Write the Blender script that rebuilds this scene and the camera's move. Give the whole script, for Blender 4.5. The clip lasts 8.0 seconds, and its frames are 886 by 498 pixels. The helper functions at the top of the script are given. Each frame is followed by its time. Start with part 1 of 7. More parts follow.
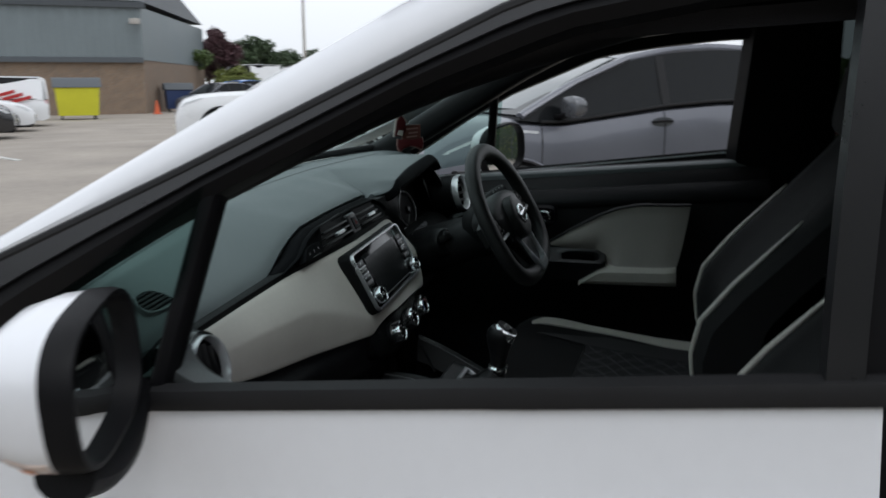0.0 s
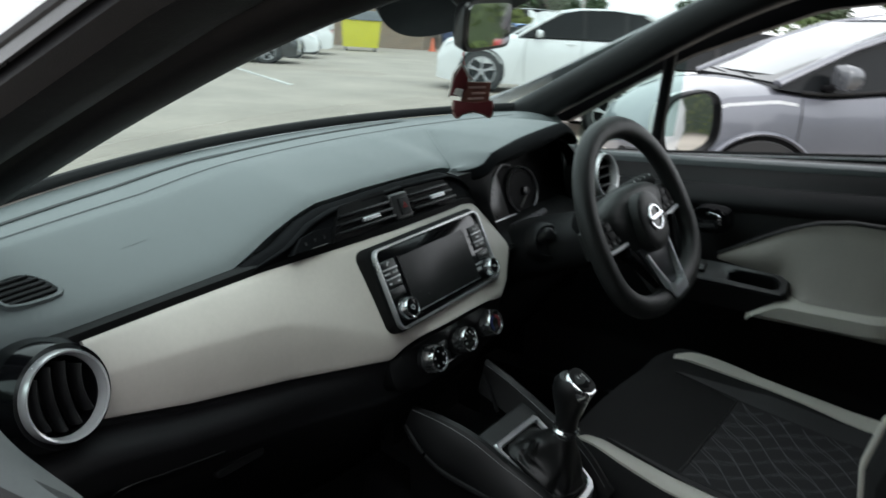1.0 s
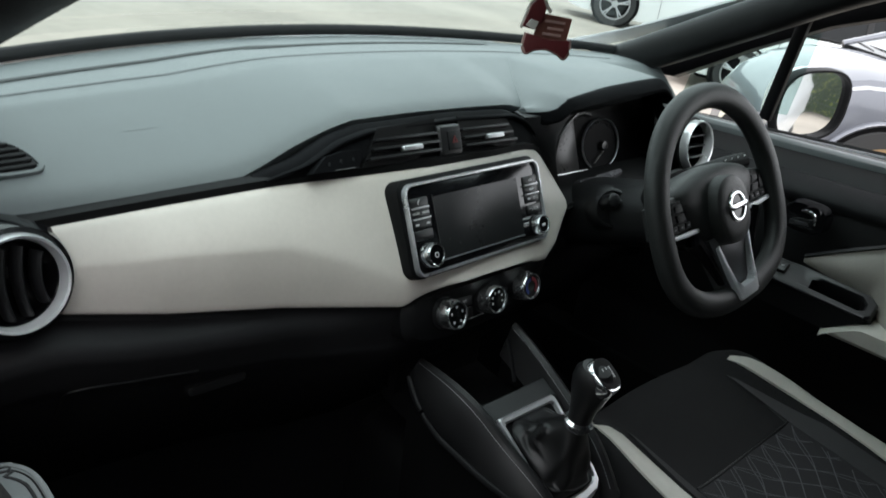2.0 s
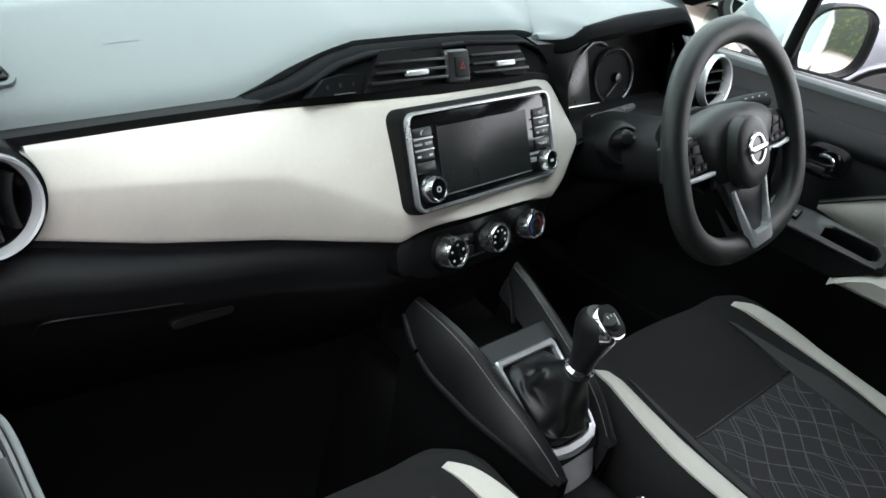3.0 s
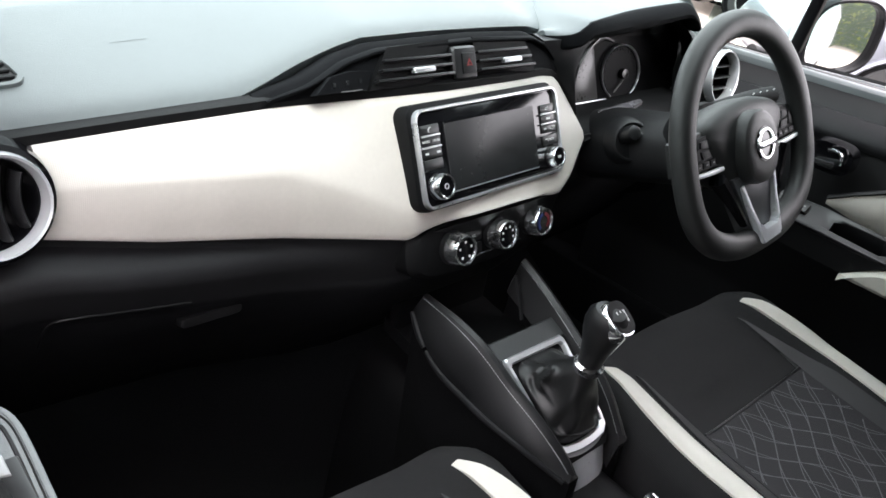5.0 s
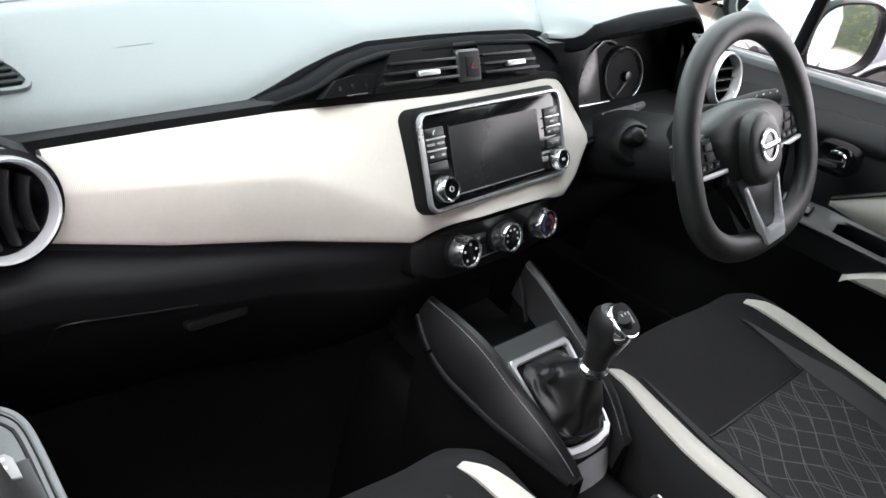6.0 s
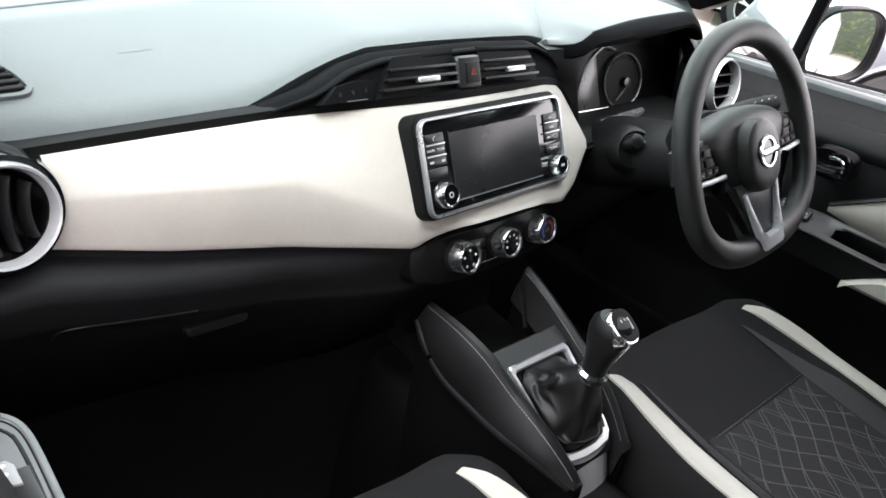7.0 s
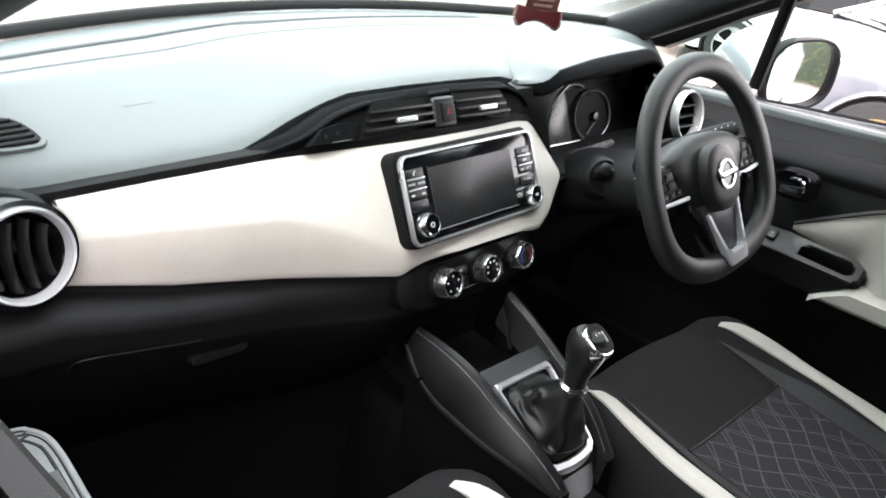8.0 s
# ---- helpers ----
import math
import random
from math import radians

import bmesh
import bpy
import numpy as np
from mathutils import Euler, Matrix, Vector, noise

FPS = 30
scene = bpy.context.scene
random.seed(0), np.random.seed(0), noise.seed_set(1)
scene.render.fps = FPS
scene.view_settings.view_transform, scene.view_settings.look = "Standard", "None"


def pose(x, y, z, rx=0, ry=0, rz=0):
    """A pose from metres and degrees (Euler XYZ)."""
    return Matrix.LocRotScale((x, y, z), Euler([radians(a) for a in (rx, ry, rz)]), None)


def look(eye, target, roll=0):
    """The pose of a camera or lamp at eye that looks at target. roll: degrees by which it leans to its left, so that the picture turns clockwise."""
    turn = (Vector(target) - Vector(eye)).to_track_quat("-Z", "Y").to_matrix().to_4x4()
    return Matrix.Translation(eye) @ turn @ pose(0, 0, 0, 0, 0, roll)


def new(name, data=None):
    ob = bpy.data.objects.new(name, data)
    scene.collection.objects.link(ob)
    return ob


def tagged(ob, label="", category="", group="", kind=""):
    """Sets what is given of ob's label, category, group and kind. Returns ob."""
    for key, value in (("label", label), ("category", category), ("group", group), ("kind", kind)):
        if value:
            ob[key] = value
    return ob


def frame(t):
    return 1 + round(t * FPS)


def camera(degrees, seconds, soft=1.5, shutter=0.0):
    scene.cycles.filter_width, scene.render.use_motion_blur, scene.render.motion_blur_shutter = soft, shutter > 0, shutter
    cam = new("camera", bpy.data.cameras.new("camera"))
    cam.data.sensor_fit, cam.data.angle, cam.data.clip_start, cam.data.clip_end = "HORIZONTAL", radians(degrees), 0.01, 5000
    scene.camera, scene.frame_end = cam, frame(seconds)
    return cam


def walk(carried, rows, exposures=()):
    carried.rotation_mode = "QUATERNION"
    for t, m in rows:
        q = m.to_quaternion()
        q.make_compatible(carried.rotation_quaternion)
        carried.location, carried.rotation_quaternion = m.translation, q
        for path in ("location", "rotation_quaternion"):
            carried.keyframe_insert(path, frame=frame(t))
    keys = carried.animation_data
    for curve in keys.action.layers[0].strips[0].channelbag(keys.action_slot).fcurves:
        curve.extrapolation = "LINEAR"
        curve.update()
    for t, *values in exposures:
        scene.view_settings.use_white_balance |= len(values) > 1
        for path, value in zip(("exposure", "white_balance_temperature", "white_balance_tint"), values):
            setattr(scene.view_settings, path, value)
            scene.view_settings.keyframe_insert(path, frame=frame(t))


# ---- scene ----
cam = camera(55.0, 8.0, soft=1.6, shutter=0.4)
# seconds, eye, yaw, pitch, roll
PATH = [
    (0, -1.5466, -0.5763, 1.3120, -72.036, -14.067, -3.200),
    (0.3, -1.3609, -0.6440, 1.2869, -67.764, -13.827, -1.785),
    (0.5, -1.2358, -0.6542, 1.2737, -65.411, -15.022, -1.511),
    (0.7, -1.1335, -0.6487, 1.2772, -61.750, -16.280, -1.140),
    (0.8, -1.0726, -0.6434, 1.2744, -59.172, -16.901, -1.324),
    (1, -1.0001, -0.6747, 1.2700, -54.327, -16.885, -0.066),
    (2.3, -0.8313, -0.6320, 1.2679, -48.902, -25.075, 10.717),
    (2.5, -0.8234, -0.6198, 1.2613, -49.616, -26.173, 11.730),
    (3, -0.8117, -0.6028, 1.2552, -49.725, -27.688, 12.121),
    (3.5, -0.8099, -0.6023, 1.2492, -49.653, -27.878, 11.818),
    (4, -0.8086, -0.6015, 1.2491, -49.510, -28.173, 11.868),
    (4.5, -0.8102, -0.6001, 1.2498, -49.453, -28.000, 11.730),
    (6, -0.8182, -0.5985, 1.2518, -49.218, -27.662, 11.336),
    (6.5, -0.8197, -0.5971, 1.2512, -49.196, -27.772, 11.323),
    (7, -0.8202, -0.5967, 1.2536, -49.322, -27.354, 11.461),
    (7.5, -0.8243, -0.6011, 1.2560, -49.361, -27.201, 11.051),
    (8, -0.8673, -0.6622, 1.2678, -49.082, -24.219, 8.793),
]
# seconds, stops, white balance
EXPOSURE = [(0, -1.15, 6250, 10), (0.5, -1.7, 6400, 8), (0.7, -0.98, 6420, 8), (1.0, -0.02, 6450, 9), (1.4, 0.1, 6500, 10), (2.3, 0.62, 6500, 10), (3.0, 1.25, 6500, 12), (3.5, 1.49, 6600, 15), (4.5, 1.66, 6680, 18), (6.3, 1.69, 6740, 19), (7.5, 1.67, 6800, 19), (8.0, 1.84, 6820, 19)]
# the lean of the parked car, which carries the path that runs beside and into it
LEAN = Matrix.Translation((0.05, 0, -0.10)) @ Matrix.Rotation(radians(4.187), 4, (-0.4341, -0.9008, 0)) @ Matrix.Translation((-0.05, 0, 0.10))
walk(cam, [(t, LEAN @ pose(x, y, z, 0, 0, yaw) @ pose(0, 0, 0, 90 + pitch) @ pose(0, 0, 0, 0, 0, roll)) for t, x, y, z, yaw, pitch, roll in PATH], EXPOSURE)

# ---- daylight under thin cloud ----
world = bpy.data.worlds.new("sky")
scene.world = world
world.use_nodes = True
wn, wl = world.node_tree.nodes, world.node_tree.links
sky = wn.new("ShaderNodeTexSky")
sky.sky_type, sky.sun_disc = "NISHITA", False
sky.sun_elevation, sky.sun_rotation = radians(63), radians(-131)
sky.air_density, sky.dust_density, sky.ozone_density = 1.0, 4.0, 1.0
grey = wn.new("ShaderNodeHueSaturation")
grey.inputs["Saturation"].default_value = 0.22
wl.new(sky.outputs[0], grey.inputs["Color"])
# thin bright cloud over the blue
cloud = wn.new("ShaderNodeMix")
cloud.data_type = "RGBA"
cloud.inputs["Factor"].default_value = 0.75
for socket in cloud.inputs:
    if socket.type == "RGBA" and socket.name == "A":
        wl.new(grey.outputs[0], socket)
    elif socket.type == "RGBA" and socket.name == "B":
        socket.default_value = (4.8, 4.95, 5.1, 1)
wl.new([socket for socket in cloud.outputs if socket.type == "RGBA"][0], wn["Background"].inputs["Color"])
wn["Background"].inputs["Strength"].default_value = 0.50
sun = bpy.data.lights.new("sun", "SUN")
sun.energy, sun.angle, sun.color = 0.5, radians(30), (1.0, 0.985, 0.96)
sun_ob = new("sun", sun)
sun_ob.matrix_world = look((-3.0, -2.6, 8.0), (0, 0, 0))

# ---- materials ----


def mat(name, color, rough=0.5, metal=0.0, vary=0.12, scale=12.0, bump=0.0, bump_scale=400.0, coat=0.0, grime=0.0, spec=0.5, per_object=0.0):
    """A surface with two scales of colour variation and a fine relief."""
    m = bpy.data.materials.new(name)
    m.use_nodes = True
    n, l = m.node_tree.nodes, m.node_tree.links
    b = n["Principled BSDF"]
    b.inputs["Roughness"].default_value, b.inputs["Metallic"].default_value = rough, metal
    b.inputs["Specular IOR Level"].default_value = spec
    b.inputs["Coat Weight"].default_value = coat
    b.inputs["Coat Roughness"].default_value = 0.05
    tc = n.new("ShaderNodeTexCoord")
    big, small = n.new("ShaderNodeTexNoise"), n.new("ShaderNodeTexNoise")
    big.inputs["Scale"].default_value, small.inputs["Scale"].default_value = scale, scale * 14
    big.inputs["Detail"].default_value = small.inputs["Detail"].default_value = 4
    l.new(tc.outputs["Object"], big.inputs["Vector"]), l.new(tc.outputs["Object"], small.inputs["Vector"])
    add = n.new("ShaderNodeMath")
    add.operation = "MULTIPLY_ADD"
    l.new(small.outputs["Fac"], add.inputs[0])
    add.inputs[1].default_value = 0.45
    l.new(big.outputs["Fac"], add.inputs[2])
    ramp = n.new("ShaderNodeMapRange")
    ramp.inputs["From Min"].default_value, ramp.inputs["From Max"].default_value = 0.45, 1.0
    ramp.inputs["To Min"].default_value, ramp.inputs["To Max"].default_value = 1 - vary, 1 + vary
    l.new(add.outputs[0], ramp.inputs["Value"])
    mul = n.new("ShaderNodeVectorMath")
    mul.operation = "SCALE"
    mul.inputs[0].default_value = color
    fac = ramp.outputs[0]
    if per_object:
        info, mm = n.new("ShaderNodeObjectInfo"), n.new("ShaderNodeMath")
        pr = n.new("ShaderNodeMapRange")
        pr.inputs["To Min"].default_value, pr.inputs["To Max"].default_value = 1 - per_object, 1 + per_object
        l.new(info.outputs["Random"], pr.inputs["Value"])
        mm.operation = "MULTIPLY"
        l.new(pr.outputs[0], mm.inputs[0]), l.new(fac, mm.inputs[1])
        fac = mm.outputs[0]
    l.new(fac, mul.inputs["Scale"])
    l.new(mul.outputs[0], b.inputs["Base Color"])
    rr = n.new("ShaderNodeMapRange")
    rr.inputs["From Min"].default_value, rr.inputs["From Max"].default_value = 0.4, 1.0
    rr.inputs["To Min"].default_value, rr.inputs["To Max"].default_value = max(0.0, rough - 0.06), min(1.0, rough + 0.06 + grime)
    l.new(add.outputs[0], rr.inputs["Value"])
    l.new(rr.outputs[0], b.inputs["Roughness"])
    if bump:
        grain, bp = n.new("ShaderNodeTexNoise"), n.new("ShaderNodeBump")
        grain.inputs["Scale"].default_value, grain.inputs["Detail"].default_value = bump_scale, 3
        bp.inputs["Strength"].default_value, bp.inputs["Distance"].default_value = bump, 0.001
        l.new(tc.outputs["Object"], grain.inputs["Vector"])
        l.new(grain.outputs["Fac"], bp.inputs["Height"]), l.new(bp.outputs[0], b.inputs["Normal"])
    return m


def weave_mat(name, color, rough, pitch, strength):
    """Cloth or textured skin: a fine grid of dimples."""
    m = mat(name, color, rough, vary=0.06)
    n, l = m.node_tree.nodes, m.node_tree.links
    tc, bp = n.new("ShaderNodeTexCoord"), n.new("ShaderNodeBump")
    sines = []
    for way in ((1, 0.7, 1), (1, -0.7, -1)):
        dot, sine = n.new("ShaderNodeVectorMath"), n.new("ShaderNodeMath")
        dot.operation, sine.operation = "DOT_PRODUCT", "SINE"
        dot.inputs[1].default_value = [c * 2 * math.pi / (pitch * 1.414) for c in way]
        l.new(tc.outputs["Object"], dot.inputs[0]), l.new(dot.outputs["Value"], sine.inputs[0])
        sines.append(sine)
    cell = n.new("ShaderNodeMath")
    cell.operation = "MULTIPLY"
    l.new(sines[0].outputs[0], cell.inputs[0]), l.new(sines[1].outputs[0], cell.inputs[1])
    bp.inputs["Strength"].default_value, bp.inputs["Distance"].default_value = strength, 0.0006
    l.new(cell.outputs[0], bp.inputs["Height"])
    l.new(bp.outputs[0], n["Principled BSDF"].inputs["Normal"])
    return m


def glass_mat(name, tint, gloss=0.9, ior=1.14, share=0.15):
    m = bpy.data.materials.new(name)
    m.use_nodes = True
    n, l = m.node_tree.nodes, m.node_tree.links
    n.remove(n["Principled BSDF"])
    clear, shine, mix, fres = n.new("ShaderNodeBsdfTransparent"), n.new("ShaderNodeBsdfGlossy"), n.new("ShaderNodeMixShader"), n.new("ShaderNodeFresnel")
    clear.inputs["Color"].default_value = (*tint, 1)
    shine.inputs["Roughness"].default_value = 0.02
    shine.inputs["Color"].default_value = (gloss, gloss, gloss, 1)
    fres.inputs["IOR"].default_value = ior
    low = n.new("ShaderNodeMath")
    low.operation = "MULTIPLY"
    low.inputs[1].default_value = share
    l.new(fres.outputs[0], low.inputs[0])
    l.new(low.outputs[0], mix.inputs[0]), l.new(clear.outputs[0], mix.inputs[1]), l.new(shine.outputs[0], mix.inputs[2])
    l.new(mix.outputs[0], n["Material Output"].inputs["Surface"])
    return m


PAINT = mat("white_paint", (0.80, 0.81, 0.84), 0.32, vary=0.03, scale=3, coat=0.6)
SILVER = mat("silver_paint", (0.125, 0.130, 0.152), 0.35, metal=0.35, vary=0.05, scale=3, coat=0.7, per_object=0.02)
RUBBER = mat("black_rubber", (0.012, 0.012, 0.013), 0.6, vary=0.2, bump=0.2, spec=0.3)
TRIM = mat("black_trim", (0.005, 0.005, 0.006), 0.5, vary=0.15, bump=0.25, bump_scale=900, spec=0.16)
LINER = mat("dark_headliner", (0.018, 0.018, 0.020), 0.9, vary=0.15, bump=0.4, bump_scale=700, spec=0.1)
# pad grey carries the sky light lying on a near-black plastic
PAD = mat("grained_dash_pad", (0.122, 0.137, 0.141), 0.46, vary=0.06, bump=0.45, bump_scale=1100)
DOOR = mat("grained_door_plastic", (0.0115, 0.0115, 0.0128), 0.50, vary=0.12, bump=0.35, bump_scale=1000, spec=0.2)
BLACK = mat("grained_black_plastic", (0.0075, 0.0075, 0.0083), 0.46, vary=0.12, bump=0.35, bump_scale=1000, spec=0.3)
SASH = mat("satin_sash_black", (0.014, 0.014, 0.0155), 0.30, vary=0.08, bump=0.12, bump_scale=900, spec=0.5)
SATIN = mat("satin_black_plastic", (0.010, 0.010, 0.011), 0.33, vary=0.1)
PIANO = mat("gloss_black_plastic", (0.005, 0.005, 0.006), 0.08, vary=0.1, spec=0.35)
CREAM = weave_mat("cream_textured_skin", (0.590, 0.545, 0.503), 0.5, 0.0026, 0.08)
CREAM_SEAT = mat("cream_leatherette", (0.74, 0.71, 0.64), 0.5, vary=0.05, bump=0.3, bump_scale=600)
CLOTH = weave_mat("black_seat_cloth", (0.0130, 0.0127, 0.0138), 0.9, 0.0018, 0.6)
CLOTH_GREY = weave_mat("charcoal_seat_cloth", (0.0320, 0.0315, 0.0341), 0.9, 0.0022, 0.6)
THREAD = mat("grey_thread", (0.30, 0.30, 0.31), 0.8, vary=0.1)
CHROME = mat("chrome", (0.84, 0.85, 0.87), 0.13, metal=0.97, vary=0.03)
SATIN_METAL = mat("satin_silver", (0.70, 0.71, 0.73), 0.30, metal=0.8, vary=0.04)
LEATHER = mat("black_leather", (0.010, 0.010, 0.0108), 0.42, vary=0.12, bump=0.18, bump_scale=900)
WHEEL_SKIN = mat("wheel_rim_skin", (0.0204, 0.0211, 0.0211), 0.48, vary=0.1, bump=0.4, bump_scale=900)
CARPET = mat("black_carpet", (0.004, 0.004, 0.0045), 0.95, vary=0.3, bump=0.8, bump_scale=500, spec=0.1)
DISPLAY = mat("dark_display", (0.016, 0.017, 0.018), 0.24, vary=0.05, spec=0.4)
LCD = mat("grey_lcd", (0.10, 0.095, 0.09), 0.25, vary=0.05)
PRINT = mat("white_print", (0.62, 0.62, 0.62), 0.6, vary=0.04)
PALE_TRIM = mat("silver_painted_trim", (0.62, 0.63, 0.66), 0.3, metal=0.15, vary=0.03)
RING = mat("bright_satin_metal", (0.80, 0.80, 0.82), 0.24, metal=0.55, vary=0.02)
COWL = mat("soft_black_plastic", (0.0045, 0.0047, 0.0055), 0.75, vary=0.15, bump=0.3, bump_scale=900, spec=0.06)
BOOT = mat("smooth_black_leather", (0.007, 0.007, 0.0075), 0.40, vary=0.12, bump=0.12, bump_scale=600)
FOOT = mat("dull_black_plastic", (0.0045, 0.0045, 0.005), 0.55, vary=0.15, bump=0.3, bump_scale=900, spec=0.16)
VINYL = mat("grey_seat_vinyl", (0.034, 0.034, 0.036), 0.5, vary=0.06, bump=0.3, bump_scale=700)
RED = mat("red_plastic", (0.42, 0.02, 0.02), 0.4, vary=0.08)
BLUE_DIM = mat("blue_print", (0.05, 0.07, 0.22), 0.3, vary=0.05)
RED_DIM = mat("red_print", (0.20, 0.03, 0.04), 0.3, vary=0.05)
AMBER = mat("clear_orange_lens", (0.72, 0.60, 0.54), 0.15, vary=0.05, coat=0.5)
LENS = mat("clear_lamp_lens", (0.66, 0.68, 0.70), 0.12, vary=0.05, coat=0.8)
MIRROR = mat("mirror_glass", (0.86, 0.88, 0.88), 0.015, metal=1.0, vary=0.0)
SCREEN_GLASS = glass_mat("green_tinted_glass", (0.64, 0.75, 0.73))
CLEAR_GLASS = glass_mat("lightly_tinted_glass", (0.72, 0.81, 0.79))
PRIVACY_GLASS = glass_mat("privacy_glass", (0.20, 0.22, 0.22))
DARK_GLASS = mat("dark_car_glass", (0.008, 0.009, 0.010), 0.05, vary=0.1, spec=0.18)
TYRE = mat("tyre_rubber", (0.018, 0.018, 0.019), 0.75, vary=0.2, bump=0.4)
ALLOY = mat("alloy_wheel", (0.45, 0.45, 0.47), 0.3, metal=0.8, vary=0.06)
BRONZE = mat("bronze_alloy_wheel", (0.30, 0.20, 0.11), 0.4, metal=0.6, vary=0.1)

# ---- mesh helpers ----


def thing(name, label, category, place=(0, 0, 0), group="", kind=""):
    ob = new(name)
    ob.location = place
    ob.empty_display_size = 0.1
    return tagged(ob, label, category, group, kind)


def part(name, bm, material, parent=None, label="", smooth=35):
    """Links a bmesh, made in world coordinates, as one mesh object under a thing or a part."""
    bmesh.ops.recalc_face_normals(bm, faces=bm.faces)
    me = bpy.data.meshes.new(name)
    bm.to_mesh(me)
    bm.free()
    me.materials.append(material)
    if smooth:
        me.polygons.foreach_set("use_smooth", [True] * len(me.polygons))
        me.set_sharp_from_angle(angle=radians(smooth))
    ob = new(name, me)
    if parent:
        root = parent
        while root.parent:
            root = root.parent
        if parent is not root:
            ob.parent, ob.matrix_parent_inverse = parent, Matrix.Identity(4)
        else:
            ob.parent = root
            ob.matrix_parent_inverse = root.matrix_basis.inverted()
    if label:
        ob["label"] = label
    return ob


def basis(origin, xdir, updir):
    """A frame with local x along xdir, local y near updir, and z out of the face."""
    x = Vector(xdir).normalized()
    z = x.cross(Vector(updir)).normalized()
    y = z.cross(x)
    m = Matrix((x, y, z)).transposed().to_4x4()
    m.translation = origin
    return m


ID = Matrix.Identity(4)


def box(bm, c, s, m=ID, bevel=0.0, seg=2):
    """A box with its middle at c and sizes s, in the frame m, with rounded edges."""
    made = bmesh.ops.create_cube(bm, size=1.0, matrix=m @ Matrix.Translation(c) @ Matrix.Diagonal((*s, 1)))
    if bevel:
        edges = list({e for v in made["verts"] for e in v.link_edges})
        bmesh.ops.bevel(bm, geom=edges, offset=bevel, segments=seg, affect="EDGES", profile=0.6)
    return bm


def loft(bm, loops, closed=True, caps=True):
    """Skins a row of loops with equal counts."""
    rows = [[bm.verts.new(p) for p in loop] for loop in loops]
    n = len(rows[0])
    for a, b in zip(rows, rows[1:]):
        for i in range(n if closed else n - 1):
            j = (i + 1) % n
            bm.faces.new((a[i], a[j], b[j], b[i]))
    if caps and closed:
        bm.faces.new(rows[0][::-1])
        bm.faces.new(rows[-1])
    return bm


def ellipse(rx, ry, n=32, z=0.0, power=2.0, turn=0.0):
    """A loop in the local xy plane; power above two squares it off."""
    out = []
    for i in range(n):
        a = 2 * math.pi * i / n + turn
        c, s = math.cos(a), math.sin(a)
        out.append(Vector((math.copysign(abs(c) ** (2 / power), c) * rx, math.copysign(abs(s) ** (2 / power), s) * ry, z)))
    return out


def disc_stack(bm, m, steps, n=32, power=2.0, caps=True):
    """Turned shape: steps of (rx, ry, z) along the local z axis."""
    return loft(bm, [[m @ p for p in ellipse(rx, ry, n, z, power)] for rx, ry, z in steps], True, caps)


def round_rect(w, h, r, seg=5, z=0.0):
    out = []
    for cx, cy, a0 in ((w / 2 - r, h / 2 - r, 0), (-w / 2 + r, h / 2 - r, 90), (-w / 2 + r, -h / 2 + r, 180), (w / 2 - r, -h / 2 + r, 270)):
        for i in range(seg + 1):
            a = radians(a0 + 90 * i / seg)
            out.append(Vector((cx + r * math.cos(a), cy + r * math.sin(a), z)))
    return out


def plate(bm, m, outline, z0, z1, edge=0.0):
    """A flat plate of an outline (local xy) from z0 to z1, its front edge eased by edge."""
    c = sum((Vector(p).to_3d() for p in outline), Vector()) / len(outline)

    def ring(z, inset):
        loop = []
        for p in outline:
            p = Vector((p[0], p[1], 0))
            d = (p - c)
            f = max(0.0, 1 - inset / max(d.length, 1e-6))
            loop.append(m @ (c + d * f + Vector((0, 0, z))))
        return loop

    loops = [ring(z0, 0), ring(z1 - edge, 0)]
    if edge:
        loops += [ring(z1 - edge * 0.3, edge * 0.3), ring(z1, edge)]
    else:
        loops[-1] = ring(z1, 0)
    return loft(bm, loops)


def frame_ring(bm, m, outer, inner, z0, z1, edge=0.0015):
    """A flat ring between two outlines of equal counts."""
    at = lambda loop, z, k=0.0: [m @ (Vector((p[0], p[1], 0)) * (1 - k) + Vector((0, 0, z))) for p in loop]
    mid = lambda a, b, f: [Vector((p[0], p[1], 0)) * (1 - f) + Vector((q[0], q[1], 0)) * f for p, q in zip(a, b)]
    loops = [at(outer, z0), at(outer, z1 - edge), at(mid(outer, inner, 0.2), z1), at(mid(outer, inner, 0.8), z1), at(inner, z1 - edge), at(inner, z0)]
    rows = [[bm.verts.new(p) for p in loop] for loop in loops]
    n = len(rows[0])
    rows.append(rows[0])
    for a, b in zip(rows, rows[1:]):
        for i in range(n):
            bm.faces.new((a[i], a[(i + 1) % n], b[(i + 1) % n], b[i]))
    return bm


def smooth_path(pts, n):
    """n points on a smooth curve through pts."""
    pts = [Vector(p) for p in pts]
    k = len(pts)
    out = []
    for i in range(n):
        f = i / (n - 1) * (k - 1)
        j = min(int(f), k - 2)
        u = f - j
        p0, p1, p2, p3 = pts[max(j - 1, 0)], pts[j], pts[j + 1], pts[min(j + 2, k - 1)]
        out.append(0.5 * (2 * p1 + (p2 - p0) * u + (2 * p0 - 5 * p1 + 4 * p2 - p3) * u * u + (3 * p1 - p0 - 3 * p2 + p3) * u ** 3))
    return out


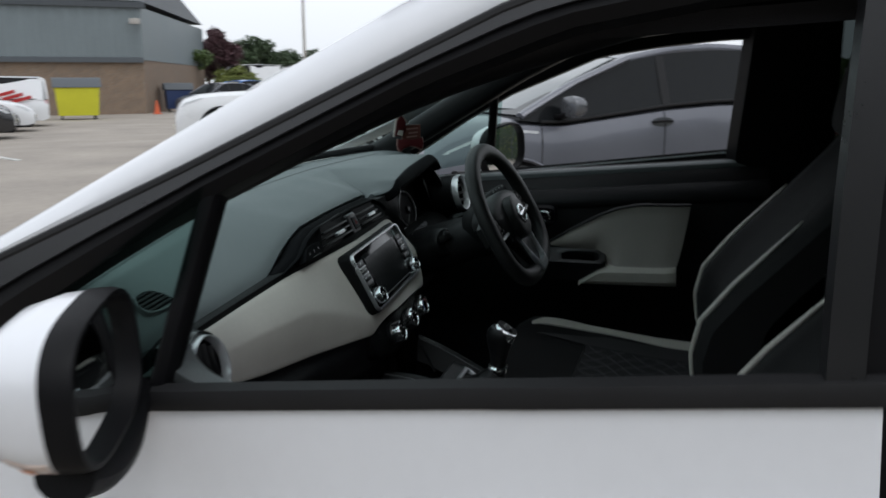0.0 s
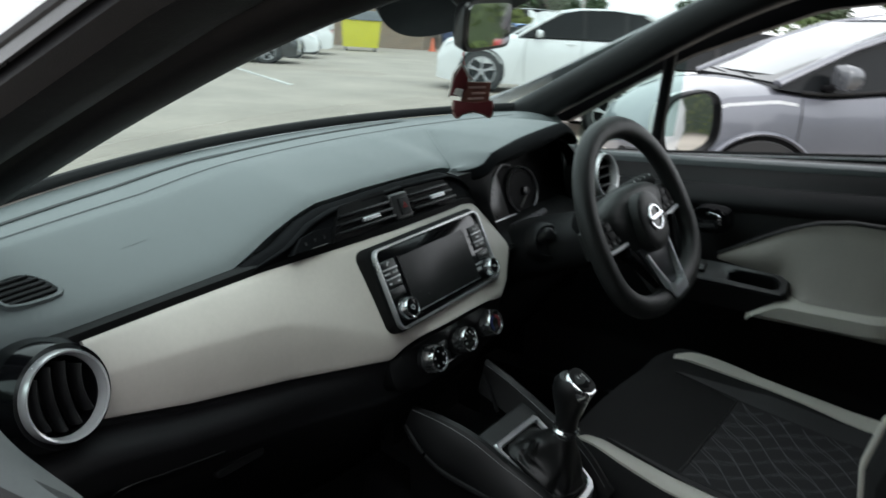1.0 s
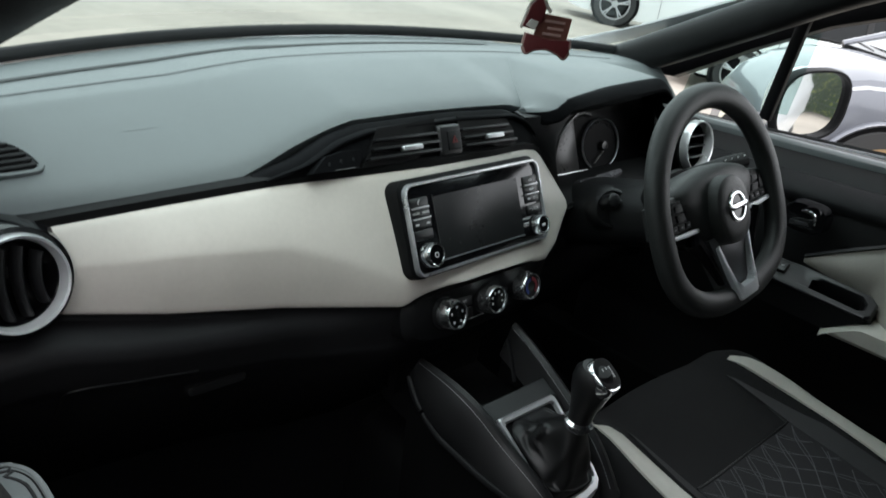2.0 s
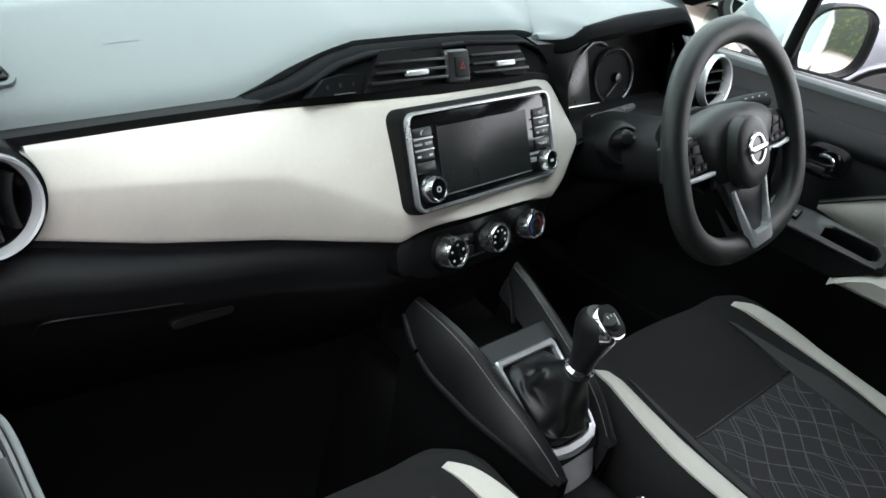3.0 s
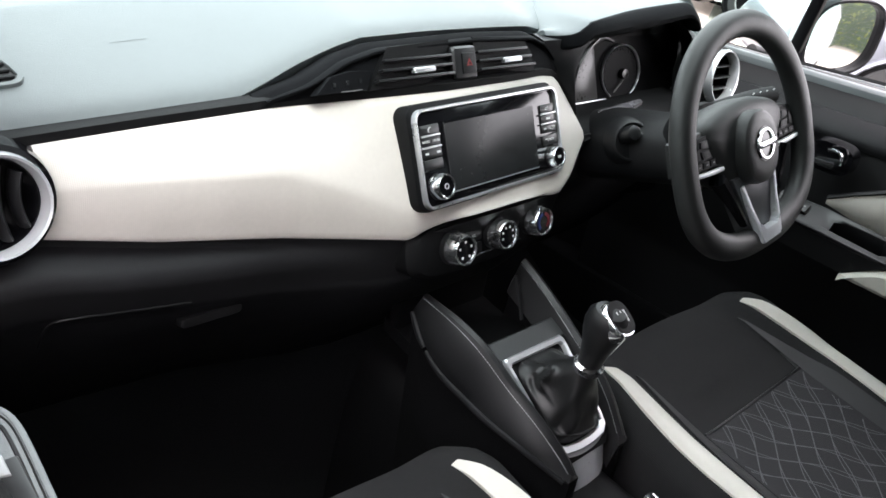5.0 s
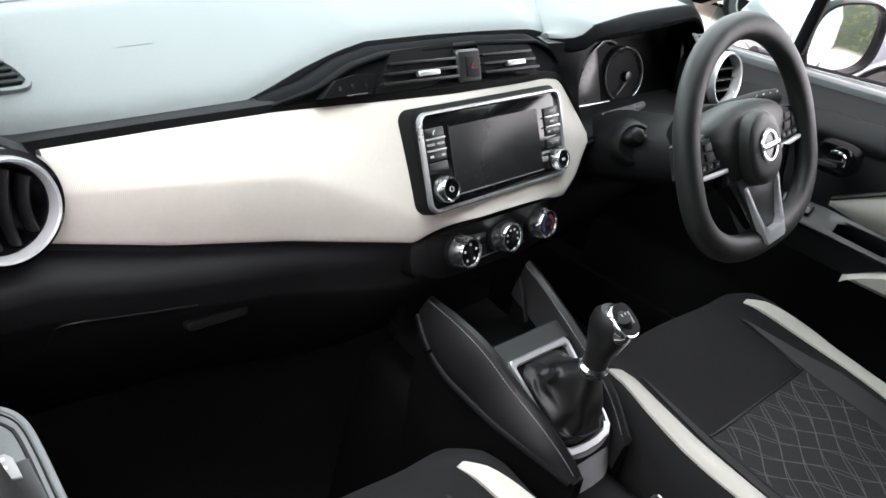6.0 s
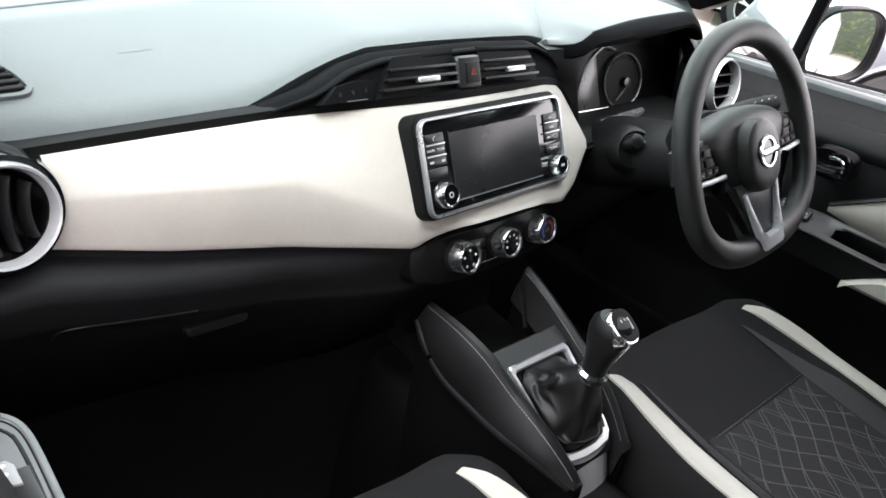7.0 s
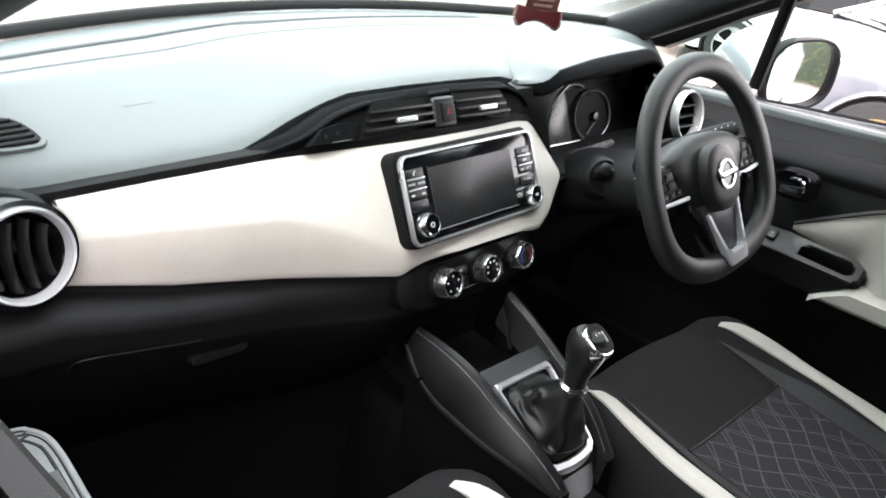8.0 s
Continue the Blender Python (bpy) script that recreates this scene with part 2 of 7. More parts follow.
def sweep(bm, pts, rx, ry=None, n=12, closed=False, up=(0, 0, 1), power=2.0, taper=None):
    """A tube of elliptic section along pts; rx lies across up, ry along it."""
    ry = ry or rx
    pts = [Vector(p) for p in pts]
    loops = []
    k = len(pts)
    for i, p in enumerate(pts):
        a, b = (pts[i - 1], pts[(i + 1) % k]) if closed else (pts[max(i - 1, 0)], pts[min(i + 1, k - 1)])
        t = (b - a).normalized()
        side = t.cross(Vector(up)).normalized()
        over = side.cross(t)
        f = taper(i / (k - 1)) if taper else 1.0
        loops.append([p + side * q.x * f + over * q.y * f for q in ellipse(rx, ry, n, 0, power)])
    if closed:
        loops.append(loops[0])
        rows = [[bm.verts.new(p) for p in loop] for loop in loops[:-1]]
        rows.append(rows[0])
        for a, b in zip(rows, rows[1:]):
            for i in range(n):
                bm.faces.new((a[i], a[(i + 1) % n], b[(i + 1) % n], b[i]))
        return bm
    return loft(bm, loops)


def sheet(bm, fn, nu, nv, thick=None):
    """A surface fn(u, v), u and v from 0 to 1; thick is a vector that backs it with a second skin."""
    front = [[fn(i / nu, j / nv) for j in range(nv + 1)] for i in range(nu + 1)]
    f = [[bm.verts.new(p) for p in row] for row in front]
    for i in range(nu):
        for j in range(nv):
            bm.faces.new((f[i][j], f[i + 1][j], f[i + 1][j + 1], f[i][j + 1]))
    if thick is not None:
        t = Vector(thick)
        k = [[bm.verts.new(Vector(p) + t) for p in row] for row in front]
        for i in range(nu):
            for j in range(nv):
                bm.faces.new((k[i][j], k[i][j + 1], k[i + 1][j + 1], k[i + 1][j]))
        for i in range(nu):
            for j, flip in ((0, False), (nv, True)):
                q = (f[i][j], k[i][j], k[i + 1][j], f[i + 1][j])
                bm.faces.new(q if not flip else q[::-1])
        for j in range(nv):
            for i, flip in ((0, True), (nu, False)):
                q = (f[i][j], k[i][j], k[i][j + 1], f[i][j + 1])
                bm.faces.new(q if not flip else q[::-1])
    return bm


def lettering(name, words, m, high, material, parent):
    """Short printed words, in the built-in font, centred on the frame m."""
    curve = bpy.data.curves.new(name, "FONT")
    curve.body, curve.size, curve.extrude = words, high * 1.4, 0.0002
    curve.align_x, curve.align_y = "CENTER", "CENTER"
    tmp = bpy.data.objects.new(name, curve)
    me = bpy.data.meshes.new_from_object(tmp)
    bpy.data.objects.remove(tmp)
    me.transform(m)
    bm = bmesh.new()
    bm.from_mesh(me)
    return part(name, bm, material, parent, smooth=0)


def B():
    return bmesh.new()


def along(x, xs, ys):
    """Smooth interpolation through stations (monotone cubic would do; this eases linear pieces)."""
    return float(np.interp(x, xs, ys))

# ---- ground and setting ----
G = -0.10  # height of the car park's surface


def ground_mat():
    m = mat("pale_worn_tarmac", (0.305, 0.270, 0.232), 0.85, vary=0.22, scale=0.6, bump=0.6, bump_scale=60)
    return m


bm = B()
N = 60
for i in range(N + 1):
    for j in range(N + 1):
        f = lambda k: math.copysign(abs(2 * k / N - 1) ** 2.2, 2 * k / N - 1) * 900
        x, y = f(i), f(j)
        bm.verts.new((x, y, G + (0.012 * noise.noise((x * 0.2, y * 0.2, 0)) if abs(x) + abs(y) < 60 else 0)))
bm.verts.ensure_lookup_table()
for i in range(N):
    for j in range(N):
        k = i * (N + 1) + j
        bm.faces.new((bm.verts[k], bm.verts[k + 1], bm.verts[k + N + 2], bm.verts[k + N + 1]))
tagged(part("ground", bm, ground_mat()), "pale worn tarmac surface of an open car park", "ground", kind="structure")

# ---- the white car: shell ----
XC = 0.05  # its middle line


def half(y, z):
    """Half the car's width at a place along and up it."""
    w = 0.85 - 0.03 * max(0.0, (0.62 - z) / 0.4) ** 2
    w -= 0.02 * max(0.0, (z - 0.72) / 0.22) ** 2 if z < 0.95 else 0.02 + 0.20 * (z - 0.95)
    w -= 0.16 * (max(0.0, y - 0.55) / 1.0) ** 2 + 0.10 * (max(0.0, -1.5 - y) / 0.8) ** 2
    return w


def belt(y):
    """Height of the lower edge of the side windows."""
    return 0.917 - 0.083 * y


BOUND_Y = [-2.0, -1.4, -0.8, -0.55, -0.40, -0.223, -0.01, 0.25, 0.42]
BOUND_Z = [1.24, 1.36, 1.385, 1.372, 1.345, 1.272, 1.183, 1.080, 1.015]
OPEN_Y = [-0.72, -0.60, -0.441, -0.29, -0.041, 0.10, 0.20, 0.27]
OPEN_NEAR = [1.336, 1.334, 1.312, 1.262, 1.150, 1.076, 1.020, 0.975]
OPEN_FAR = [1.268, 1.268, 1.258, 1.240, 1.148, 1.075, 1.015, 0.975]

car = thing("hatchback_car", "white five-door hatchback, its side window wound down", "car", (XC, 0, G))


def side_skin(name, y0, y1, z0, ztop, side, material, n=14, label=""):
    bm = B()

    def fn(u, v):
        y = y0 + (y1 - y0) * u
        zt = ztop(y)
        z = z0 + (zt - z0) * v
        crease = 0.012 * math.exp(-((z - (belt(y) - 0.16)) / 0.03) ** 2)
        return Vector((XC + side * (half(y, z) + crease), y, z))

    sheet(bm, fn, n, 16, (-side * 0.02, 0, 0))
    return part(name, bm, material, car, label)


for side in (-1, 1):
    side_skin("front_wing", 0.36, 1.35, 0.30, lambda y: 0.885 - 0.22 * max(0, y - 0.35) ** 1.6, side, PAINT)
    side_skin("rear_quarter", -2.2, -0.735, 0.22, lambda y: belt(y), side, PAINT)
    side_skin("door_skin", -0.725, 0.35, 0.22, lambda y: belt(y), side, PAINT)
    # painted pillar and roof rail
    bm = B()
    loops = []
    for k in range(53):
        y = 0.60 - 0.05 * k
        zb, high = along(y, BOUND_Y + [0.62], BOUND_Z + [0.945]), along(y, [-2.0, -0.8, -0.40, -0.25, -0.15, -0.035, 0.14, 0.35, 0.60], [0.040, 0.052, 0.062, 0.062, 0.058, 0.053, 0.040, 0.024, 0.018])
        x = XC + side * half(y, zb)
        loops.append([Vector((x - side * a, y, zb + b)) for a, b in ((0.004, 0.0), (0.004, 0.25 * high), (0.014, 0.62 * high), (0.034, 0.90 * high), (0.060, high), (0.085, 0.94 * high), (0.085, 0.80 * high), (0.050, 0.0), (0.030, -0.004))])
    loft(bm, loops)
    part("roof_rail", bm, PAINT, car)
    # black window frame
    opens = OPEN_NEAR if side < 0 else OPEN_FAR
    bm = B()
    loops = []
    for k in range(31):
        y = 0.30 - 1.02 * k / 30
        zo, zb = along(-y, [-v for v in OPEN_Y[::-1]], opens[::-1]), along(y, BOUND_Y, BOUND_Z)
        zo = min(zo, zb - 0.012)
        xo, xb = XC + side * half(y, zo), XC + side * half(y, zb)
        ins = -side
        loops.append([Vector((xo + ins * 0.004, y, zo)), Vector((xo - ins * 0.004, y, (zo * 2 + zb) / 3)), Vector((xb + ins * 0.0, y, zb)), Vector((xb + ins * 0.055, y, zb)), Vector((xo + ins * 0.062, y, zo + 0.012)), Vector((xo + ins * 0.055, y, zo - 0.004)), Vector((xo + ins * 0.030, y, zo - 0.008))])
    loft(bm, loops)
    part("window_frame", bm, TRIM, car, "matt black window frame")
    bm = B()
    for a, b in zip(loops, loops[1:]):
        out = Vector((side * 0.003, 0, 0))
        bm.faces.new([bm.verts.new(p + out) for p in (a[2].lerp(a[1], 0.66), a[2], b[2], b[2].lerp(b[1], 0.66))])
    bmesh.ops.remove_doubles(bm, verts=bm.verts, dist=0.0001)
    bmesh.ops.solidify(bm, geom=bm.faces[:], thickness=0.003)
    part("sash_cover", bm, SASH, car, "satin grey-black sash cover")
    # seal that runs along the frame
    bm = B()
    sweep(bm, [(XC + side * (half(y, along(y, BOUND_Y, BOUND_Z)) + 0.004), y, along(y, BOUND_Y, BOUND_Z) - 0.004) for y in [0.38 - 0.04 * k for k in range(34)]], 0.006, 0.007, 8)
    part("door_seal", bm, RUBBER, car)
    # belt moulding
    bm = B()
    loops = []
    for k in range(25):
        y = 0.30 - 1.05 * k / 24
        x, z = XC + side * half(y, belt(y)), belt(y) - (0.018 if side > 0 else 0)
        i = -side
        loops.append([Vector((x - i * 0.006, y, z - 0.002)), Vector((x - i * 0.008, y, z + 0.010)), Vector((x - i * 0.004, y, z + 0.021)), Vector((x + i * 0.014, y, z + 0.024)), Vector((x + i * 0.020, y, z + 0.012)), Vector((x + i * 0.020, y, z - 0.004))])
    loft(bm, loops)
    part("belt_moulding", bm, RUBBER, car, "black rubber belt moulding")
    # quarter post
    bm = B()
    if side < 0:
        top, foot = Vector((XC + side * (half(-0.04, 1.17) - 0.02), -0.045, 1.165)), Vector((XC + side * (half(0.04, 0.93) - 0.02), 0.040, 0.915))
    else:
        top, foot = Vector((0.752, -0.005, 1.150)), Vector((0.762, 0.020, 0.955))
    sweep(bm, [top, (top + foot) / 2, foot], 0.012, 0.019 if side < 0 else 0.010, 12, up=(side, 0, 0), power=3)
    part("quarter_post", bm, TRIM, car)
    bm = B()
    q = [Vector((XC + side * (half(0, 1.0) - 0.018), top.y, top.z)), Vector((XC + side * (half(0, .93) - 0.018), foot.y, foot.z)), Vector((XC + side * (half(0, .93) - 0.018), 0.26, 0.915)), Vector((XC + side * (half(0, .99) - 0.018), 0.24, 0.995))]
    loft(bm, [q, [p + Vector((-side * 0.004, 0, 0)) for p in q]])
    part("quarter_glass", bm, CLEAR_GLASS, car)
    # middle pillar with its trim
    bm = B()
    loops = []
    for z in (0.30, 0.6, 0.96, 1.1, 1.22, 1.34, 1.385):
        x = XC + side * (half(-0.8, z) - 0.006)
        y0 = -0.712 if side < 0 else (-0.615 - 0.11 * max(0, z - 0.96) if z > 0.9 else -0.70)
        i = -side
        loops.append([Vector((x, y0, z)), Vector((x, -0.86, z)), Vector((x + i * 0.07, -0.87, z)), Vector((x + i * 0.085, -0.79, z)), Vector((x + i * 0.07, y0 - 0.02, z)), Vector((x + i * 0.03, y0 + 0.004, z))])
    loft(bm, loops)
    part("b_pillar", bm, TRIM, car, "black centre pillar trim")
    if side < 0:
        bm = B()
        loft(bm, [[Vector((XC - half(-0.69, z) - 0.004 + a, y + b, z)) for a, b in ((0.0, 0.0), (0.0, -0.032), (0.03, -0.034), (0.045, -0.012), (0.020, 0.004))] for z, y in ((0.985, -0.677), (1.05, -0.680), (1.15, -0.686), (1.25, -0.694), (1.34, -0.702))])
        part("rear_sash", bm, SASH, car, "satin black rear door sash")
    # rear side glass
    bm = B()
    sheet(bm, lambda u, v: Vector((XC + side * (half(-1.2, belt(-1) + (1.36 - belt(-1)) * v) - 0.015), -0.86 - 0.85 * u * (1 - 0.15 * v), belt(-0.86 - 0.8 * u) + (along(-0.86 - 0.8 * u, BOUND_Y, BOUND_Z) - belt(-0.86 - 0.8 * u)) * v)), 8, 4, (-side * 0.004, 0, 0))
    part("rear_side_glass", bm, DARK_GLASS if side < 0 else PRIVACY_GLASS, car)
    # wheels
    for y in (0.86, -1.66):
        m = basis((XC + side * 0.76, y, G + 0.31), (0, -side, 0), (0, 0, 1))
        tyre = part("wheel", disc_stack(B(), m, [(0.19, 0.19, -0.1), (0.29, 0.29, -0.1), (0.31, 0.31, -0.08), (0.31, 0.31, 0.08), (0.29, 0.29, 0.1), (0.2, 0.2, 0.1)], 40), TYRE, car)
        part("rim", disc_stack(B(), m, [(0.2, 0.2, 0.02), (0.2, 0.2, 0.1), (0.15, 0.15, 0.085), (0.04, 0.04, 0.09)], 30), ALLOY, tyre)

# roof outside and its lining inside
ROOF = lambda x, y: along(y, [-2.1, -1.6, -0.8, -0.35, -0.22], [1.30, 1.40, 1.435, 1.425, 1.400]) - 0.045 * ((x - XC) / 0.72) ** 2
bm = B()
sheet(bm, lambda u, v: Vector((XC - 0.72 + 1.44 * u, -2.1 + 1.88 * v, ROOF(XC - 0.72 + 1.44 * u, -2.1 + 1.88 * v) + 0.012)), 14, 16, (0, 0, -0.012))
part("roof_panel", bm, PAINT, car)
bm = B()
sheet(bm, lambda u, v: Vector((XC - 0.70 + 1.40 * u, -2.05 + 1.80 * v, ROOF(XC - 0.70 + 1.40 * u, -2.05 + 1.80 * v) - 0.035 - 0.05 * abs(2 * u - 1) ** 6)), 20, 14, (0, 0, 0.02))
part("headliner", bm, LINER, car, "dark woven roof lining")
# windscreen, its black band, the scuttle and the bonnet
WX = lambda u: XC - 0.70 + 1.40 * u


def screen_pt(u, v, lift=0.0):
    x = WX(u) * (1 - 0.10 * v) + XC * 0.10 * v
    s = (x - XC) / 0.70
    y = (0.56 - 0.16 * s * s) * (1 - v) + (-0.24 - 0.10 * s * s) * v + 0.035 * math.sin(math.pi * v)
    z = (0.995 - 0.01 * s * s) * (1 - v) + (1.395 - 0.045 * s * s) * v
    return Vector((x, y, z + lift))


part("windscreen", sheet(B(), lambda u, v: screen_pt(u, v), 20, 14), SCREEN_GLASS, car, "green-tinted windscreen")
part("screen_band", sheet(B(), lambda u, v: screen_pt(u, 0.90 + 0.10 * v, -0.006), 20, 3, (0, 0, -0.004)), PIANO, car)
part("scuttle", sheet(B(), lambda u, v: Vector((WX(u), 0.50 - 0.16 * ((WX(u) - XC) / 0.7) ** 2 + 0.02 + 0.06 * v, 0.965 - 0.08 * v)), 20, 4, (0, 0, -0.03)), RUBBER, car)
bm = B()
sheet(bm, lambda u, v: Vector((XC + (2 * u - 1) * (half(0.50 + 0.86 * v, 0.8) - 0.026), 0.58 - 0.15 * (2 * u - 1) ** 2 + v * 0.86, 0.905 - 0.02 * (2 * u - 1) ** 2 - 0.16 * v ** 1.8 + 0.103 * max(0, 1 - v / 0.25) ** 1.5 * (1 - 0.9 * abs(2 * u - 1) ** 4))), 24, 32, (0, 0, -0.015))
part("bonnet", bm, PAINT, car)
# nose, tail and floor
bm = B()
sheet(bm, lambda u, v: Vector((XC + (2 * u - 1) * 0.735, 1.62 - 0.30 * (2 * u - 1) ** 2 - 0.06 * v, 0.15 + 0.60 * v)), 16, 8, (0, -0.03, 0))
part("front_bumper", bm, PAINT, car)
bm = B()
sheet(bm, lambda u, v: Vector((XC + (2 * u - 1) * 0.76, -2.42 + 0.18 * (2 * u - 1) ** 2 + 0.10 * v, 0.15 + 0.75 * v)), 16, 8, (0, 0.03, 0))
part("rear_bumper", bm, PAINT, car)
bm = B()
sheet(bm, lambda u, v: Vector((XC + (2 * u - 1) * (0.74 - 0.12 * v), -2.32 + 0.25 * v, 0.90 + 0.40 * v)), 10, 5, (0, 0.02, 0))
part("tailgate", bm, DARK_GLASS, car)
part("floor_pan", sheet(B(), lambda u, v: Vector((XC - 0.80 + 1.60 * u, -2.2 + 2.9 * v, 0.20 + 0.01 * noise.noise((u * 20, v * 30, 0)) + 0.22 * max(0, v - 0.86) / 0.14)), 24, 40, (0, 0, -0.03)), CARPET, car, "black carpeted floor")
for side in (-1, 1):
    part("footwell_side", sheet(B(), lambda u, v: Vector((XC + side * (0.775 - 0.10 * u * v), 0.28 + 0.40 * u, 0.20 + 0.74 * v)), 8, 8, (side * 0.02, 0, 0)), CARPET, car)
for side in (-1, 1):
    part("sill_trim", box(B(), (XC + side * 0.755, -0.30, 0.25), (0.10, 1.95, 0.18), bevel=0.02, seg=2), CARPET, car)
part("bulkhead", box(B(), (XC, 0.62, 0.50), (1.52, 0.03, 0.56), bevel=0.01), CARPET, car)
part("rear_bench", box(box(B(), (XC, -1.25, 0.45), (1.30, 0.55, 0.22), bevel=0.06, seg=3), (XC, -1.58, 0.80), (1.30, 0.18, 0.62), pose(0, 0, 0, 0, 0, 0), bevel=0.06, seg=3), CLOTH, car)
# pillar trims beside the windscreen
for side, pts in ((1, [(0.74, 0.42, 0.955), (0.715, 0.30, 1.010), (0.69, 0.10, 1.115), (0.675, -0.12, 1.232), (0.65, -0.30, 1.300), (0.64, -0.50, 1.325)]), (-1, [(-0.66, 0.42, 0.975), (-0.648, 0.28, 1.035), (-0.63, 0.10, 1.120), (-0.62, -0.12, 1.218), (-0.615, -0.30, 1.285), (-0.60, -0.50, 1.335)])):
    bm = B()
    sweep(bm, smooth_path(pts, 30), 0.034, 0.036, 16, up=(0, 0.5, 0.85), power=2.6)
    part("pillar_trim", bm, BLACK if side > 0 else TRIM, car, "grained dark grey windscreen pillar trim")

# ---- dashboard ----
dash = thing("dashboard", "dark grained dashboard with a cream trim panel", "dashboard", (0, 0.2, 0.6))
EDGE_X = [-0.68, -0.56, -0.45, -0.335, -0.295, -0.255, -0.205, -0.163, -0.06, 0.05, 0.115, 0.145, 0.20, 0.30, 0.72]
EDGE_Z = [0.924, 0.929, 0.932, 0.938, 0.950, 0.965, 0.980, 0.989, 0.992, 0.992, 0.991, 0.989, 0.976, 0.966, 0.940]
EDGE_Y = [0.144, 0.130, 0.126, 0.125, 0.131, 0.136, 0.140, 0.142, 0.142, 0.142, 0.142, 0.145, 0.16, 0.18, 0.18]


def pad_pt(u, v):
    x = -0.68 + 1.40 * u
    s = (x - XC) / 0.70
    ye, ze = along(x, EDGE_X, EDGE_Y), along(x, EDGE_X, EDGE_Z)
    yf, zf = 0.485 - 0.17 * s * s, 1.015 - 0.012 * s * s
    y = ye + (yf - ye) * v
    z = ze + (zf - ze) * (0.62 * min(1, v * 2.2) ** 0.9 + 0.38 * v) * 1.0
    z += 0.012 * math.sin(math.pi * v) - 0.004 * max(0, 1 - v * 14) ** 2
    return Vector((x, y - 0.006 * max(0, 1 - v * 9) ** 2 * -1, z))


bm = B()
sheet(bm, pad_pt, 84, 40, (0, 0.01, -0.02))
pad = part("top_pad", bm, PAD, dash, "grained top pad in a sky-lit grey")
# long defroster slot and the seam in front of it
bm = B()
for u0, u1, v0, v1 in ((0.07, 0.42, 0.725, 0.765), (0.36, 0.58, 0.735, 0.765), (0.55, 0.74, 0.755, 0.79)):
    sweep(bm, [pad_pt(u0 + (u1 - u0) * i / 30, v0 + (v1 - v0) * i / 30) + Vector((0, 0, 0.0012)) for i in range(31)], 0.0042, 0.0014, 6, taper=lambda t: min(1, 0.25 + 6 * min(t, 1 - t)))
part("defroster_slot", bm, mat("slot_shade", (0.022, 0.025, 0.026), 0.6), pad)
bm = B()
sweep(bm, [pad_pt(0.02 + 0.90 * i / 40, 0.56 + 0.02 * i / 40) + Vector((0, 0, 0.0004)) for i in range(41)], 0.0022, 0.0008, 6)
part("pad_seam", bm, mat("pad_crease", (0.060, 0.067, 0.070), 0.5), pad)
bm = B()
sweep(bm, [pad_pt(0.015 + 0.97 * i / 40, 1.0) + Vector((0, 0.003, 0.010)) for i in range(41)], 0.009, 0.006, 10, up=(0, 1, 0))
part("screen_seal", bm, RUBBER, pad, "black rubber windscreen seal")
bm = B()
sweep(bm, [pad_pt(0.172 + 0.028 * i / 8, 0.262) + Vector((0, 0, 0.0001)) for i in range(9)], 0.0006, 0.0002, 6)
part("airbag_mark", bm, mat("embossed_mark", (0.108, 0.121, 0.125), 0.5), pad)

# cream trim panel: stations along the car's width
CX = [-0.56, -0.44, -0.30, -0.15, -0.06, 0.06, 0.13, 0.168, 0.195, 0.224]
C_TOP = [0.918, 0.923, 0.929, 0.933, 0.934, 0.934, 0.934, 0.928, 0.893, 0.850]
C_BOT = [0.832, 0.806, 0.786, 0.771, 0.784, 0.787, 0.784, 0.798, 0.816, 0.838]
C_TY = [0.118, 0.116, 0.110, 0.092, 0.086, 0.090, 0.096, 0.100, 0.086, 0.068]
C_BY = [0.099, 0.087, 0.069, 0.021, 0.007, 0.008, 0.016, 0.030, 0.046, 0.062]
C_KV = [0.58, 0.61, 0.57, 0.24, 0.08, 0.08, 0.08, 0.12, 0.2, 0.3]
C_KY = [-0.010, -0.020, -0.024, -0.014, -0.006, -0.004, -0.004, -0.004, -0.004, 0.0]


def cream_pt(u, v):
    x = -0.548 + (0.224 + 0.548) * u
    zt, zb = along(x, CX, C_TOP), along(x, CX, C_BOT)
    yt, yb = along(x, CX, C_TY), along(x, CX, C_BY)
    kv, ky = along(x, CX, C_KV), along(x, CX, C_KY)
    bulge = (v / kv if v < kv else (1 - v) / (1 - kv))
    soft = 0.45 * min(1, bulge) + 0.55 * math.sin(math.pi / 2 * min(1, bulge))
    y = yb + (yt - yb) * v + ky * soft
    edge = max(0, 1 - min(v, 1 - v) * 22) ** 2
    return Vector((x, y + 0.008 * edge, zb + (zt - zb) * v))


bm = B()
sheet(bm, cream_pt, 90, 36, (0, 0.03, 0.0))
for v in bm.verts:
    if v.co.z < 0.802 and -0.155 < v.co.x < 0.125:
        d = max(0, 1 - abs((v.co.x + 0.02) / 0.13) ** 4)
        v.co.z += 0.010 * d * (0.802 - v.co.z) / 0.016
part("trim_panel", bm, CREAM, dash, "cream textured trim panel")
# black strip between pad and cream
bm = B()
loops = []
for i in range(61):
    x = -0.60 + 0.80 * i / 60
    z, y = along(x, CX, C_TOP), along(x, CX, C_TY)
    z = max(z, 0.90)
    loops.append([Vector((x, y + 0.002, z - 0.002)), Vector((x, y + 0.003, z + 0.007)), Vector((x, y + 0.008, z + 0.009)), Vector((x, y + 0.05, z + 0.006)), Vector((x, y + 0.05, z - 0.004))])
loft(bm, loops)
part("accent_strip", bm, FOOT, dash)
# lower dashboard and glovebox
bm = B()


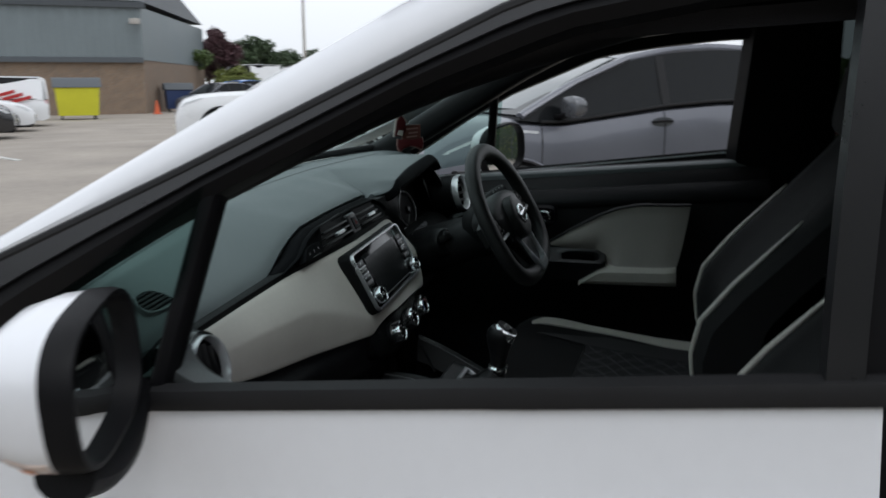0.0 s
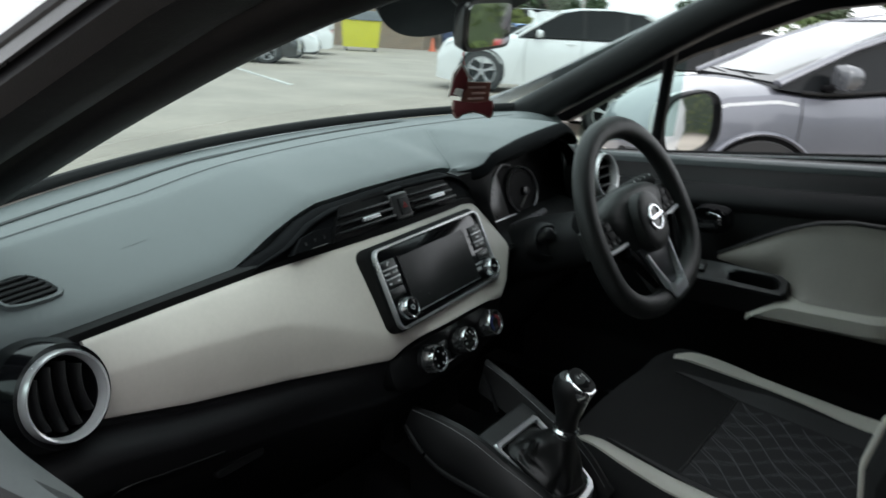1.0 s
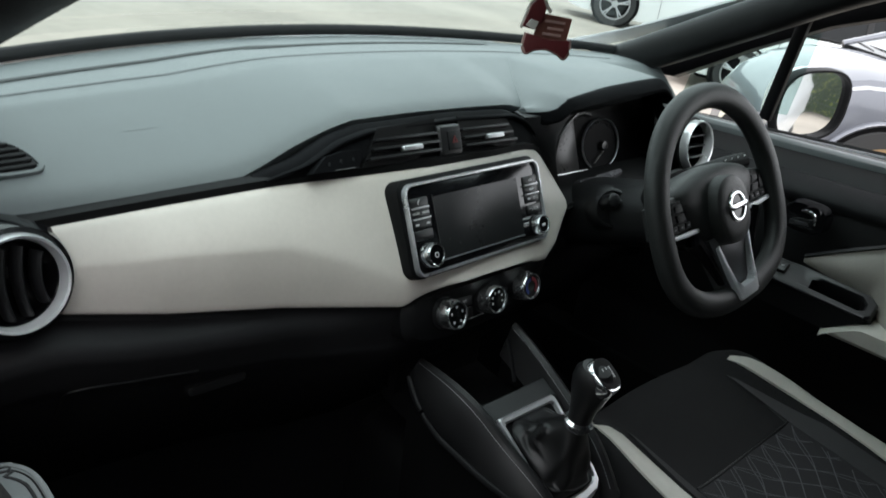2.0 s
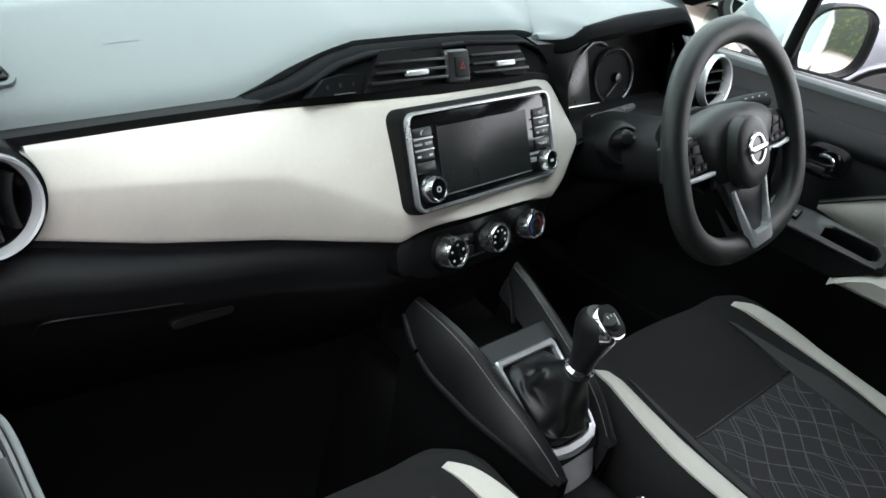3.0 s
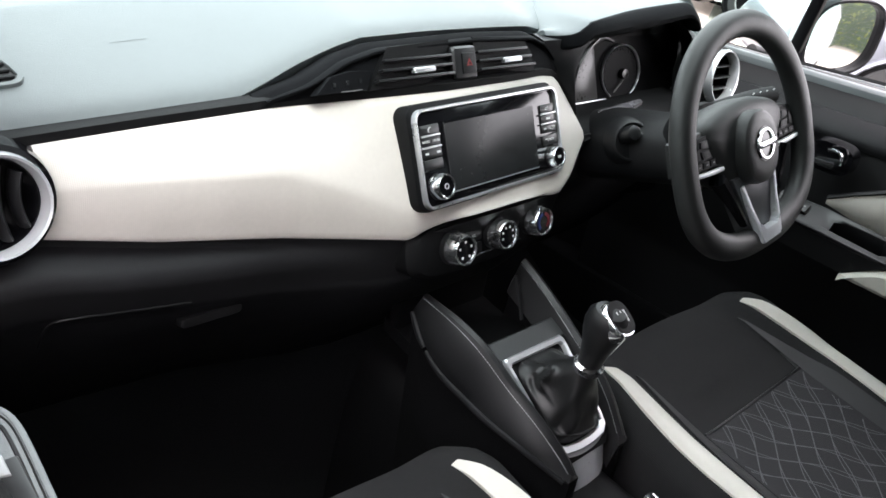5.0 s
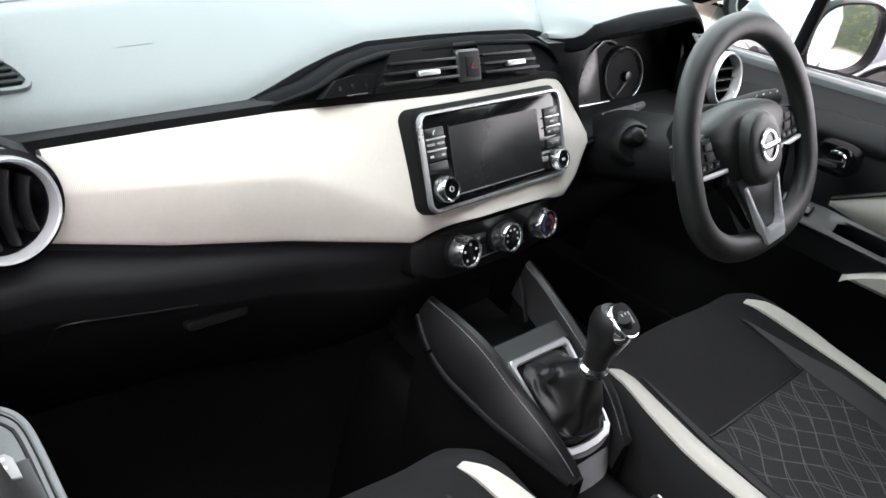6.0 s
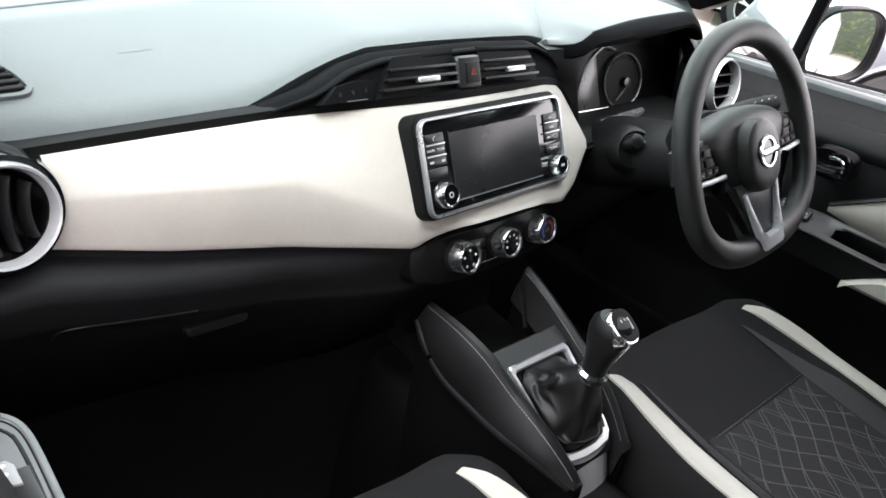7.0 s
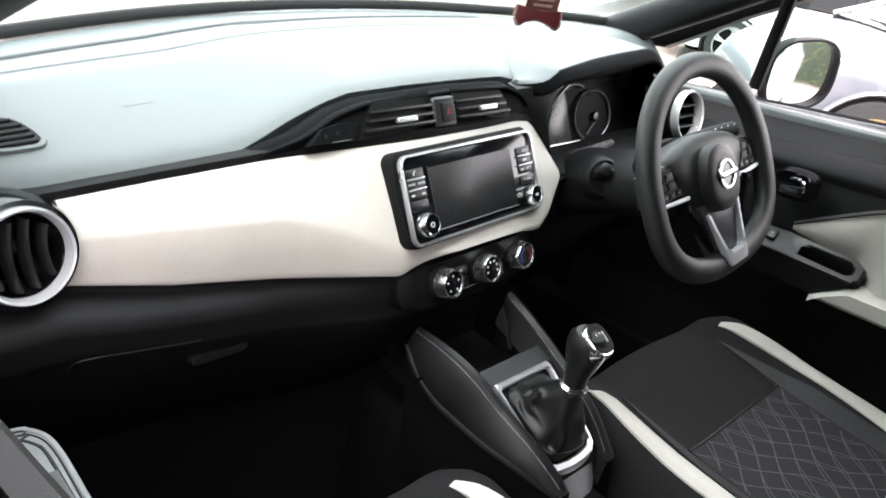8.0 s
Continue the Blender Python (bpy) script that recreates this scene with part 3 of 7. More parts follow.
def low_pt(u, v):
    x = -0.68 + 1.36 * u
    zt, yt = along(x, CX + [0.7], C_BOT + [0.84]) + 0.002, along(x, CX + [0.7], C_BY + [0.09]) + 0.006
    z = zt - v * (zt - 0.46)
    shelf = min(1, max(0, (-0.16 - x) / 0.34))
    roll = along(v, [0, 0.018, 0.035, 0.050, 0.068, 0.090, 0.12, 0.17, 0.26, 1.0], [0.002, 0.012, 0.011, 0.000, -0.014, -0.023, -0.026, -0.020, -0.008, 0.0])
    y = yt + roll * shelf + 0.012 * min(1, v * 5) * (1 - shelf) + 0.28 * max(0, v - 0.22) ** 1.2
    return Vector((x, y, z))


sheet(bm, low_pt, 60, 80, (0, 0.03, 0))
low = part("lower_panel", bm, DOOR, dash)
bm = B()
pts = [low_pt(0.095, 0.36), low_pt(0.096, 0.25), low_pt(0.110, 0.218), low_pt(0.135, 0.210), low_pt(0.165, 0.206), low_pt(0.20, 0.204)]
sweep(bm, [p + Vector((0, -0.003, 0)) for p in smooth_path(pts, 40)], 0.0014, 0.0012, 6)
part("glovebox_gap", bm, BLACK, low)
m = basis(low_pt(0.225, 0.300) + Vector((0, -0.004, 0)), (1, 0, 0), (0, 0.2, 1))
bm = B()
plate(bm, m, round_rect(0.078, 0.011, 0.005), -0.006, 0.005, 0.003)
part("glovebox_handle", bm, BLACK, low)

# centre vent cowl
bm = B()
TOPX = [(-0.320, 0.934), (-0.268, 0.949), (-0.211, 0.971), (-0.163, 0.980), (0.0, 0.984), (0.112, 0.981), (0.145, 0.970), (0.169, 0.943)]
VENT = basis((0.0, 0.112, 0.952), (1, 0.012, 0), (0, 0.42, 1))

loops = []
for i in range(49):
    x = -0.320 + 0.489 * i / 48
    z = along(x, [p[0] for p in TOPX], [p[1] for p in TOPX])
    y = VENT.translation.y + (z - 0.952) * 0.42
    zb = max(0.925, along(x, CX, C_TOP) + 0.001)
    yb = along(x, CX, C_TY) + 0.003
    y = max(y, yb + 0.004)
    loops.append([Vector((x, yb, zb)), Vector((x, max(yb - 0.001, y - 0.008), z - 0.006)), Vector((x, y + 0.002, z + 0.002)), Vector((x, y + 0.010, z + 0.004)), Vector((x, y + 0.030, z - 0.004)), Vector((x, y + 0.040, zb))])
loft(bm, loops)
cowl = part("vent_cowl", bm, COWL, dash)
rim_line = []
for i in range(41):
    x = -0.312 + 0.473 * i / 40
    z = along(x, [p[0] for p in TOPX], [p[1] for p in TOPX])
    rim_line.append(Vector((x, max(VENT.translation.y + (z - 0.952) * 0.42, along(x, CX, C_TY) + 0.007) - 0.007, z - 0.001)))
bm = B()
sweep(bm, rim_line, 0.0055, 0.0030, 10, power=2.6, taper=lambda t: 0.35 + 0.65 * min(1, t * 5, (1 - t) * 12 + 0.3))
part("cowl_rim", bm, COWL, cowl, "grained hood over the vents")


def centre_vent(outline, rows, slider):
    """A slotted outlet: a deep black well, three thin vanes, and a bright slider on the middle one."""
    vent = part("air_vent", plate(B(), VENT, outline, -0.03, 0.0100), FOOT, dash)
    for x0, x1, y in rows:
        bm = B()
        box(bm, ((x0 + x1) / 2, y, 0.0125), (x1 - x0, 0.0034, 0.012), VENT @ pose(0, 0, 0, -8), bevel=0.0012, seg=2)
        part("vane", bm, SATIN, vent)
    bm = B()
    box(bm, ((slider[0] + slider[1]) / 2, slider[2], 0.0175), (slider[1] - slider[0], 0.0066, 0.008), VENT, bevel=0.0025, seg=3)
    part("vane_slider", bm, SATIN_METAL, vent, "bright metal slider")
    return vent


centre_vent([(-0.184, -0.016), (-0.050, -0.016), (-0.050, 0.034), (-0.152, 0.030)], [(-0.162, -0.052, 0.013), (-0.168, -0.052, 0.002), (-0.177, -0.052, -0.009)], (-0.122, -0.086, 0.001))
centre_vent([(-0.006, -0.016), (0.112, -0.016), (0.108, 0.009), (0.092, 0.030), (-0.006, 0.034)], [(-0.004, 0.095, 0.013), (-0.004, 0.101, 0.002), (-0.004, 0.106, -0.009)], (0.040, 0.076, 0.002))
# hazard switch
bm = B()
box(bm, (-0.030, 0.004, 0.004), (0.044, 0.042, 0.028), VENT, bevel=0.007, seg=3)
hz = part("hazard_switch", bm, SATIN, dash, "black hazard switch with a red triangle")
bm = B()
box(bm, (-0.026, 0.003, 0.017), (0.024, 0.026, 0.006), VENT, bevel=0.002, seg=2)
part("hazard_button", bm, BLACK, hz)
bm = B()
tri_loop = [(0.0062 * math.cos(a), 0.0062 * math.sin(a)) for a in (radians(90), radians(210), radians(330))]
tri_in = [(0.0028 * math.cos(a), 0.0028 * math.sin(a)) for a in (radians(90), radians(210), radians(330))]
frame_ring(bm, VENT @ Matrix.Translation((-0.026, 0.003, 0)), tri_loop, tri_in, 0.0195, 0.0207, 0.0003)
part("triangle", bm, mat("dull_red_print", (0.20, 0.012, 0.014), 0.45, vary=0.05), hz)
# indicator lamp plate at the cowl's thin end
bm = B()
plate(bm, VENT, [(-0.262, -0.014), (-0.190, -0.015), (-0.182, 0.006), (-0.211, 0.008), (-0.240, 0.004)], 0.000, 0.0130, 0.001)
lamp_plate = part("indicator_plate", bm, COWL, dash)
for k in range(3):
    bm = B()
    box(bm, (-0.2365 + 0.0185 * k, -0.005 + 0.0006 * k, 0.0134), (0.0035, 0.005, 0.0008), VENT)
    part("indicator", bm, DISPLAY, lamp_plate)
bm = B()
box(bm, (-0.213, -0.0135, 0.0134), (0.030, 0.0012, 0.0006), VENT)
part("printed_bar", bm, mat("dim_print", (0.09, 0.09, 0.09), 0.6), lamp_plate)


def round_vent(cx, cy, cz, rx, ry, face):
    """A round side vent with a chrome ring and vertical vanes."""
    m = basis((cx, cy, cz), (1, face, 0), (0, 0.22, 1))
    vent = part("round_vent", disc_stack(B(), m, [(rx * 1.34, ry * 1.32, -0.06), (rx * 1.30, ry * 1.28, -0.012), (rx * 1.16, ry * 1.16, 0.005), (rx * 0.87, ry * 0.87, 0.0), (rx * 0.82, ry * 0.82, -0.055), (rx * 0.3, ry * 0.3, -0.056)], 48), PIANO, dash)
    bm = B()
    ring = lambda k, z: [m @ p for p in ellipse(rx * k, ry * k, 56, z)]
    rows = [ring(1.03, -0.004), ring(1.04, 0.008), ring(1.0, 0.014), ring(0.95, 0.013), ring(0.90, 0.006), ring(0.895, 0.001)]
    loft(bm, rows, True, False)
    part("chrome_ring", bm, RING, vent, "bright satin metal ring")
    for k in range(4):
        x = (-0.52 + 0.36 * k) * rx
        h = math.sqrt(max(0.05, 1 - (x / rx / 0.8) ** 2)) * ry * 0.76
        bm = B()
        sweep(bm, [m @ Vector((x - 0.10 * rx * (1 - s * s), s * h, -0.004)) for s in [-1 + 0.2 * q for q in range(11)]], 0.004, 0.011, 8, up=m.to_3x3() @ Vector((0, 0, 1)))
        part("vane", bm, BLACK, vent)
    return vent


round_vent(-0.594, 0.089, 0.881, 0.0472, 0.0455, 0.12)
rv = basis((0.594, 0.064, 0.903), (1, -0.02, 0), (0, 0.2, 1))
vent = part("round_vent", disc_stack(B(), rv, [(0.054, 0.054, -0.06), (0.052, 0.052, -0.004), (0.0455, 0.0455, -0.002), (0.0415, 0.0415, -0.004), (0.0400, 0.0400, -0.045), (0.01, 0.01, -0.046)], 40), FOOT, dash)
bm = B()
loft(bm, [[rv @ p for p in ellipse(0.046 * k, 0.046 * k, 48, z)] for k, z in ((1.03, -0.004), (1.04, 0.008), (1.0, 0.014), (0.94, 0.013), (0.905, 0.004), (0.90, -0.004))], True, False)
part("chrome_ring", bm, RING, vent, "bright satin metal ring")
for k in range(3):
    bm = B()
    box(bm, (0, -0.020 + 0.019 * k, -0.006), (0.070 if k == 1 else 0.062, 0.003, 0.020), rv, bevel=0.001, seg=1)
    part("vane", bm, SATIN, vent)


def demister(u, v, du, dv):
    """An oval side outlet let into the pad."""
    c = pad_pt(u, v)
    ex, ey = (pad_pt(u + 0.02, v) - c).normalized(), (pad_pt(u, v + 0.02) - c).normalized()
    m = basis(c + Vector((0, 0, 0.001)), ex, ey)
    drop = [(0.034, -0.015), (0.027, 0.001), (0.012, 0.017), (-0.008, 0.022), (-0.026, 0.018), (-0.036, 0.003), (-0.033, -0.013), (-0.016, -0.020), (0.010, -0.022), (0.028, -0.021)]
    shape = [(p.x * du / 0.036, p.y * dv / 0.026) for p in smooth_path([(*p, 0) for p in drop + drop[:1]], 49)[:-1]]
    inner = [(p[0] * 0.84 - 0.001, p[1] * 0.78) for p in shape]
    ob = part("demister_outlet", plate(B(), m, inner, -0.012, 0.001), SATIN, dash)
    part("outlet_rim", frame_ring(B(), m, shape, inner, -0.006, 0.004, 0.002), PAD, ob, "raised grey rim")
    for k in range(5):
        y = (-0.50 + 0.26 * k) * dv
        near = [p[0] for p in inner if abs(p[1] - y) < 0.13 * dv]
        x0, x1 = min(near) + 0.001, max(near) - 0.001
        part("slat", box(B(), ((x0 + x1) / 2, y, 0.0015), (x1 - x0, 0.0035, 0.006), m, bevel=0.001, seg=1), DOOR, ob)


demister(0.080, 0.215, 0.036, 0.027)

# instrument binnacle
HOODX = [0.100, 0.166, 0.244, 0.340, 0.469, 0.52]
HOODZ = [0.988, 0.997, 1.005, 1.014, 1.024, 1.022]


def pad_z(x, y):
    """Height of the top pad at a place."""
    s = (x - XC) / 0.70
    ye = along(x, EDGE_X, EDGE_Y)
    return pad_pt((x + 0.68) / 1.40, min(1.0, max(0.0, (y - ye) / (0.485 - 0.17 * s * s - ye)))).z


def hood_pt(u, v):
    """A wedge that rises out of the pad towards the wheel."""
    x = 0.160 + 0.360 * u
    y0, y1 = 0.092 + 0.035 * max(0, (0.12 - u) / 0.12) ** 2, along(x, [0.16, 0.185, 0.25, 0.32, 0.415, 0.52], [0.140, 0.158, 0.240, 0.322, 0.330, 0.315])
    drop = 0.025 * max(0, (u - 0.86) / 0.14) ** 2
    z0, z1 = along(x, HOODX, HOODZ) - drop, pad_z(x, y1) - 0.0015
    rise = min(1, u / 0.16) ** 0.8
    z0 = (pad_z(x, y0) - 0.004) * (1 - rise) + z0 * rise
    k = v ** 1.4
    return Vector((x, y0 + (y1 - y0) * v, z0 + (z1 - z0) * k + 0.005 * math.sin(math.pi * v) - 0.006 * max(0, 1 - v * 14) ** 2))


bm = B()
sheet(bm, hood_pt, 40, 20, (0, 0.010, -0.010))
hood = part("binnacle_hood", bm, PAD, dash, "grained instrument hood in a sky-lit grey")
# front roll of the hood turns from the sky; black colour puts its shade in
bm = B()
loops = []
for i in range(31):
    p = hood_pt(i / 30, 0) + Vector((0, 0.001, -0.004))
    thin = 0.45 + 0.55 * math.sin(math.pi * (0.08 + 0.84 * i / 30))
    top_p = hood_pt(i / 30, 0.06 * thin) + Vector((0, 0, 0.0015))
    loops.append([top_p, hood_pt(i / 30, 0.03 * thin) + Vector((0, 0, 0.0025)), p + Vector((0, -0.004, 0.0040)), p + Vector((0, -0.007, -0.004)), p + Vector((0, -0.005, -0.012 * thin)), p + Vector((0, 0.003, -0.018 * thin)), p + Vector((0, 0.060, -0.024 * thin)), p + Vector((0, 0.060, -0.004))])
loft(bm, loops)
part("hood_lip", bm, COWL, hood, "visor edge blackened for its shade")
bm = B()
box(bm, (0.42, 0.195, 0.905), (0.44, 0.05, 0.155), bevel=0.02, seg=3)
part("cluster_housing", bm, FOOT, dash)
# cheek between the cream panel and the opening of the cluster, with a rolled rim
CHEEK_OUT = [(0.212, 0.082, 0.866), (0.197, 0.090, 0.891), (0.170, 0.104, 0.927), (0.150, 0.110, 0.950), (0.140, 0.114, 0.976)]
CHEEK_RIM = [(0.206, 0.085, 0.884), (0.197, 0.086, 0.915), (0.202, 0.090, 0.940), (0.222, 0.095, 0.962), (0.252, 0.102, 0.975), (0.282, 0.108, 0.982)]
outer_line, rim_line = smooth_path(CHEEK_OUT, 25), smooth_path(CHEEK_RIM, 25)
bm = B()
sheet(bm, lambda u, v: outer_line[round(v * 24)].lerp(rim_line[round(v * 24)], u) + Vector((0.0, -0.007 * math.sin(math.pi * u), 0.0)), 12, 24, (0.012, 0.03, 0))
cheek = part("cluster_cheek", bm, BLACK, dash, "grained dark cheek beside the cluster")
part("cheek_rim", sweep(B(), rim_line, 0.0030, 0.0030, 8, taper=lambda t: 0.5 + 0.5 * math.sin(math.pi * t)), SATIN, cheek, "satin rim of the cluster opening")
part("inner_wall", sheet(B(), lambda u, v: rim_line[round(v * 24)] + Vector((0.055 * u, 0.066 * u, 0.0)), 6, 24, (0.004, 0.0, 0)), FOOT, cheek)
bm = B()
right_rim = smooth_path([(0.552, 0.088, 0.862), (0.556, 0.092, 0.900), (0.548, 0.098, 0.940), (0.520, 0.104, 0.972), (0.480, 0.108, 0.992)], 25)
sheet(bm, lambda u, v: right_rim[round(v * 24)] + Vector((0.075 * u, 0.040 * u * u, -0.012 * u)), 8, 24, (0.0, 0.03, 0))
part("cluster_cheek", bm, BLACK, dash, "grained dark cheek beside the cluster")
# sill under the cluster with its glossy inlay
bm = B()
sheet(bm, lambda u, v: Vector((0.196 + 0.36 * u, 0.150 - 0.085 * v + 0.022 * u * v, 0.858 - 0.004 * v - 0.020 * v ** 5 + 0.003 * u)), 24, 16, (0, 0.01, -0.03))
sill = part("cluster_sill", bm, FOOT, dash)
bm = B()
sheet(bm, lambda u, v: Vector((0.296 + 0.137 * u - 0.016 * v * (1 - u), 0.098 + 0.012 * u - 0.026 * v * (1 - 0.75 * u), 0.8605 - 0.003 * v + 0.002 * u)), 14, 4, (0, 0, -0.006))
part("sill_inlay", bm, mat("grey_gloss_inlay", (0.105, 0.10, 0.11), 0.25, vary=0.05), sill, "grey glossy inlay")

cluster = thing("instrument_cluster", "unlit instrument cluster with a ringed dial and grey display", "instrument cluster", (0.415, 0.15, 0.86))
CL = basis((0.415, 0.150, 0.897), (1, 0, 0), (0, 0.30, 1))
DARK_FACE = mat("smoked_cluster_face", (0.003, 0.003, 0.0035), 0.5, vary=0.05, spec=0.08)
part("cluster_face", plate(B(), CL, [(p.x + 0.005, p.y + 0.022) for p in round_rect(0.37, 0.150, 0.05, 6)], -0.03, -0.004, 0.004), DARK_FACE, cluster)
bm = B()
arc = [CL @ Vector((0.0545 * math.cos(a), 0.0445 * math.sin(a), 0.001)) for a in [radians(-58 + 296 * k / 72) for k in range(73)]]
sweep(bm, arc, 0.0019, 0.0030, 8, up=CL.to_3x3() @ Vector((0, 0, 1)), taper=lambda t: 0.55 + 0.45 * math.sin(math.pi * t))
part("dial_ring", bm, SATIN_METAL, cluster, "thin silver dial ring")
dial = part("dial", disc_stack(B(), CL, [(0.053, 0.043, -0.006), (0.053, 0.043, -0.002), (0.02, 0.02, -0.003)], 40), DARK_FACE, cluster)
for k in range(25):
    a = radians(225 - 270 * k / 24)
    bm = B()
    mm = CL @ pose(0.046 * math.cos(a), 0.0375 * math.sin(a), -0.0005, 0, 0, math.degrees(a))
    box(bm, (0, 0, 0), (0.006 if k % 3 == 0 else 0.003, 0.0012, 0.001), mm)
    part("tick", bm, FOOT, dial)
bm = B()
box(bm, (-0.012, -0.015, 0.002), (0.046, 0.0024, 0.002), CL @ pose(0, 0, 0, 0, 0, 34), bevel=0.0008, seg=1)
part("needle", bm, LCD, dial)
part("needle_cap", disc_stack(B(), CL @ pose(0.010, -0.004, 0), [(0.010, 0.009, -0.003), (0.009, 0.008, 0.004), (0.004, 0.004, 0.005)], 20), SATIN, dial)
bm = B()
plate(bm, CL, [(-0.142, -0.039), (-0.060, -0.039), (-0.067, 0.000), (-0.074, 0.050), (-0.092, 0.046), (-0.115, 0.026), (-0.135, -0.004)], -0.008, -0.002, 0.001)
part("display", bm, mat("blank_grey_lcd", (0.036, 0.034, 0.033), 0.3, vary=0.05), cluster, "blank grey display")
part("display_rim", box(B(), (-0.096, -0.0412, 0.001), (0.110, 0.0030, 0.003), CL, bevel=0.0008), SATIN_METAL, cluster, "bright line under the display")
part("dial_cowl", sweep(B(), [CL @ Vector((-0.074 + 0.050 * k / 10, 0.050 + 0.006 * math.sin(math.pi * k / 10), 0.0)) for k in range(11)], 0.0016, 0.003, 6), SATIN, cluster)

# ---- infotainment unit ----
HU = basis((-0.0070, 0.0488, 0.8690), (1, 0.055, 0.0), (0, 0.46, 1))
unit = thing("infotainment_unit", "switched-off touchscreen radio in a chrome frame", "car radio", (-0.012, 0.04, 0.82))
W, H = 0.282, 0.119
part("recess", plate(B(), HU, [(p.x - 0.004, p.y + 0.002) for p in round_rect(W + 0.006, H + 0.008, 0.016)], -0.02, 0.004, 0.001), FOOT, unit)
part("fascia", plate(B(), HU, round_rect(W - 0.008, H - 0.008, 0.010), -0.02, 0.0075, 0.0015), PIANO, unit)
part("frame", frame_ring(B(), HU, round_rect(W, H, 0.014), round_rect(W - 0.0078, H - 0.0078, 0.011), -0.01, 0.0110, 0.003), SATIN_METAL, unit, "satin chrome frame")
part("screen", plate(B(), HU, [(p.x - 0.002, p.y - 0.003) for p in round_rect(0.176, 0.082, 0.002, 2)], 0.0, 0.0082), DISPLAY, unit, "dark blank touchscreen")
bm = B()
box(bm, (-0.002, -0.0450, 0.0084), (0.176, 0.0014, 0.001), HU)
part("lower_line", bm, SATIN_METAL, unit)
bm = B()
box(bm, (-0.0915, -0.003, 0.0084), (0.0014, 0.086, 0.001), HU)
part("side_line", bm, SATIN, unit)
for side, rows in ((-1, (0.0342, 0.0210, 0.0070, -0.0066)), (1, (0.0302, 0.0169, 0.0036, -0.0120))):
    x = -0.1175 if side < 0 else 0.1170
    for k, y in enumerate(rows):
        key = part("key", plate(B(), HU, [(x + p.x, y + p.y) for p in round_rect(0.0335, 0.0130 if k == 3 else 0.0122, 0.0015, 2)], 0.0, 0.0088, 0.0008), SATIN, unit)
        at = lambda dx, dy=0.0: HU @ pose(x + dx, y + dy, 0.0090)
        if side < 0 and k == 0:
            part("phone_mark", sweep(B(), [at(0) @ Vector(p) for p in ((-0.0015, -0.0025, 0), (-0.0022, 0.0, 0), (-0.0005, 0.0025, 0), (0.002, 0.003, 0))], 0.0007, 0.0003, 6), PRINT, key)
        elif side < 0 and k == 1:
            lettering("word", "RADIO", at(-0.0085), 0.0030, PRINT, key)
            lettering("word", "MEDIA", at(0.0090), 0.0030, PRINT, key)
        elif side < 0 and k == 2:
            for dx in (-0.0095, 0.0105):
                part("skip_mark", box(B(), (0, 0, 0.0002), (0.0058, 0.0026, 0.0005), at(dx)), PRINT, key)
        elif side > 0 and k == 0:
            lettering("word", "DISP", at(0), 0.0030, PRINT, key)
        elif side > 0 and k == 1:
            part("printed_mark", box(B(), (0, 0, 0.0002), (0.0090, 0.0026, 0.0005), at(0)), PRINT, key)
        elif side > 0 and k == 2:
            part("printed_mark", box(B(), (0, 0, 0.0002), (0.0055, 0.0026, 0.0005), at(-0.0095)), PRINT, key)
            lettering("word", "SETUP", at(0.0080), 0.0030, PRINT, key)
        elif side > 0:
            lettering("word", "BACK", at(0.0035), 0.0032, PRINT, key)
            part("arrow_mark", sweep(B(), [at(-0.0085) @ Vector(p) for p in ((0.003, -0.002, 0), (0.004, 0.0, 0), (0.002, 0.0014, 0), (-0.0025, 0.0014, 0))], 0.0006, 0.0003, 6), PRINT, key)
    for y in ((rows[0] + rows[1]) / 2, (rows[1] + rows[2]) / 2):
        bm = B()
        box(bm, (x, y, 0.0095), (0.0325, 0.0024, 0.0026), HU, bevel=0.0007, seg=2)
        part("chrome_bar", bm, RING, unit)


def knob(parent, m, r, depth, cap, name="knob"):
    ob = part(name, disc_stack(B(), m, [(r * 1.12, r * 1.08, -0.004), (r * 1.12, r * 1.08, depth * 0.35), (r * 1.05, r, depth * 0.6)], 36), SATIN, parent)
    bm = B()
    loft(bm, [[m @ p for p in ellipse(r * k * 1.04, r * k, 44, z)] for k, z in ((1.08, depth * 0.3), (1.04, depth * 0.85), (0.95, depth * 1.02), (0.84, depth), (0.80, depth * 0.9))], True, False)
    part("knurled_ring", bm, CHROME, ob, "chrome ring")
    part("cap", disc_stack(B(), m, [(r * 0.86, r * 0.83, depth * 0.7), (r * 0.84, r * 0.81, depth * 0.93), (r * 0.3, r * 0.3, depth * 0.94)], 36), cap, ob)
    return ob


k1 = knob(unit, HU @ pose(-0.1150, -0.0335, 0.003), 0.0150, 0.020, PIANO, "volume_knob")
bm = B()
frame_ring(bm, HU @ pose(-0.1150, -0.0335, 0.0220), ellipse(0.0038, 0.0036, 16), ellipse(0.0026, 0.0025, 16), 0, 0.0006, 0.0002)
part("printed_mark", bm, PRINT, k1)
k2 = knob(unit, HU @ pose(0.1185, -0.0365, 0.003), 0.0135, 0.018, PIANO, "tuning_knob")
bm = B()
box(bm, (0, 0, 0.0172), (0.007, 0.0035, 0.0006), HU @ pose(0.1185, -0.0365, 0.003))
part("printed_mark", bm, PRINT, k2)

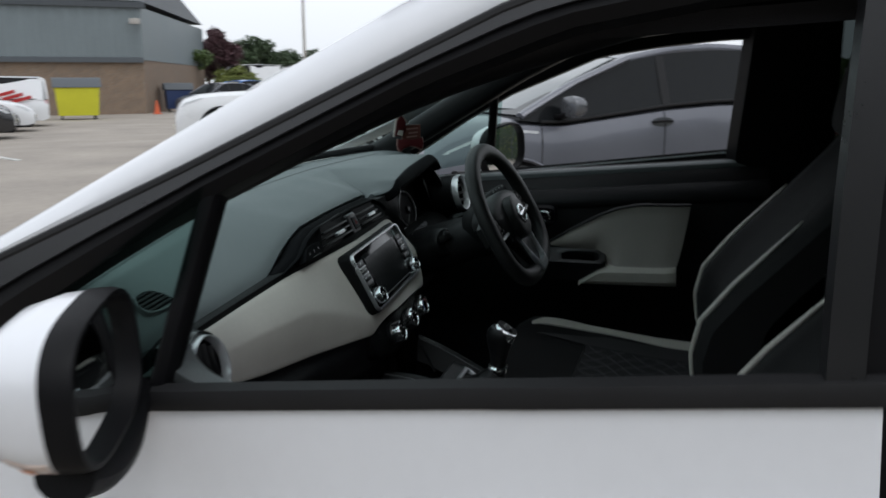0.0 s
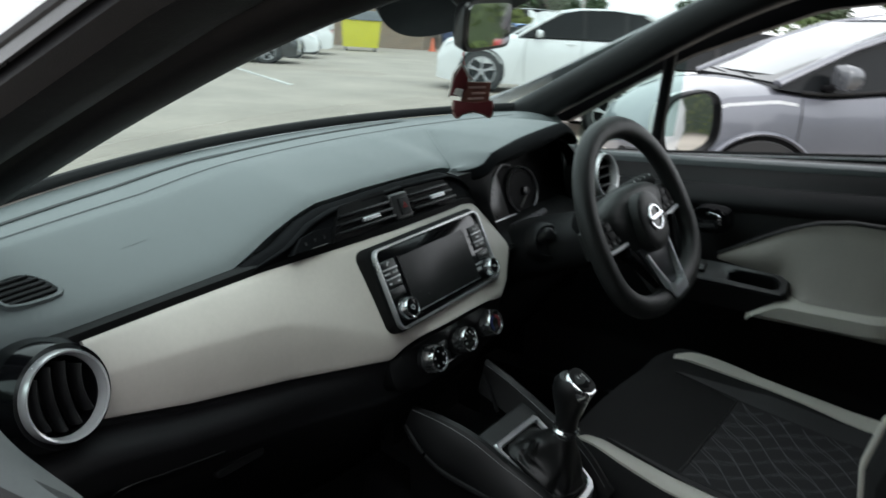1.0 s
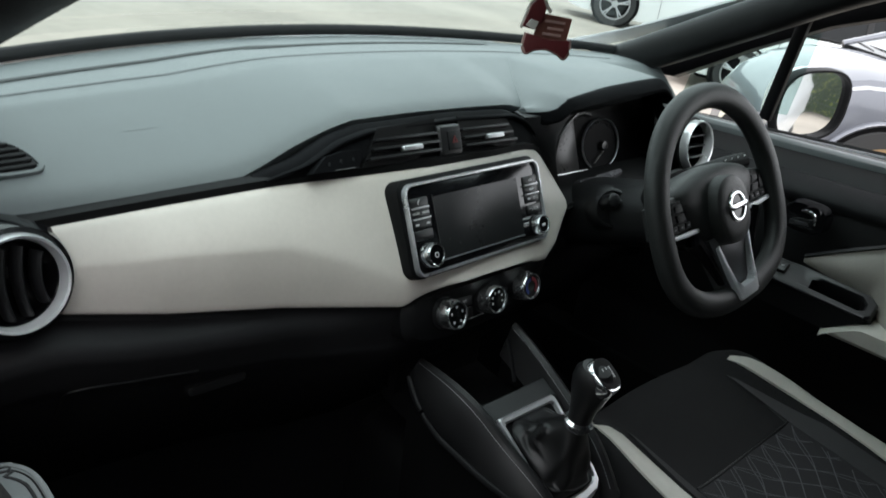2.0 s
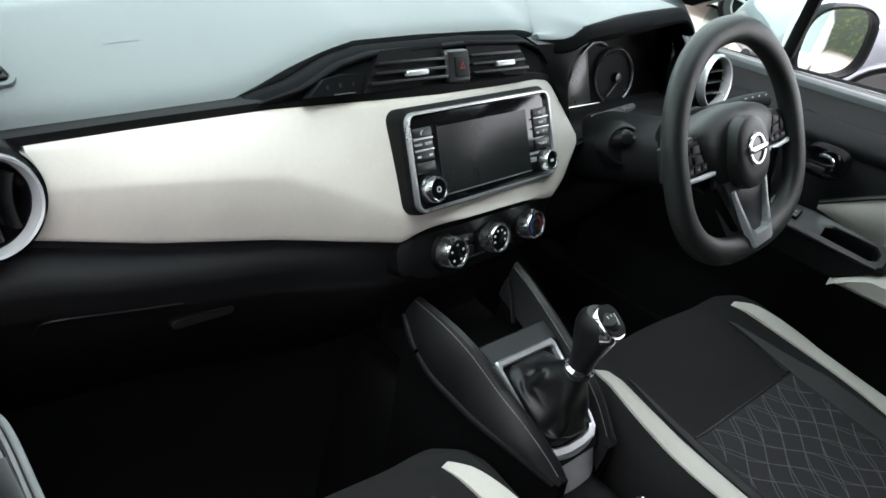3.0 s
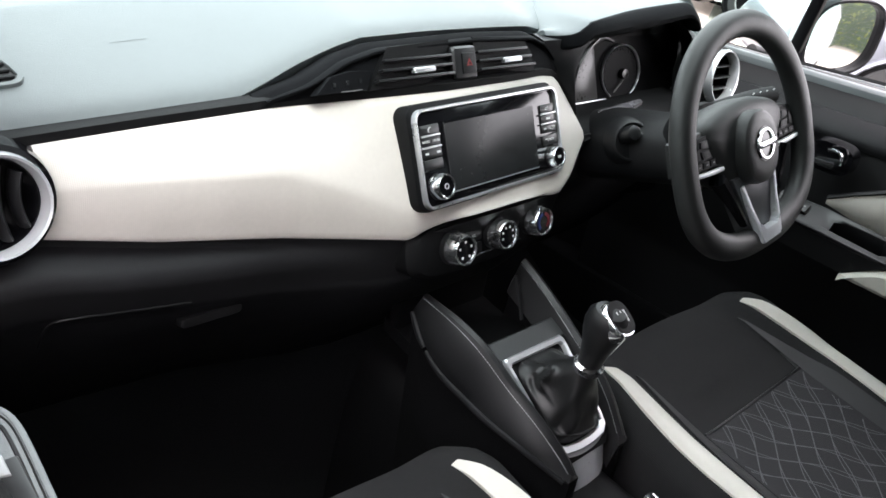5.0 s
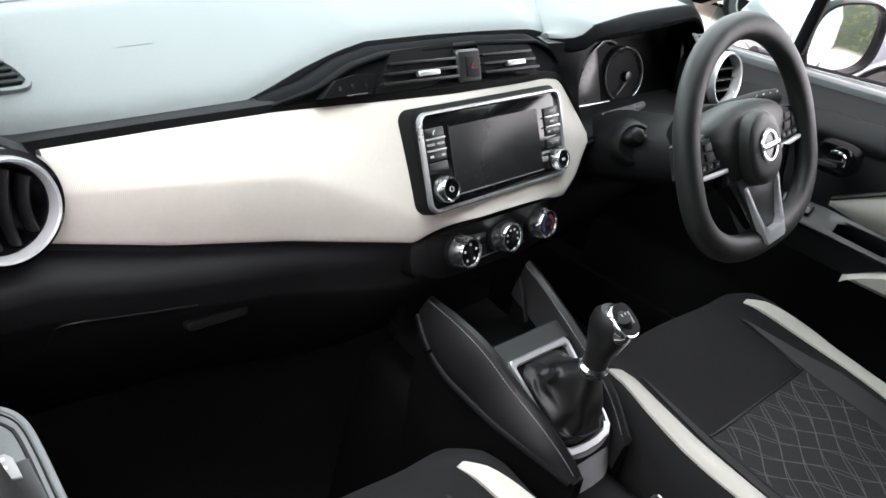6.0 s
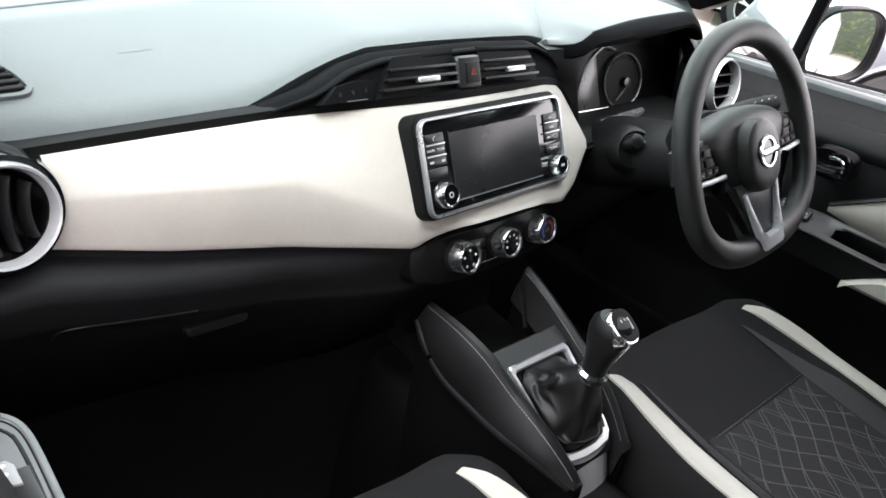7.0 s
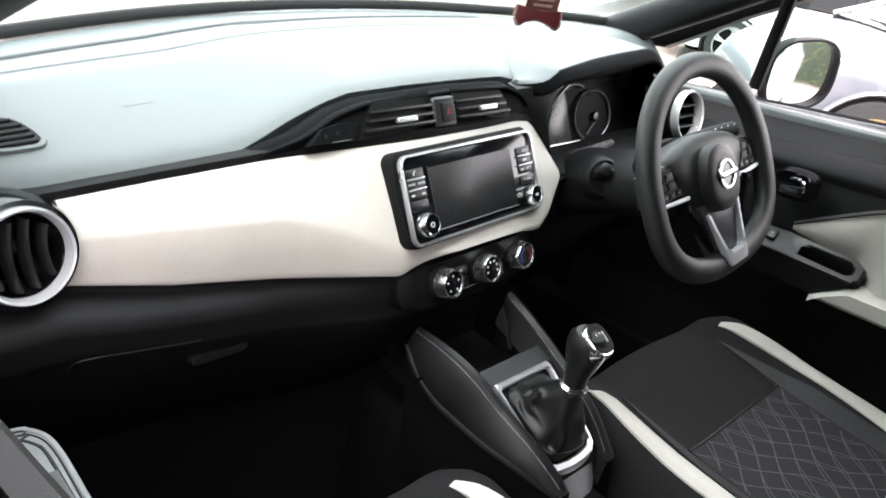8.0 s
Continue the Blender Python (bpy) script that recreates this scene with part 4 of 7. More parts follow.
# ---- climate panel ----
AC = basis((-0.004, 0.018, 0.7535), (1, 0.055, 0), (0, 0.30, 1))
climate = thing("climate_panel", "black heater panel with three chrome-ringed dials", "climate controls", (0, 0.0, 0.72))
part("housing", disc_stack(B(), AC, [(0.150, 0.040, -0.05), (0.150, 0.042, -0.012), (0.140, 0.037, -0.003), (0.120, 0.028, 0.0)], 56, 3.2), FOOT, climate)
for s in (1, -1):
    bm = B()
    sweep(bm, [AC @ Vector((x, s * (0.021 if s > 0 else 0.022), 0.001)) for x in (-0.06, 0, 0.06)], 0.0016, 0.0016, 6)
    part("chrome_line", bm, CHROME if s < 0 else BLACK, climate)
for i, x in enumerate((-0.080, 0.005, 0.085)):
    m = AC @ pose(x, 0, 0)
    kn = knob(climate, m, 0.0200, 0.026, PIANO, "rotary_dial")
    a0 = (120, 165, 110)[i]
    bm = B()
    a = radians(a0)
    box(bm, (0.0215 * math.cos(a), 0.0205 * math.sin(a), 0.019), (0.008, 0.010, 0.016), m, bevel=0.002)
    part("pointer", bm, CHROME, kn)
    if i < 2:
        for k in range(5 if i == 0 else 6):
            b = radians((90 + 72 * k) if i == 0 else (200 - 44 * k))
            bm = B()
            box(bm, (0.0112 * math.cos(b), 0.0108 * math.sin(b), 0.0250), (0.0028, 0.0028, 0.0006), m)
            part("printed_mark", bm, PRINT, kn)
    else:
        for s, mt in ((-1, BLUE_DIM), (1, RED_DIM)):
            bm = B()
            sweep(bm, [m @ Vector((0.0115 * math.cos(radians(90 - s * q)), 0.0110 * math.sin(radians(90 - s * q)), 0.0250)) for q in range(8, 150, 12)], 0.0028, 0.0005, 6, up=AC.to_3x3() @ Vector((0, 0, 1)))
            part("temperature_arc", bm, mt, kn)
for x in (-0.038, 0.042):
    for y in (0.005, -0.013):
        key = part("key", plate(B(), AC, [(x + p.x, y + p.y) for p in round_rect(0.032, 0.015, 0.002, 2)], 0.0, 0.0025, 0.0006), SATIN, climate)
        if x < 0 and y > 0:
            lettering("word", "A/C", AC @ pose(x, y, 0.0027), 0.0036, PRINT, key)
        else:
            bm = B()
            box(bm, (x - 0.001, y, 0.0028), (0.0065, 0.0032, 0.0006), AC, bevel=0.0002, seg=1)
            part("printed_mark", bm, THREAD, key)

# ---- steering wheel ----
SW = basis((0.311, -0.142, 0.902), (1, -0.03, 0), (0, 0.47, 1)) @ pose(0, 0, 0, 0, 0, 5)
wheel = thing("steering_wheel", "black flat-bottomed steering wheel with silver lower spoke", "steering wheel", (0.31, -0.15, 0.75))
FACE = SW.to_3x3() @ Vector((0, 0, 1))


def rim_pt(a):
    """Middle line of the rim: round above, drawn flat across the foot."""
    c, s = math.cos(a), math.sin(a)
    if s >= 0:
        return SW @ Vector((0.1640 * math.copysign(abs(c) ** 0.96, c), 0.1630 * s ** 0.96, 0))
    return SW @ Vector((0.1640 * math.copysign(abs(c) ** 0.80, c) * (1 - 0.03 * s * s), -0.1350 * abs(s) ** 0.66, 0))


N = 112
ring = [rim_pt(2 * math.pi * i / N) for i in range(N)]
part("rim", sweep(B(), ring, 0.0190, 0.0155, 18, closed=True, up=FACE, power=2.25), WHEEL_SKIN, wheel)
inward = [p + (SW.translation - p).normalized() * 0.0150 + FACE * 0.004 for p in ring]
part("rim_seam", sweep(B(), inward, 0.0008, 0.0012, 5, closed=True, up=FACE), FOOT, wheel)
# hub: a wide body with a round cover that stands proud of it
hub_out = [(-0.112, 0.026), (-0.100, 0.044), (-0.055, 0.058), (0.0, 0.062), (0.055, 0.058), (0.100, 0.044), (0.112, 0.026), (0.094, -0.006), (0.070, -0.038), (0.046, -0.054), (0.026, -0.064), (0.0, -0.067), (-0.026, -0.064), (-0.046, -0.054), (-0.070, -0.038), (-0.094, -0.006)]
hub_loop = [(p.x, p.y) for p in smooth_path([(*p, 0) for p in hub_out + hub_out[:1]], 65)[:-1]]
bm = B()
loft(bm, [[SW @ Vector((x * k, y * k, z)) for x, y in hub_loop] for k, z in ((0.86, -0.060), (0.98, -0.038), (1.0, -0.018), (0.975, -0.006), (0.90, 0.001), (0.74, 0.006), (0.45, 0.010), (0.15, 0.011))])
hub = part("hub_cover", bm, WHEEL_SKIN, wheel)
EM = SW @ pose(-0.005, 0.0, 0.021)
boss = part("emblem_boss", disc_stack(B(), EM @ pose(0, -0.004, 0), [(0.047, 0.051, -0.020), (0.0465, 0.0505, -0.004), (0.0445, 0.0485, 0.0025), (0.040, 0.044, 0.0055), (0.030, 0.032, 0.0070), (0.010, 0.010, 0.0072)], 56, 2.3), WHEEL_SKIN, hub, "matt black round cover")
part("emblem_well", disc_stack(B(), EM, [(0.0245, 0.0240, 0.004), (0.0240, 0.0235, 0.0078), (0.006, 0.006, 0.0076)], 44), PIANO, boss)
bm = B()
frame_ring(bm, EM, ellipse(0.0225, 0.0220, 44), ellipse(0.0180, 0.0175, 44), 0.004, 0.0105, 0.002)
box(bm, (0, 0, 0.0095), (0.050, 0.0088, 0.005), EM, bevel=0.002)
part("emblem", bm, CHROME, boss, "plain chrome ring and bar emblem")
part("printed_bar", box(B(), (0.004, -0.048, 0.0050), (0.014, 0.0018, 0.0008), EM), SATIN, boss)
for s in (-1, 1):
    pad_loop = [(s * 0.078, 0.040), (s * 0.120, 0.036), (s * 0.149, 0.030), (s * 0.150, -0.014), (s * 0.136, -0.023), (s * 0.082, -0.024), (s * 0.072, -0.010)]
    panel = [(s * 0.074, 0.034), (s * 0.122, 0.031), (s * 0.139, 0.014), (s * 0.143, -0.011), (s * 0.082, -0.012)]
    if s < 0:
        pad_loop, panel = pad_loop[::-1], panel[::-1]
    spoke = part("spoke", plate(B(), SW, pad_loop, -0.034, -0.006, 0.004), WHEEL_SKIN, wheel)
    part("switch_panel", plate(B(), SW, panel, -0.012, -0.0015, 0.0012), FOOT, spoke, "dull black switch panel")
    keys = (([(0.086, 0.026), (0.101, 0.027), (0.096, 0.012), (0.088, 0.008)], (0.092, 0.018)), ([(0.104, 0.027), (0.120, 0.026), (0.122, 0.018), (0.102, 0.016)], (0.112, 0.022)), ([(0.101, 0.013), (0.122, 0.014), (0.118, 0.003), (0.098, 0.003)], (0.110, 0.008)), ([(0.125, 0.024), (0.134, 0.014), (0.135, 0.003), (0.124, 0.004)], (0.129, 0.012)), ([(0.088, -0.001), (0.101, -0.001), (0.102, -0.009), (0.090, -0.009)], (0.095, -0.005)), ([(0.104, -0.001), (0.119, -0.001), (0.120, -0.009), (0.105, -0.009)], (0.112, -0.005)), ([(0.122, -0.001), (0.137, -0.001), (0.138, -0.009), (0.123, -0.009)], (0.130, -0.005)))
    for outline, (x, y) in keys:
        outline = [(s * px, py) for px, py in outline]
        key = part("wheel_switch", plate(B(), SW, outline[::-1] if s < 0 else outline, -0.004, 0.0012, 0.0008), BLACK, spoke)
        if y < 0.0:
            part("printed_mark", box(B(), (s * x, y, 0.0018), (0.0042, 0.0016, 0.0005), SW), THREAD, key)
    bar = B()
    sweep(bar, [SW @ Vector((s * 0.074, -0.0185, 0.000)), SW @ Vector((s * 0.11, -0.0175, 0.001)), SW @ Vector((s * 0.150, -0.0155, -0.001))], 0.0036, 0.0040, 8, up=FACE, power=3)
    part("spoke_bar", bar, PALE_TRIM, spoke, "silver bar")
LOW = SW @ pose(0, 0, 0.025, 0, 0, 3)
bm = B()
plate(bm, LOW, [(-0.062, -0.035), (-0.044, -0.085), (-0.025, -0.132), (0.025, -0.132), (0.044, -0.085), (0.062, -0.035)], -0.045, -0.018, 0.002)
low_spoke = part("lower_spoke", bm, mat("satin_grey_spoke", (0.075, 0.077, 0.082), 0.32, metal=0.4, vary=0.06), wheel, "satin grey lower spoke")
for s in (-1, 1):
    part("spoke_web", sweep(B(), [LOW @ Vector((s * 0.092, -0.026, -0.024)), LOW @ Vector((s * 0.066, -0.062, -0.024)), LOW @ Vector((s * 0.044, -0.104, -0.022))], 0.010, 0.012, 10, up=FACE, power=3, taper=lambda t: 1 - 0.5 * t), PIANO, low_spoke)
    arm = [(s * 0.045, -0.050, -0.020), (s * 0.037, -0.080, -0.017), (s * 0.028, -0.112, -0.012), (s * 0.0235, -0.134, -0.010)]
    part("spoke_trim", sweep(B(), [LOW @ Vector(p) for p in arm], 0.0042, 0.0062, 10, up=FACE, power=3.2), PALE_TRIM, low_spoke, "silver arm of the lower spoke")
part("spoke_foot", plate(B(), LOW, [(-0.029, -0.108), (-0.0245, -0.138), (0.0245, -0.138), (0.029, -0.108), (0.019, -0.119), (-0.019, -0.119)], -0.018, -0.004, 0.003), PALE_TRIM, low_spoke, "silver foot of the lower spoke")
# column shroud with the starter barrel and stalks
column = thing("steering_column", "black steering column shroud with stalks and starter switch", "steering column", (0.33, 0.0, 0.78))
bm = B()
loops = []
for k in range(13):
    t = k / 12
    c = Vector((0.338 - 0.026 * t, 0.120 - 0.205 * t, 0.796 + 0.070 * t))
    w, h = 0.088 - 0.018 * t, 0.056 - 0.008 * t
    m = basis(c, (1, 0, 0), (0, 0.28, 1))
    loops.append([m @ p for p in ellipse(w, h, 44, 0, 2.7)])
loft(bm, loops)
part("shroud", bm, BLACK, column, "grained dark shroud")
part("rear_collar", disc_stack(B(), SW, [(0.066, 0.056, -0.095), (0.072, 0.062, -0.072), (0.070, 0.060, -0.060), (0.050, 0.040, -0.058)], 44, 2.4), FOOT, column)
IG = basis((0.2445, -0.007, 0.8590), (0.84, -0.54, 0.0), (0.10, 0.34, 1))
barrel = part("starter_barrel", disc_stack(B(), IG, [(0.034, 0.036, -0.03), (0.030, 0.032, -0.008), (0.0265, 0.028, -0.003), (0.0245, 0.026, -0.003), (0.0230, 0.0245, -0.007), (0.004, 0.004, -0.008)], 44), BLACK, column)
part("starter_knob", disc_stack(B(), IG @ pose(-0.008, 0.010, 0, -14, 10, 0), [(0.012, 0.012, -0.012), (0.0125, 0.0125, 0.008), (0.0105, 0.0105, 0.014), (0.004, 0.004, 0.017)], 28), SATIN, barrel)
part("starter_grip", box(B(), (0.012, 0.004, -0.002), (0.014, 0.022, 0.020), IG, bevel=0.006, seg=3), SATIN, barrel)
bm = B()
sweep(bm, smooth_path([(0.39, -0.03, 0.902), (0.44, -0.055, 0.920), (0.492, -0.080, 0.934)], 14), 0.011, 0.009, 12, up=(0, -0.4, 1), taper=lambda t: 0.75 + 0.45 * min(1, t * 1.4))
st = part("stalk", bm, BLACK, column)
for k in range(4):
    p = Vector((0.452 + 0.011 * k, -0.0665 - 0.0048 * k, 0.9300 + 0.0030 * k))
    part("printed_mark", box(B(), (0, 0, 0.0022), (0.0055, 0.0012, 0.0045), Matrix.Translation(p)), PRINT, st)
part("knee_panel", sheet(B(), lambda u, v: Vector((0.225 + 0.44 * u, 0.060 + 0.10 * v + 0.03 * math.sin(math.pi * u), 0.835 - 0.21 * v)), 14, 10, (0, 0.03, 0)), FOOT, dash)

# ---- centre console and gear lever ----
console = thing("centre_console", "black centre console with stitched padded sides", "centre console", (0, -0.15, 0.21))
part("tunnel", sheet(B(), lambda u, v: Vector((-0.10 + 0.20 * u, 0.16 - 0.98 * v, (0.50 - 0.06 * v) - 0.30 * abs(2 * u - 1) ** 6)), 20, 20, (0, 0, -0.02)), FOOT, console)
LEFT_TOP = [(-0.098, 0.028, 0.679), (-0.095, -0.033, 0.674), (-0.090, -0.083, 0.659), (-0.083, -0.133, 0.630), (-0.074, -0.181, 0.602), (-0.066, -0.215, 0.575), (-0.060, -0.233, 0.552)]
LEFT_LOW = [(-0.105, 0.037, 0.652), (-0.112, 0.004, 0.625), (-0.112, -0.033, 0.603), (-0.109, -0.076, 0.591), (-0.104, -0.124, 0.580), (-0.095, -0.172, 0.571), (-0.072, -0.236, 0.548)]
RIGHT_TOP = [(0.093, 0.020, 0.688), (0.090, -0.020, 0.674), (0.088, -0.065, 0.653), (0.086, -0.098, 0.636), (0.080, -0.151, 0.610), (0.074, -0.188, 0.584), (0.066, -0.222, 0.550)]
RIGHT_LOW = [(0.106, 0.030, 0.645), (0.110, 0.000, 0.620), (0.110, -0.040, 0.600), (0.106, -0.085, 0.585), (0.100, -0.135, 0.570), (0.090, -0.180, 0.555), (0.072, -0.226, 0.540)]
for s, top_pts, low_pts in ((-1, LEFT_TOP, LEFT_LOW), (1, RIGHT_TOP, RIGHT_LOW)):
    tops, lows = smooth_path(top_pts, 48), smooth_path(low_pts, 48)
    bm = B()
    loops = []
    for i, (p, q) in enumerate(zip(tops, lows)):
        slim = math.sin(math.pi * min(1.0, 0.10 + 0.9 * min(i, 47 - i) / 14) / 2)
        inn, out = Vector((-s, 0, 0)), Vector((s, 0, 0))
        mid = lambda k, bulge: p.lerp(q, k) + out * bulge * slim
        deep = Vector((p.x * 0.72, p.y, p.z - 0.050))
        loops.append([p + inn * 0.009 + Vector((0, 0, -0.004)), p + inn * 0.003 + Vector((0, 0, 0.0005)), p + out * 0.003 + Vector((0, 0, -0.002)), mid(0.16, 0.0055), mid(0.40, 0.0085), mid(0.70, 0.0075), mid(0.92, 0.0040), q, q + inn * 0.020, deep, p + inn * 0.015 + Vector((0, 0, -0.022))])
    loft(bm, loops)
    pad_side = part("padded_side", bm, LEATHER, console, "stitched black leatherette side")
    stitch = B()
    for i in range(74):
        f = 1.0 + (i + 0.5) / 74 * 44
        j = int(f)
        if s < 0:
            on = lambda n: tops[n].lerp(lows[n], 0.10) + Vector((-0.0052, 0, 0.0005))
        else:
            on = lambda n: tops[n] + Vector((-0.0100, 0, -0.0050))
        a = on(j).lerp(on(min(j + 1, 47)), f - j)
        d = (on(min(j + 1, 47)) - on(j)).normalized() * 0.0014
        sweep(stitch, [a - d, a, a + d], 0.0006, 0.0006, 4)
    tagged(part("stitching", stitch, THREAD, pad_side, "row of grey stitches"), kind="stuff")
    # narrow moulding under the pad, split near its front
    for k0, k1 in ((0, 9), (10, 46)):
        part("skirt_edge", sweep(B(), [lows[n] + Vector((s * 0.002, 0, -0.003)) for n in range(k0, k1 + 1)], 0.0040, 0.0050, 8, taper=lambda t: 0.7 + 0.3 * math.sin(math.pi * t)), DOOR, console)
    bm = B()
    sheet(bm, lambda u, v: lows[round(u * 47)].lerp(Vector((s * 0.085, lows[round(u * 47)].y, 0.30)), v) + Vector((-s * 0.004, 0, -0.006)), 47, 6, (-s * 0.012, 0, 0))
    part("skirt", bm, CARPET, console)
GS = basis((0.0, -0.143, 0.5955), (1, 0, 0), (0, 0.822, 0.57))
part("open_tray", sheet(B(), lambda u, v: Vector((-0.090 + 0.18 * u, 0.10 - 0.155 * v, 0.598 - 0.012 * math.sin(math.pi * v))), 10, 10, (0, 0, -0.02)), FOOT, console)
part("tray_rear", box(B(), (0.0, 0.085, 0.66), (0.18, 0.02, 0.15), bevel=0.008), FOOT, console)
part("tray_edge", sweep(B(), [(0.066, 0.010, 0.672), (0.064, -0.006, 0.646), (0.060, -0.022, 0.617)], 0.0035, 0.002, 8), DOOR, console)
# deck faces the sky; that light is put in as a lighter grey
SKYLIT_DECK = mat("skylit_deck_plastic", (0.028, 0.030, 0.031), 0.42, vary=0.1, bump=0.3, bump_scale=1000)
part("front_deck", sheet(B(), lambda u, v: Vector((-0.078 + 0.150 * u, -0.090 + 0.036 * v, 0.6285 + 0.016 * v - 0.012 * max(0, v - 0.8) / 0.2)), 12, 12, (0, 0, -0.03)), SKYLIT_DECK, console, "deck in front of the gear surround, lightened for sky light")
part("console_top", plate(B(), GS, [(-0.072, 0.066), (-0.062, -0.072), (-0.040, -0.088), (0.040, -0.088), (0.062, -0.072), (0.072, 0.066)], -0.05, -0.003, 0.003), FOOT, console)
sur_out = [(0.0600, 0.060), (0.0565, 0.066), (-0.0565, 0.066), (-0.0600, 0.060), (-0.0545, -0.050), (-0.0510, -0.066), (-0.0400, -0.076), (-0.014, -0.080), (0.014, -0.080), (0.0400, -0.076), (0.0510, -0.066), (0.0545, -0.050)]
sur_in = [(0.0530, 0.052), (0.0490, 0.056), (-0.0490, 0.056), (-0.0530, 0.052), (-0.0485, -0.046), (-0.0450, -0.058), (-0.0350, -0.064), (-0.012, -0.067), (0.012, -0.067), (0.0350, -0.064), (0.0450, -0.058), (0.0485, -0.046)]
part("gear_surround", frame_ring(B(), GS, sur_out, sur_in, -0.008, 0.004, 0.0025), SATIN_METAL, console, "satin silver gear surround")
bend = lambda u, w, d: Vector((w * math.sin((2 * u - 1) * 1.42), -0.046 - d * math.cos((2 * u - 1) * 1.42) ** 0.62, 0))
band = B()
sheet(band, lambda u, v: GS @ (bend(u, 0.0545 + 0.007 * v, 0.034 + 0.022 * v)) + Vector((0, 0, 0.001 - 0.044 * v)), 28, 8, (0, 0.010, 0))
part("surround_nose", band, PALE_TRIM, console, "satin silver nose of the gear surround")
nose_bm = B()
sheet(nose_bm, lambda u, v: GS @ (bend(u, 0.064, 0.057 + 0.002 * v)) + Vector((0, 0, -0.043 - 0.060 * v)), 24, 8, (0, 0.014, 0))
part("console_nose", nose_bm, SATIN, console)
part("rear_deck", sheet(B(), lambda u, v: Vector((-0.075 + 0.15 * u, -0.205 - 0.33 * v, 0.500 - 0.010 * min(1, v * 2.2) - 0.05 * abs(2 * u - 1) ** 4)), 14, 14, (0, 0, -0.03)), FOOT, console)
gear = thing("gear_lever", "manual gear lever with black leather boot and chrome-capped knob", "gear lever", (0.0, -0.145, 0.595))
bm = B()
NB = 96
foot_c, head_c = GS @ Vector((0, -0.004, 0.0)), Vector((-0.004, -0.177, 0.661))
# the leather doubles over along an S on its outer front side
CREST = smooth_path([(-0.0290, -0.1000, 0.6460), (-0.0278, -0.1155, 0.6368), (-0.0193, -0.1285, 0.6382), (-0.0179, -0.1352, 0.6352), (-0.0230, -0.1355, 0.6282), (-0.0316, -0.1333, 0.6186), (-0.0330, -0.1420, 0.6130)], 40)
SIDE = Vector((0.727, 0.410, -0.551))
crest_flat = [p - SIDE * p.dot(SIDE) for p in CREST]


def crest_lift(p):
    """How far the leather stands out near the crest, and how far it sinks just under it."""
    q = p - SIDE * p.dot(SIDE)
    d, k = min(((q - c).length, n) for n, c in enumerate(crest_flat))
    n = min(k, 38)
    along_s = (crest_flat[n + 1] - crest_flat[n]).normalized()
    sign = 1 if along_s.cross(q - crest_flat[k]).dot(SIDE) > 0 else -1
    fade = math.sin(math.pi * (0.06 + 0.88 * k / 39)) ** 0.6
    return fade * (0.0052 * math.exp(-(d / 0.0050) ** 2) - (0.0060 * math.exp(-((d - 0.007) / 0.006) ** 2) if sign > 0 else 0.0))


loops = []
for k in range(41):
    t = k / 40
    c = foot_c.lerp(head_c, t) + Vector((0, 0, -0.012 * math.sin(math.pi * t)))
    r = (1 - t ** 1.35) ** 0.95
    loop = []
    for i in range(NB):
        a = 2 * math.pi * i / NB
        swell = math.sin(math.pi * min(1, t * 1.12))
        fold = 1 + swell * (0.07 * math.sin(4 * a + 5.5 * t + 0.6) + 0.04 * math.sin(7 * a - 6 * t))
        roll = 0.008 * math.exp(-((t - 0.16) / 0.07) ** 2) * max(0, -math.sin(a))
        ex, ey = 0.0345 * r + 0.0145, 0.046 * r + 0.0140
        q = ellipse(ex, ey, NB, 0, 2 + 2.4 * r)[i] * fold
        p = c + GS.to_3x3() @ Vector((q.x, q.y, roll)) + Vector((0, 0, 0.005 * math.sin(3 * a + 4 * t) * swell))
        if 0.05 < t < 0.95 and (p - c).dot(SIDE) < 0:
            p -= SIDE * crest_lift(p)
        loop.append(p)
    loops.append(loop)
loft(bm, loops)
part("boot", bm, BOOT, gear, "creased black leather boot")
KN = basis((-0.0040, -0.1775, 0.664), (1, 0, 0.08), (0, 0.99, 0.12))
part("collar", disc_stack(B(), KN @ pose(0, 0, -0.003), [(0.0190, 0.018, -0.004), (0.0205, 0.0195, 0.001), (0.0205, 0.0195, 0.006), (0.0165, 0.016, 0.009)], 30), CHROME, gear, "chrome collar")
part("knob", disc_stack(B(), KN, [(0.0160, 0.0155, 0.0), (0.0168, 0.0165, 0.018), (0.0188, 0.0195, 0.034), (0.0220, 0.0245, 0.052), (0.0240, 0.0272, 0.067), (0.0230, 0.0258, 0.080), (0.0170, 0.0190, 0.089), (0.004, 0.004, 0.093)], 36), LEATHER, gear)
CAPM = KN @ pose(0.003, -0.0085, 0.0770, 27, 7, 0) @ Matrix.Scale(1.02, 4)
cap = part("knob_cap", disc_stack(B(), CAPM, [(0.0205, 0.0235, -0.008), (0.0215, 0.0245, 0.000), (0.0208, 0.0238, 0.006), (0.0185, 0.0215, 0.0095), (0.010, 0.012, 0.0105)], 40, 2.6), CHROME, gear, "chrome cap with a dark shift diagram")
part("diagram_plate", disc_stack(B(), CAPM @ pose(0.0022, 0.0012, 0), [(0.0182, 0.0214, 0.004), (0.0176, 0.0208, 0.0106), (0.0090, 0.0110, 0.0110)], 36, 2.6), FOOT, cap)
bm = B()
for x in (-0.007, 0, 0.007):
    box(bm, (x + 0.002, 0.001, 0.0120), (0.0015, 0.015, 0.0016), CAPM)
box(bm, (0.002, 0.001, 0.0120), (0.0154, 0.0015, 0.0018), CAPM)
